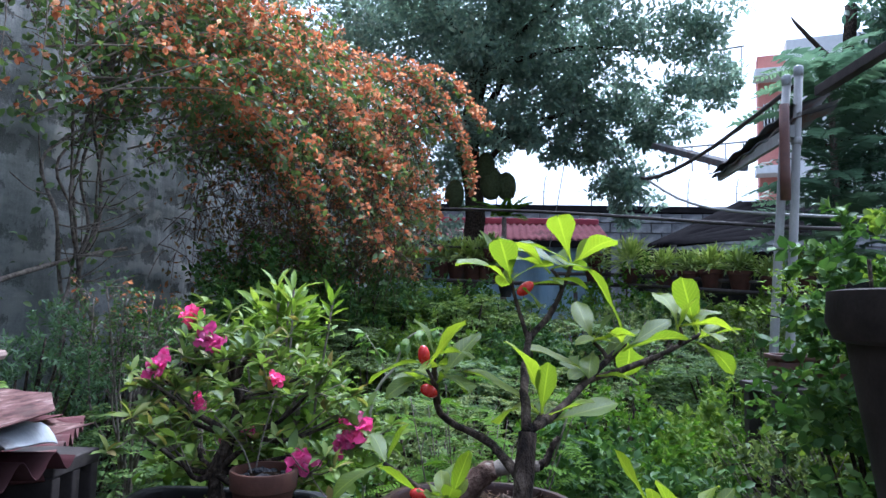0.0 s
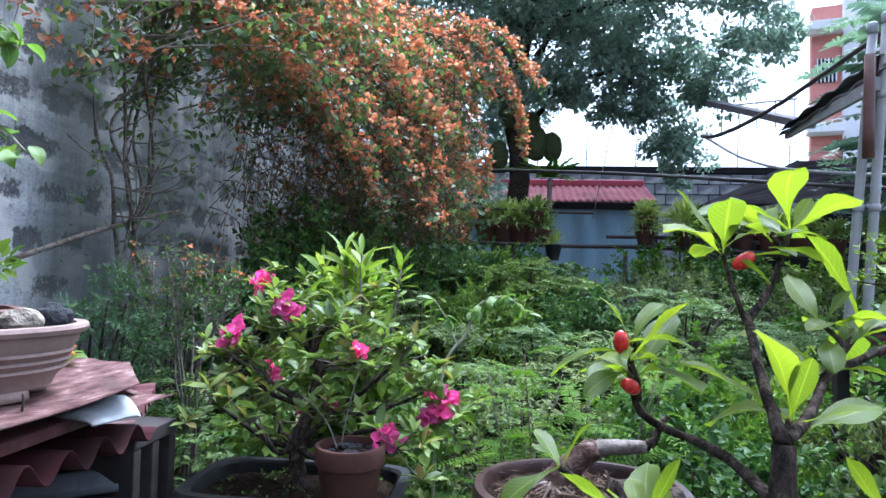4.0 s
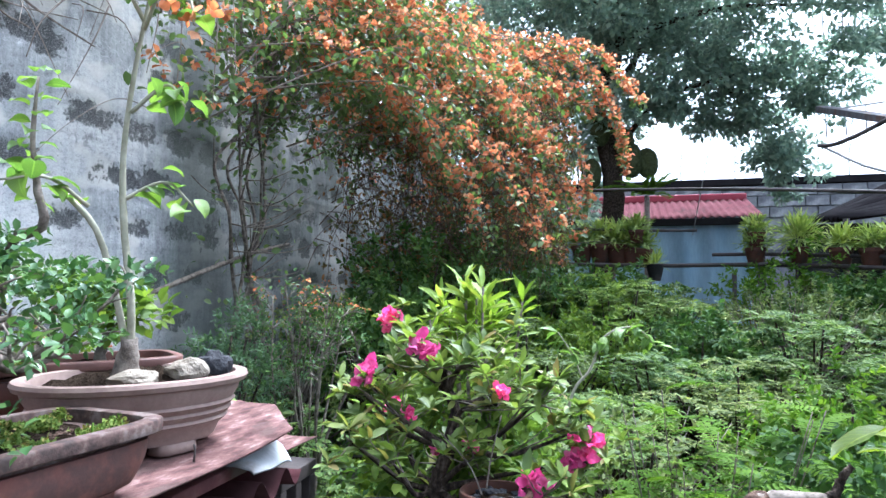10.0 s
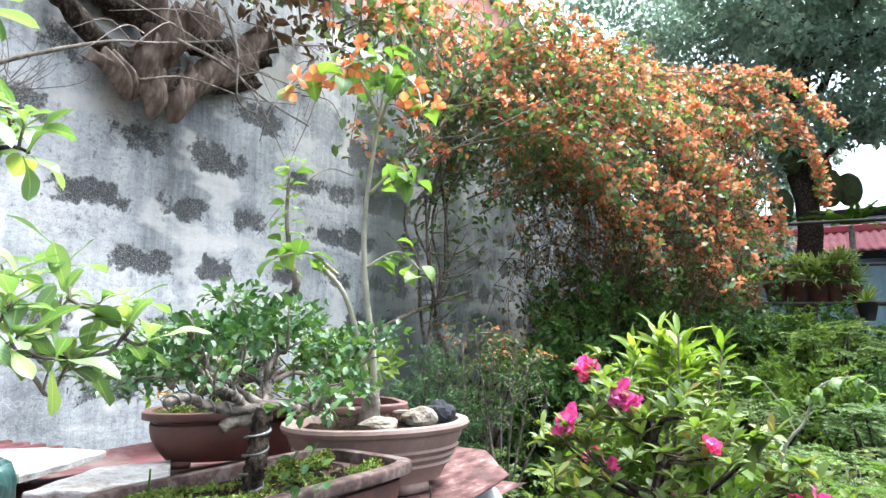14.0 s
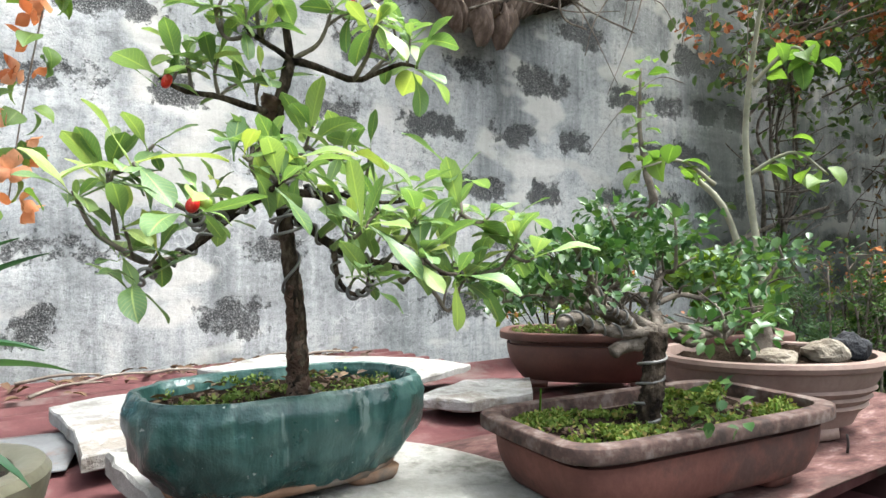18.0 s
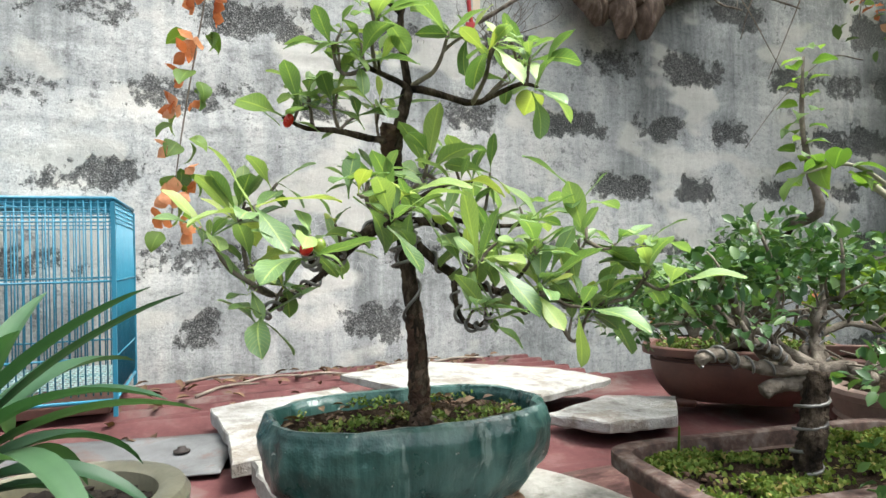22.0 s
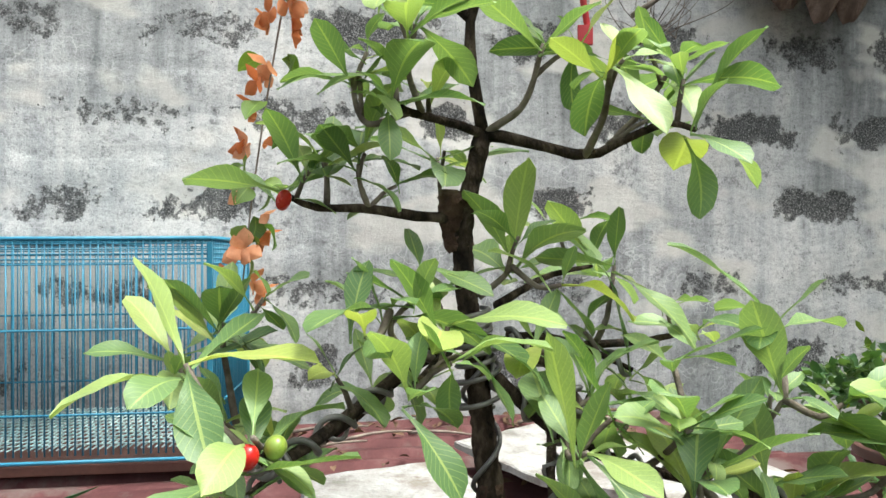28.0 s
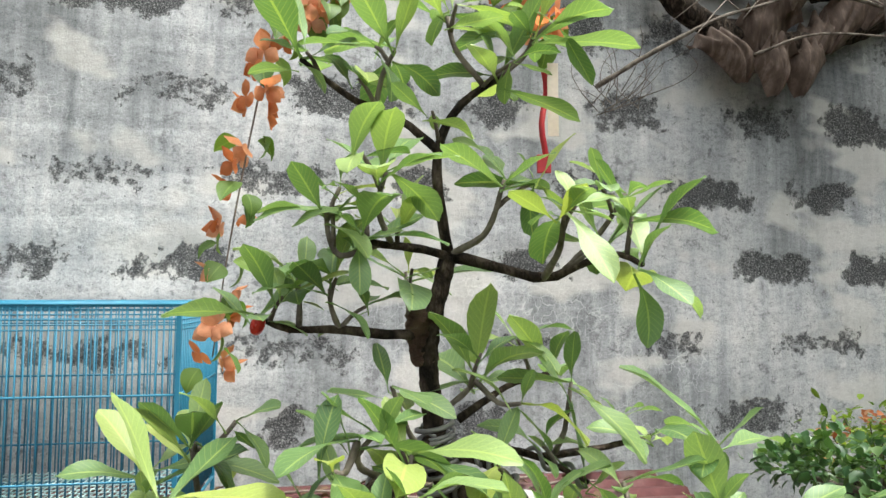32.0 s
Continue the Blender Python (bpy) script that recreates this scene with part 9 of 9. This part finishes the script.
def hanging_strand():
    root = thing("bougainvillea_strand", "hanging bougainvillea strand with orange bracts and round leaves", "climber", pose(-1.40, 0.11, 2.3))
    r = random.Random(6)
    strands = [[(-1.55, 0.35, 2.42), (-1.45, 0.20, 2.15), (-1.40, 0.135, 1.9), (-1.385, 0.105, 1.75), (-1.395, 0.075, 1.58), (-1.40, 0.058, 1.45)],
               [(-1.6, 0.35, 2.42), (-1.5, 0.30, 2.2), (-1.42, 0.22, 1.98), (-1.38, 0.17, 1.86)], [(-1.6, 0.5, 2.4), (-1.5, 0.45, 2.15), (-1.38, 0.42, 1.95), (-1.30, 0.45, 1.86)], [(-1.55, 0.35, 2.42), (-1.42, 0.10, 2.15), (-1.40, 0.04, 2.05), (-1.41, 0.03, 1.95)], [(-1.6, 0.4, 2.42), (-1.45, 0.48, 2.18), (-1.4, 0.54, 2.08), (-1.40, 0.58, 2.00)]]
    for k, pts in enumerate(strands):
        limb("stem", pts, 0.0016, 0.0009, M_TWIG, root, 24, 5, 0.1, k)
        c = curve_points(pts, 34)
        for i in range(9, 34):
            for _ in range(3 if i % 2 else 2):
                d = Vector((r.uniform(-0.4, 1), r.uniform(-1, 1), r.uniform(-0.9, 0.2)))
                if r.random() < 0.60:
                    part("bract", r.choice(BRACTS), None, root, m=place(*local(root, c[i] + d * 0.018), d) @ Matrix.Scale(r.uniform(0.038, 0.054), 4))
                else:
                    q = c[i] + d * r.uniform(0.006, 0.026)
                    part("leaf", r.choice(VINE_LEAVES), None, root, m=place(*local(root, q), (d.x * 0.7, d.y, d.z - 0.3), r.uniform(-.8, .8)) @ Matrix.Diagonal((0.045, r.uniform(0.030, 0.045), 0.04, 1)))


hanging_strand()


def dry_fern():
    root = thing("dead_staghorn_fern", "dead staghorn fern with brown cupped fronds high on the wall", "fern", pose(-1.98, 1.3, 2.25))
    r = random.Random(9)
    # shield fronds: (along the wall, height of the foot, width, length, lean, out from the wall)
    shields = [(1.245, 2.160, 0.135, 0.135, -0.45, 0.085), (1.300, 2.122, 0.13, 0.155, 0.18, 0.11), (1.385, 2.128, 0.125, 0.17, 0.42, 0.10), (1.31, 2.20, 0.15, 0.20, 0.05, 0.06), (1.44, 2.19, 0.15, 0.20, 0.35, 0.06),
               (1.52, 2.26, 0.17, 0.20, 0.4, 0.07), (1.62, 2.33, 0.16, 0.20, 0.5, 0.08), (1.36, 2.33, 0.18, 0.20, 0.1, 0.07), (1.50, 2.42, 0.18, 0.20, 0.2, 0.07), (0.93, 2.50, 0.13, 0.15, -0.2, 0.06), (0.74, 2.50, 0.13, 0.15, 0.2, 0.06), (1.72, 2.44, 0.17, 0.19, 0.3, 0.08), (1.30, 2.46, 0.18, 0.2, -0.1, 0.06)]
    for k, (y, z, w, ln, lean, out) in enumerate(shields):
        g = Geo()
        nu, nv = 33, 15
        for i in range(nv):
            t = i / (nv - 1)
            half = w * 0.5 * (0.16 + 0.84 * math.sin(min(1.0, t * 1.25) * 1.571) ** 0.8)
            for j in range(nu):
                u = (j / (nu - 1) - 0.5) * 2
                lobe = 0.20 * (0.5 + 0.5 * math.cos(u * 15 + k)) * t ** 3
                reach = ln * t * (1 - 0.30 * u * u * t - lobe)
                rib = 0.0030 * abs(math.sin((t * 9 - abs(u) * 4))) * min(1.0, 3 * t)
                bulge = 0.045 * (1 - u * u) * math.sin(0.5 + 2.3 * t) - 0.010 * math.exp(-(u / 0.10) ** 2)
                curl = 0.030 * max(0.0, t - 0.75) * 4 * (0.5 + abs(u)) * (1 if k % 2 else -0.6)
                g.v.append((bulge + rib + curl, half * u + lean * ln * t + 0.012 * math.sin(4 * t + k), reach - 0.012 * (1 - t)))
        n = nu * nv
        g.v.extend((x - 0.0022, yy, zz) for x, yy, zz in g.v[:n])
        for i in range(nv - 1):
            for j in range(nu - 1):
                a0 = i * nu + j
                g.f.append((a0, a0 + 1, a0 + nu + 1, a0 + nu))
                g.f.append((n + a0, n + a0 + nu, n + a0 + nu + 1, n + a0 + 1))
        part("frond", g, M_DRY, root, "brown ribbed papery frond" if k == 0 else "", m=root.matrix_basis.inverted() @ pose(WALL_X + out, y, z, 0, r.uniform(-4, 10), r.uniform(-18, 18)))
    for way, ra in (([(-2.04, 0.68, 2.50), (-2.02, 0.90, 2.47), (-2.02, 1.03, 2.40), (-2.02, 1.16, 2.31), (-2.02, 1.26, 2.25)], 0.030), ([(-2.03, 1.18, 2.30), (-2.02, 1.38, 2.27), (-2.02, 1.55, 2.31), (-2.02, 1.80, 2.40)], 0.034), ([(-2.04, 1.1, 2.50), (-2.02, 1.4, 2.44), (-2.03, 1.85, 2.52)], 0.05)):
        limb_pts = [local(root, LEVEL.inverted() @ Vector(p)) for p in way]
        part("root_mass", Geo().add(*tube(limb_pts, ra, ra * 0.8, 26, 12, 0.35, r)), M_BARK, root, "dark matted root mass")
    rq = np.random.default_rng(12)
    P = np.stack([rq.uniform(-2.04, -1.86, 320), rq.normal(1.75, 0.35, 320), rq.uniform(2.60, 2.95, 320)], 1) - np.array([-1.98, 1.3, 2.25])
    part("dead_leaves", leaf_cloud("dead_leaves", P, rq.normal(0, 1, (320, 3)) + np.array([0, 0, -0.8]), 0.06, rq, 0.5, 0.4, 0.5, 0.8), L_LITTER, root, "curled dead brown leaves")
    tw = thing("vine_twigs", "tangle of bare grey vine twigs along the wall top", "twigs", pose(-1.95, 1.4, 2.3))
    for k in range(75):
        p = Vector((-1.97 + r.uniform(0, 0.14), r.uniform(0.55, 2.7), r.uniform(2.15, 2.8)))
        d = Vector((r.uniform(0.0, 0.25), r.gauss(0, 0.32), r.gauss(-0.12, 0.14)))
        part("twig", Geo().add(*tube([local(tw, p), local(tw, p + d * 0.5 + Vector((0.03, 0, 0.04))), local(tw, p + d)], r.uniform(0.0015, 0.0036), 0.0009, 8, 5)), M_TWIG, tw)
    for k in range(18):
        p = Vector((-2.06 + r.uniform(0, 0.02), r.uniform(0.84, 0.98), r.uniform(1.92, 2.0)))
        d = Vector((r.uniform(0.0, 0.05), r.gauss(0.05, 0.09), r.uniform(0.02, 0.20)))
        bow = Vector((0.02, r.gauss(0, 0.03), 0))
        part("twig", Geo().add(*tube([local(tw, p), local(tw, p + d * 0.35 + bow), local(tw, p + d * 0.7 + bow), local(tw, p + d)], 0.0013, 0.0006, 8, 4)), M_BARK2, tw)
    nest = thing("bird_nest_twigs", "thick bare branches hanging down from the wall top", "twigs", pose(-1.9, 0.9, 2.35))
    for pts, a in (([(-1.98, 0.84, 2.11), (-1.93, 0.97, 2.19), (-1.90, 1.12, 2.27), (-1.88, 1.27, 2.32), (-1.88, 1.5, 2.42)], 0.009), ([(-1.9, 0.60, 2.42), (-1.86, 0.95, 2.40), (-1.84, 1.25, 2.37), (-1.83, 1.55, 2.34), (-1.83, 1.95, 2.36)], 0.006),
                   ([(-1.84, 1.28, 2.33), (-1.81, 1.45, 2.30), (-1.80, 1.62, 2.24), (-1.80, 1.85, 2.21)], 0.008), ([(-1.82, 1.45, 2.50), (-1.80, 1.49, 2.36), (-1.80, 1.50, 2.20), (-1.79, 1.60, 2.17)], 0.008), ([(-1.86, 1.18, 2.17), (-1.82, 1.32, 2.215), (-1.80, 1.55, 2.22), (-1.82, 1.8, 2.28)], 0.005),
                   ([(-1.8, 1.9, 2.5), (-1.78, 1.75, 2.35), (-1.77, 1.62, 2.2), (-1.78, 1.58, 2.08)], 0.005), ([(-1.85, 2.2, 2.1), (-1.75, 1.9, 2.05), (-1.7, 1.65, 1.9), (-1.7, 1.5, 1.75)], 0.003)):
        pts = [LEVEL.inverted() @ Vector(p) for p in pts]
        limb("branch", pts, a * 0.72, a * 0.3, M_BARK2, nest, 30, 7, 0.22, 3)


dry_fern()


for _o in bpy.data.objects:
    if _o.name.split(".")[0] in ("bract_mass", "foliage", "inner_foliage", "twig_tangle", "stem_tangle", "crown", "moss", "tuft", "tip", "fruit", "dry_grass", "gravel", "bloom", "dead_leaves"):
        _o["kind"] = "stuff"
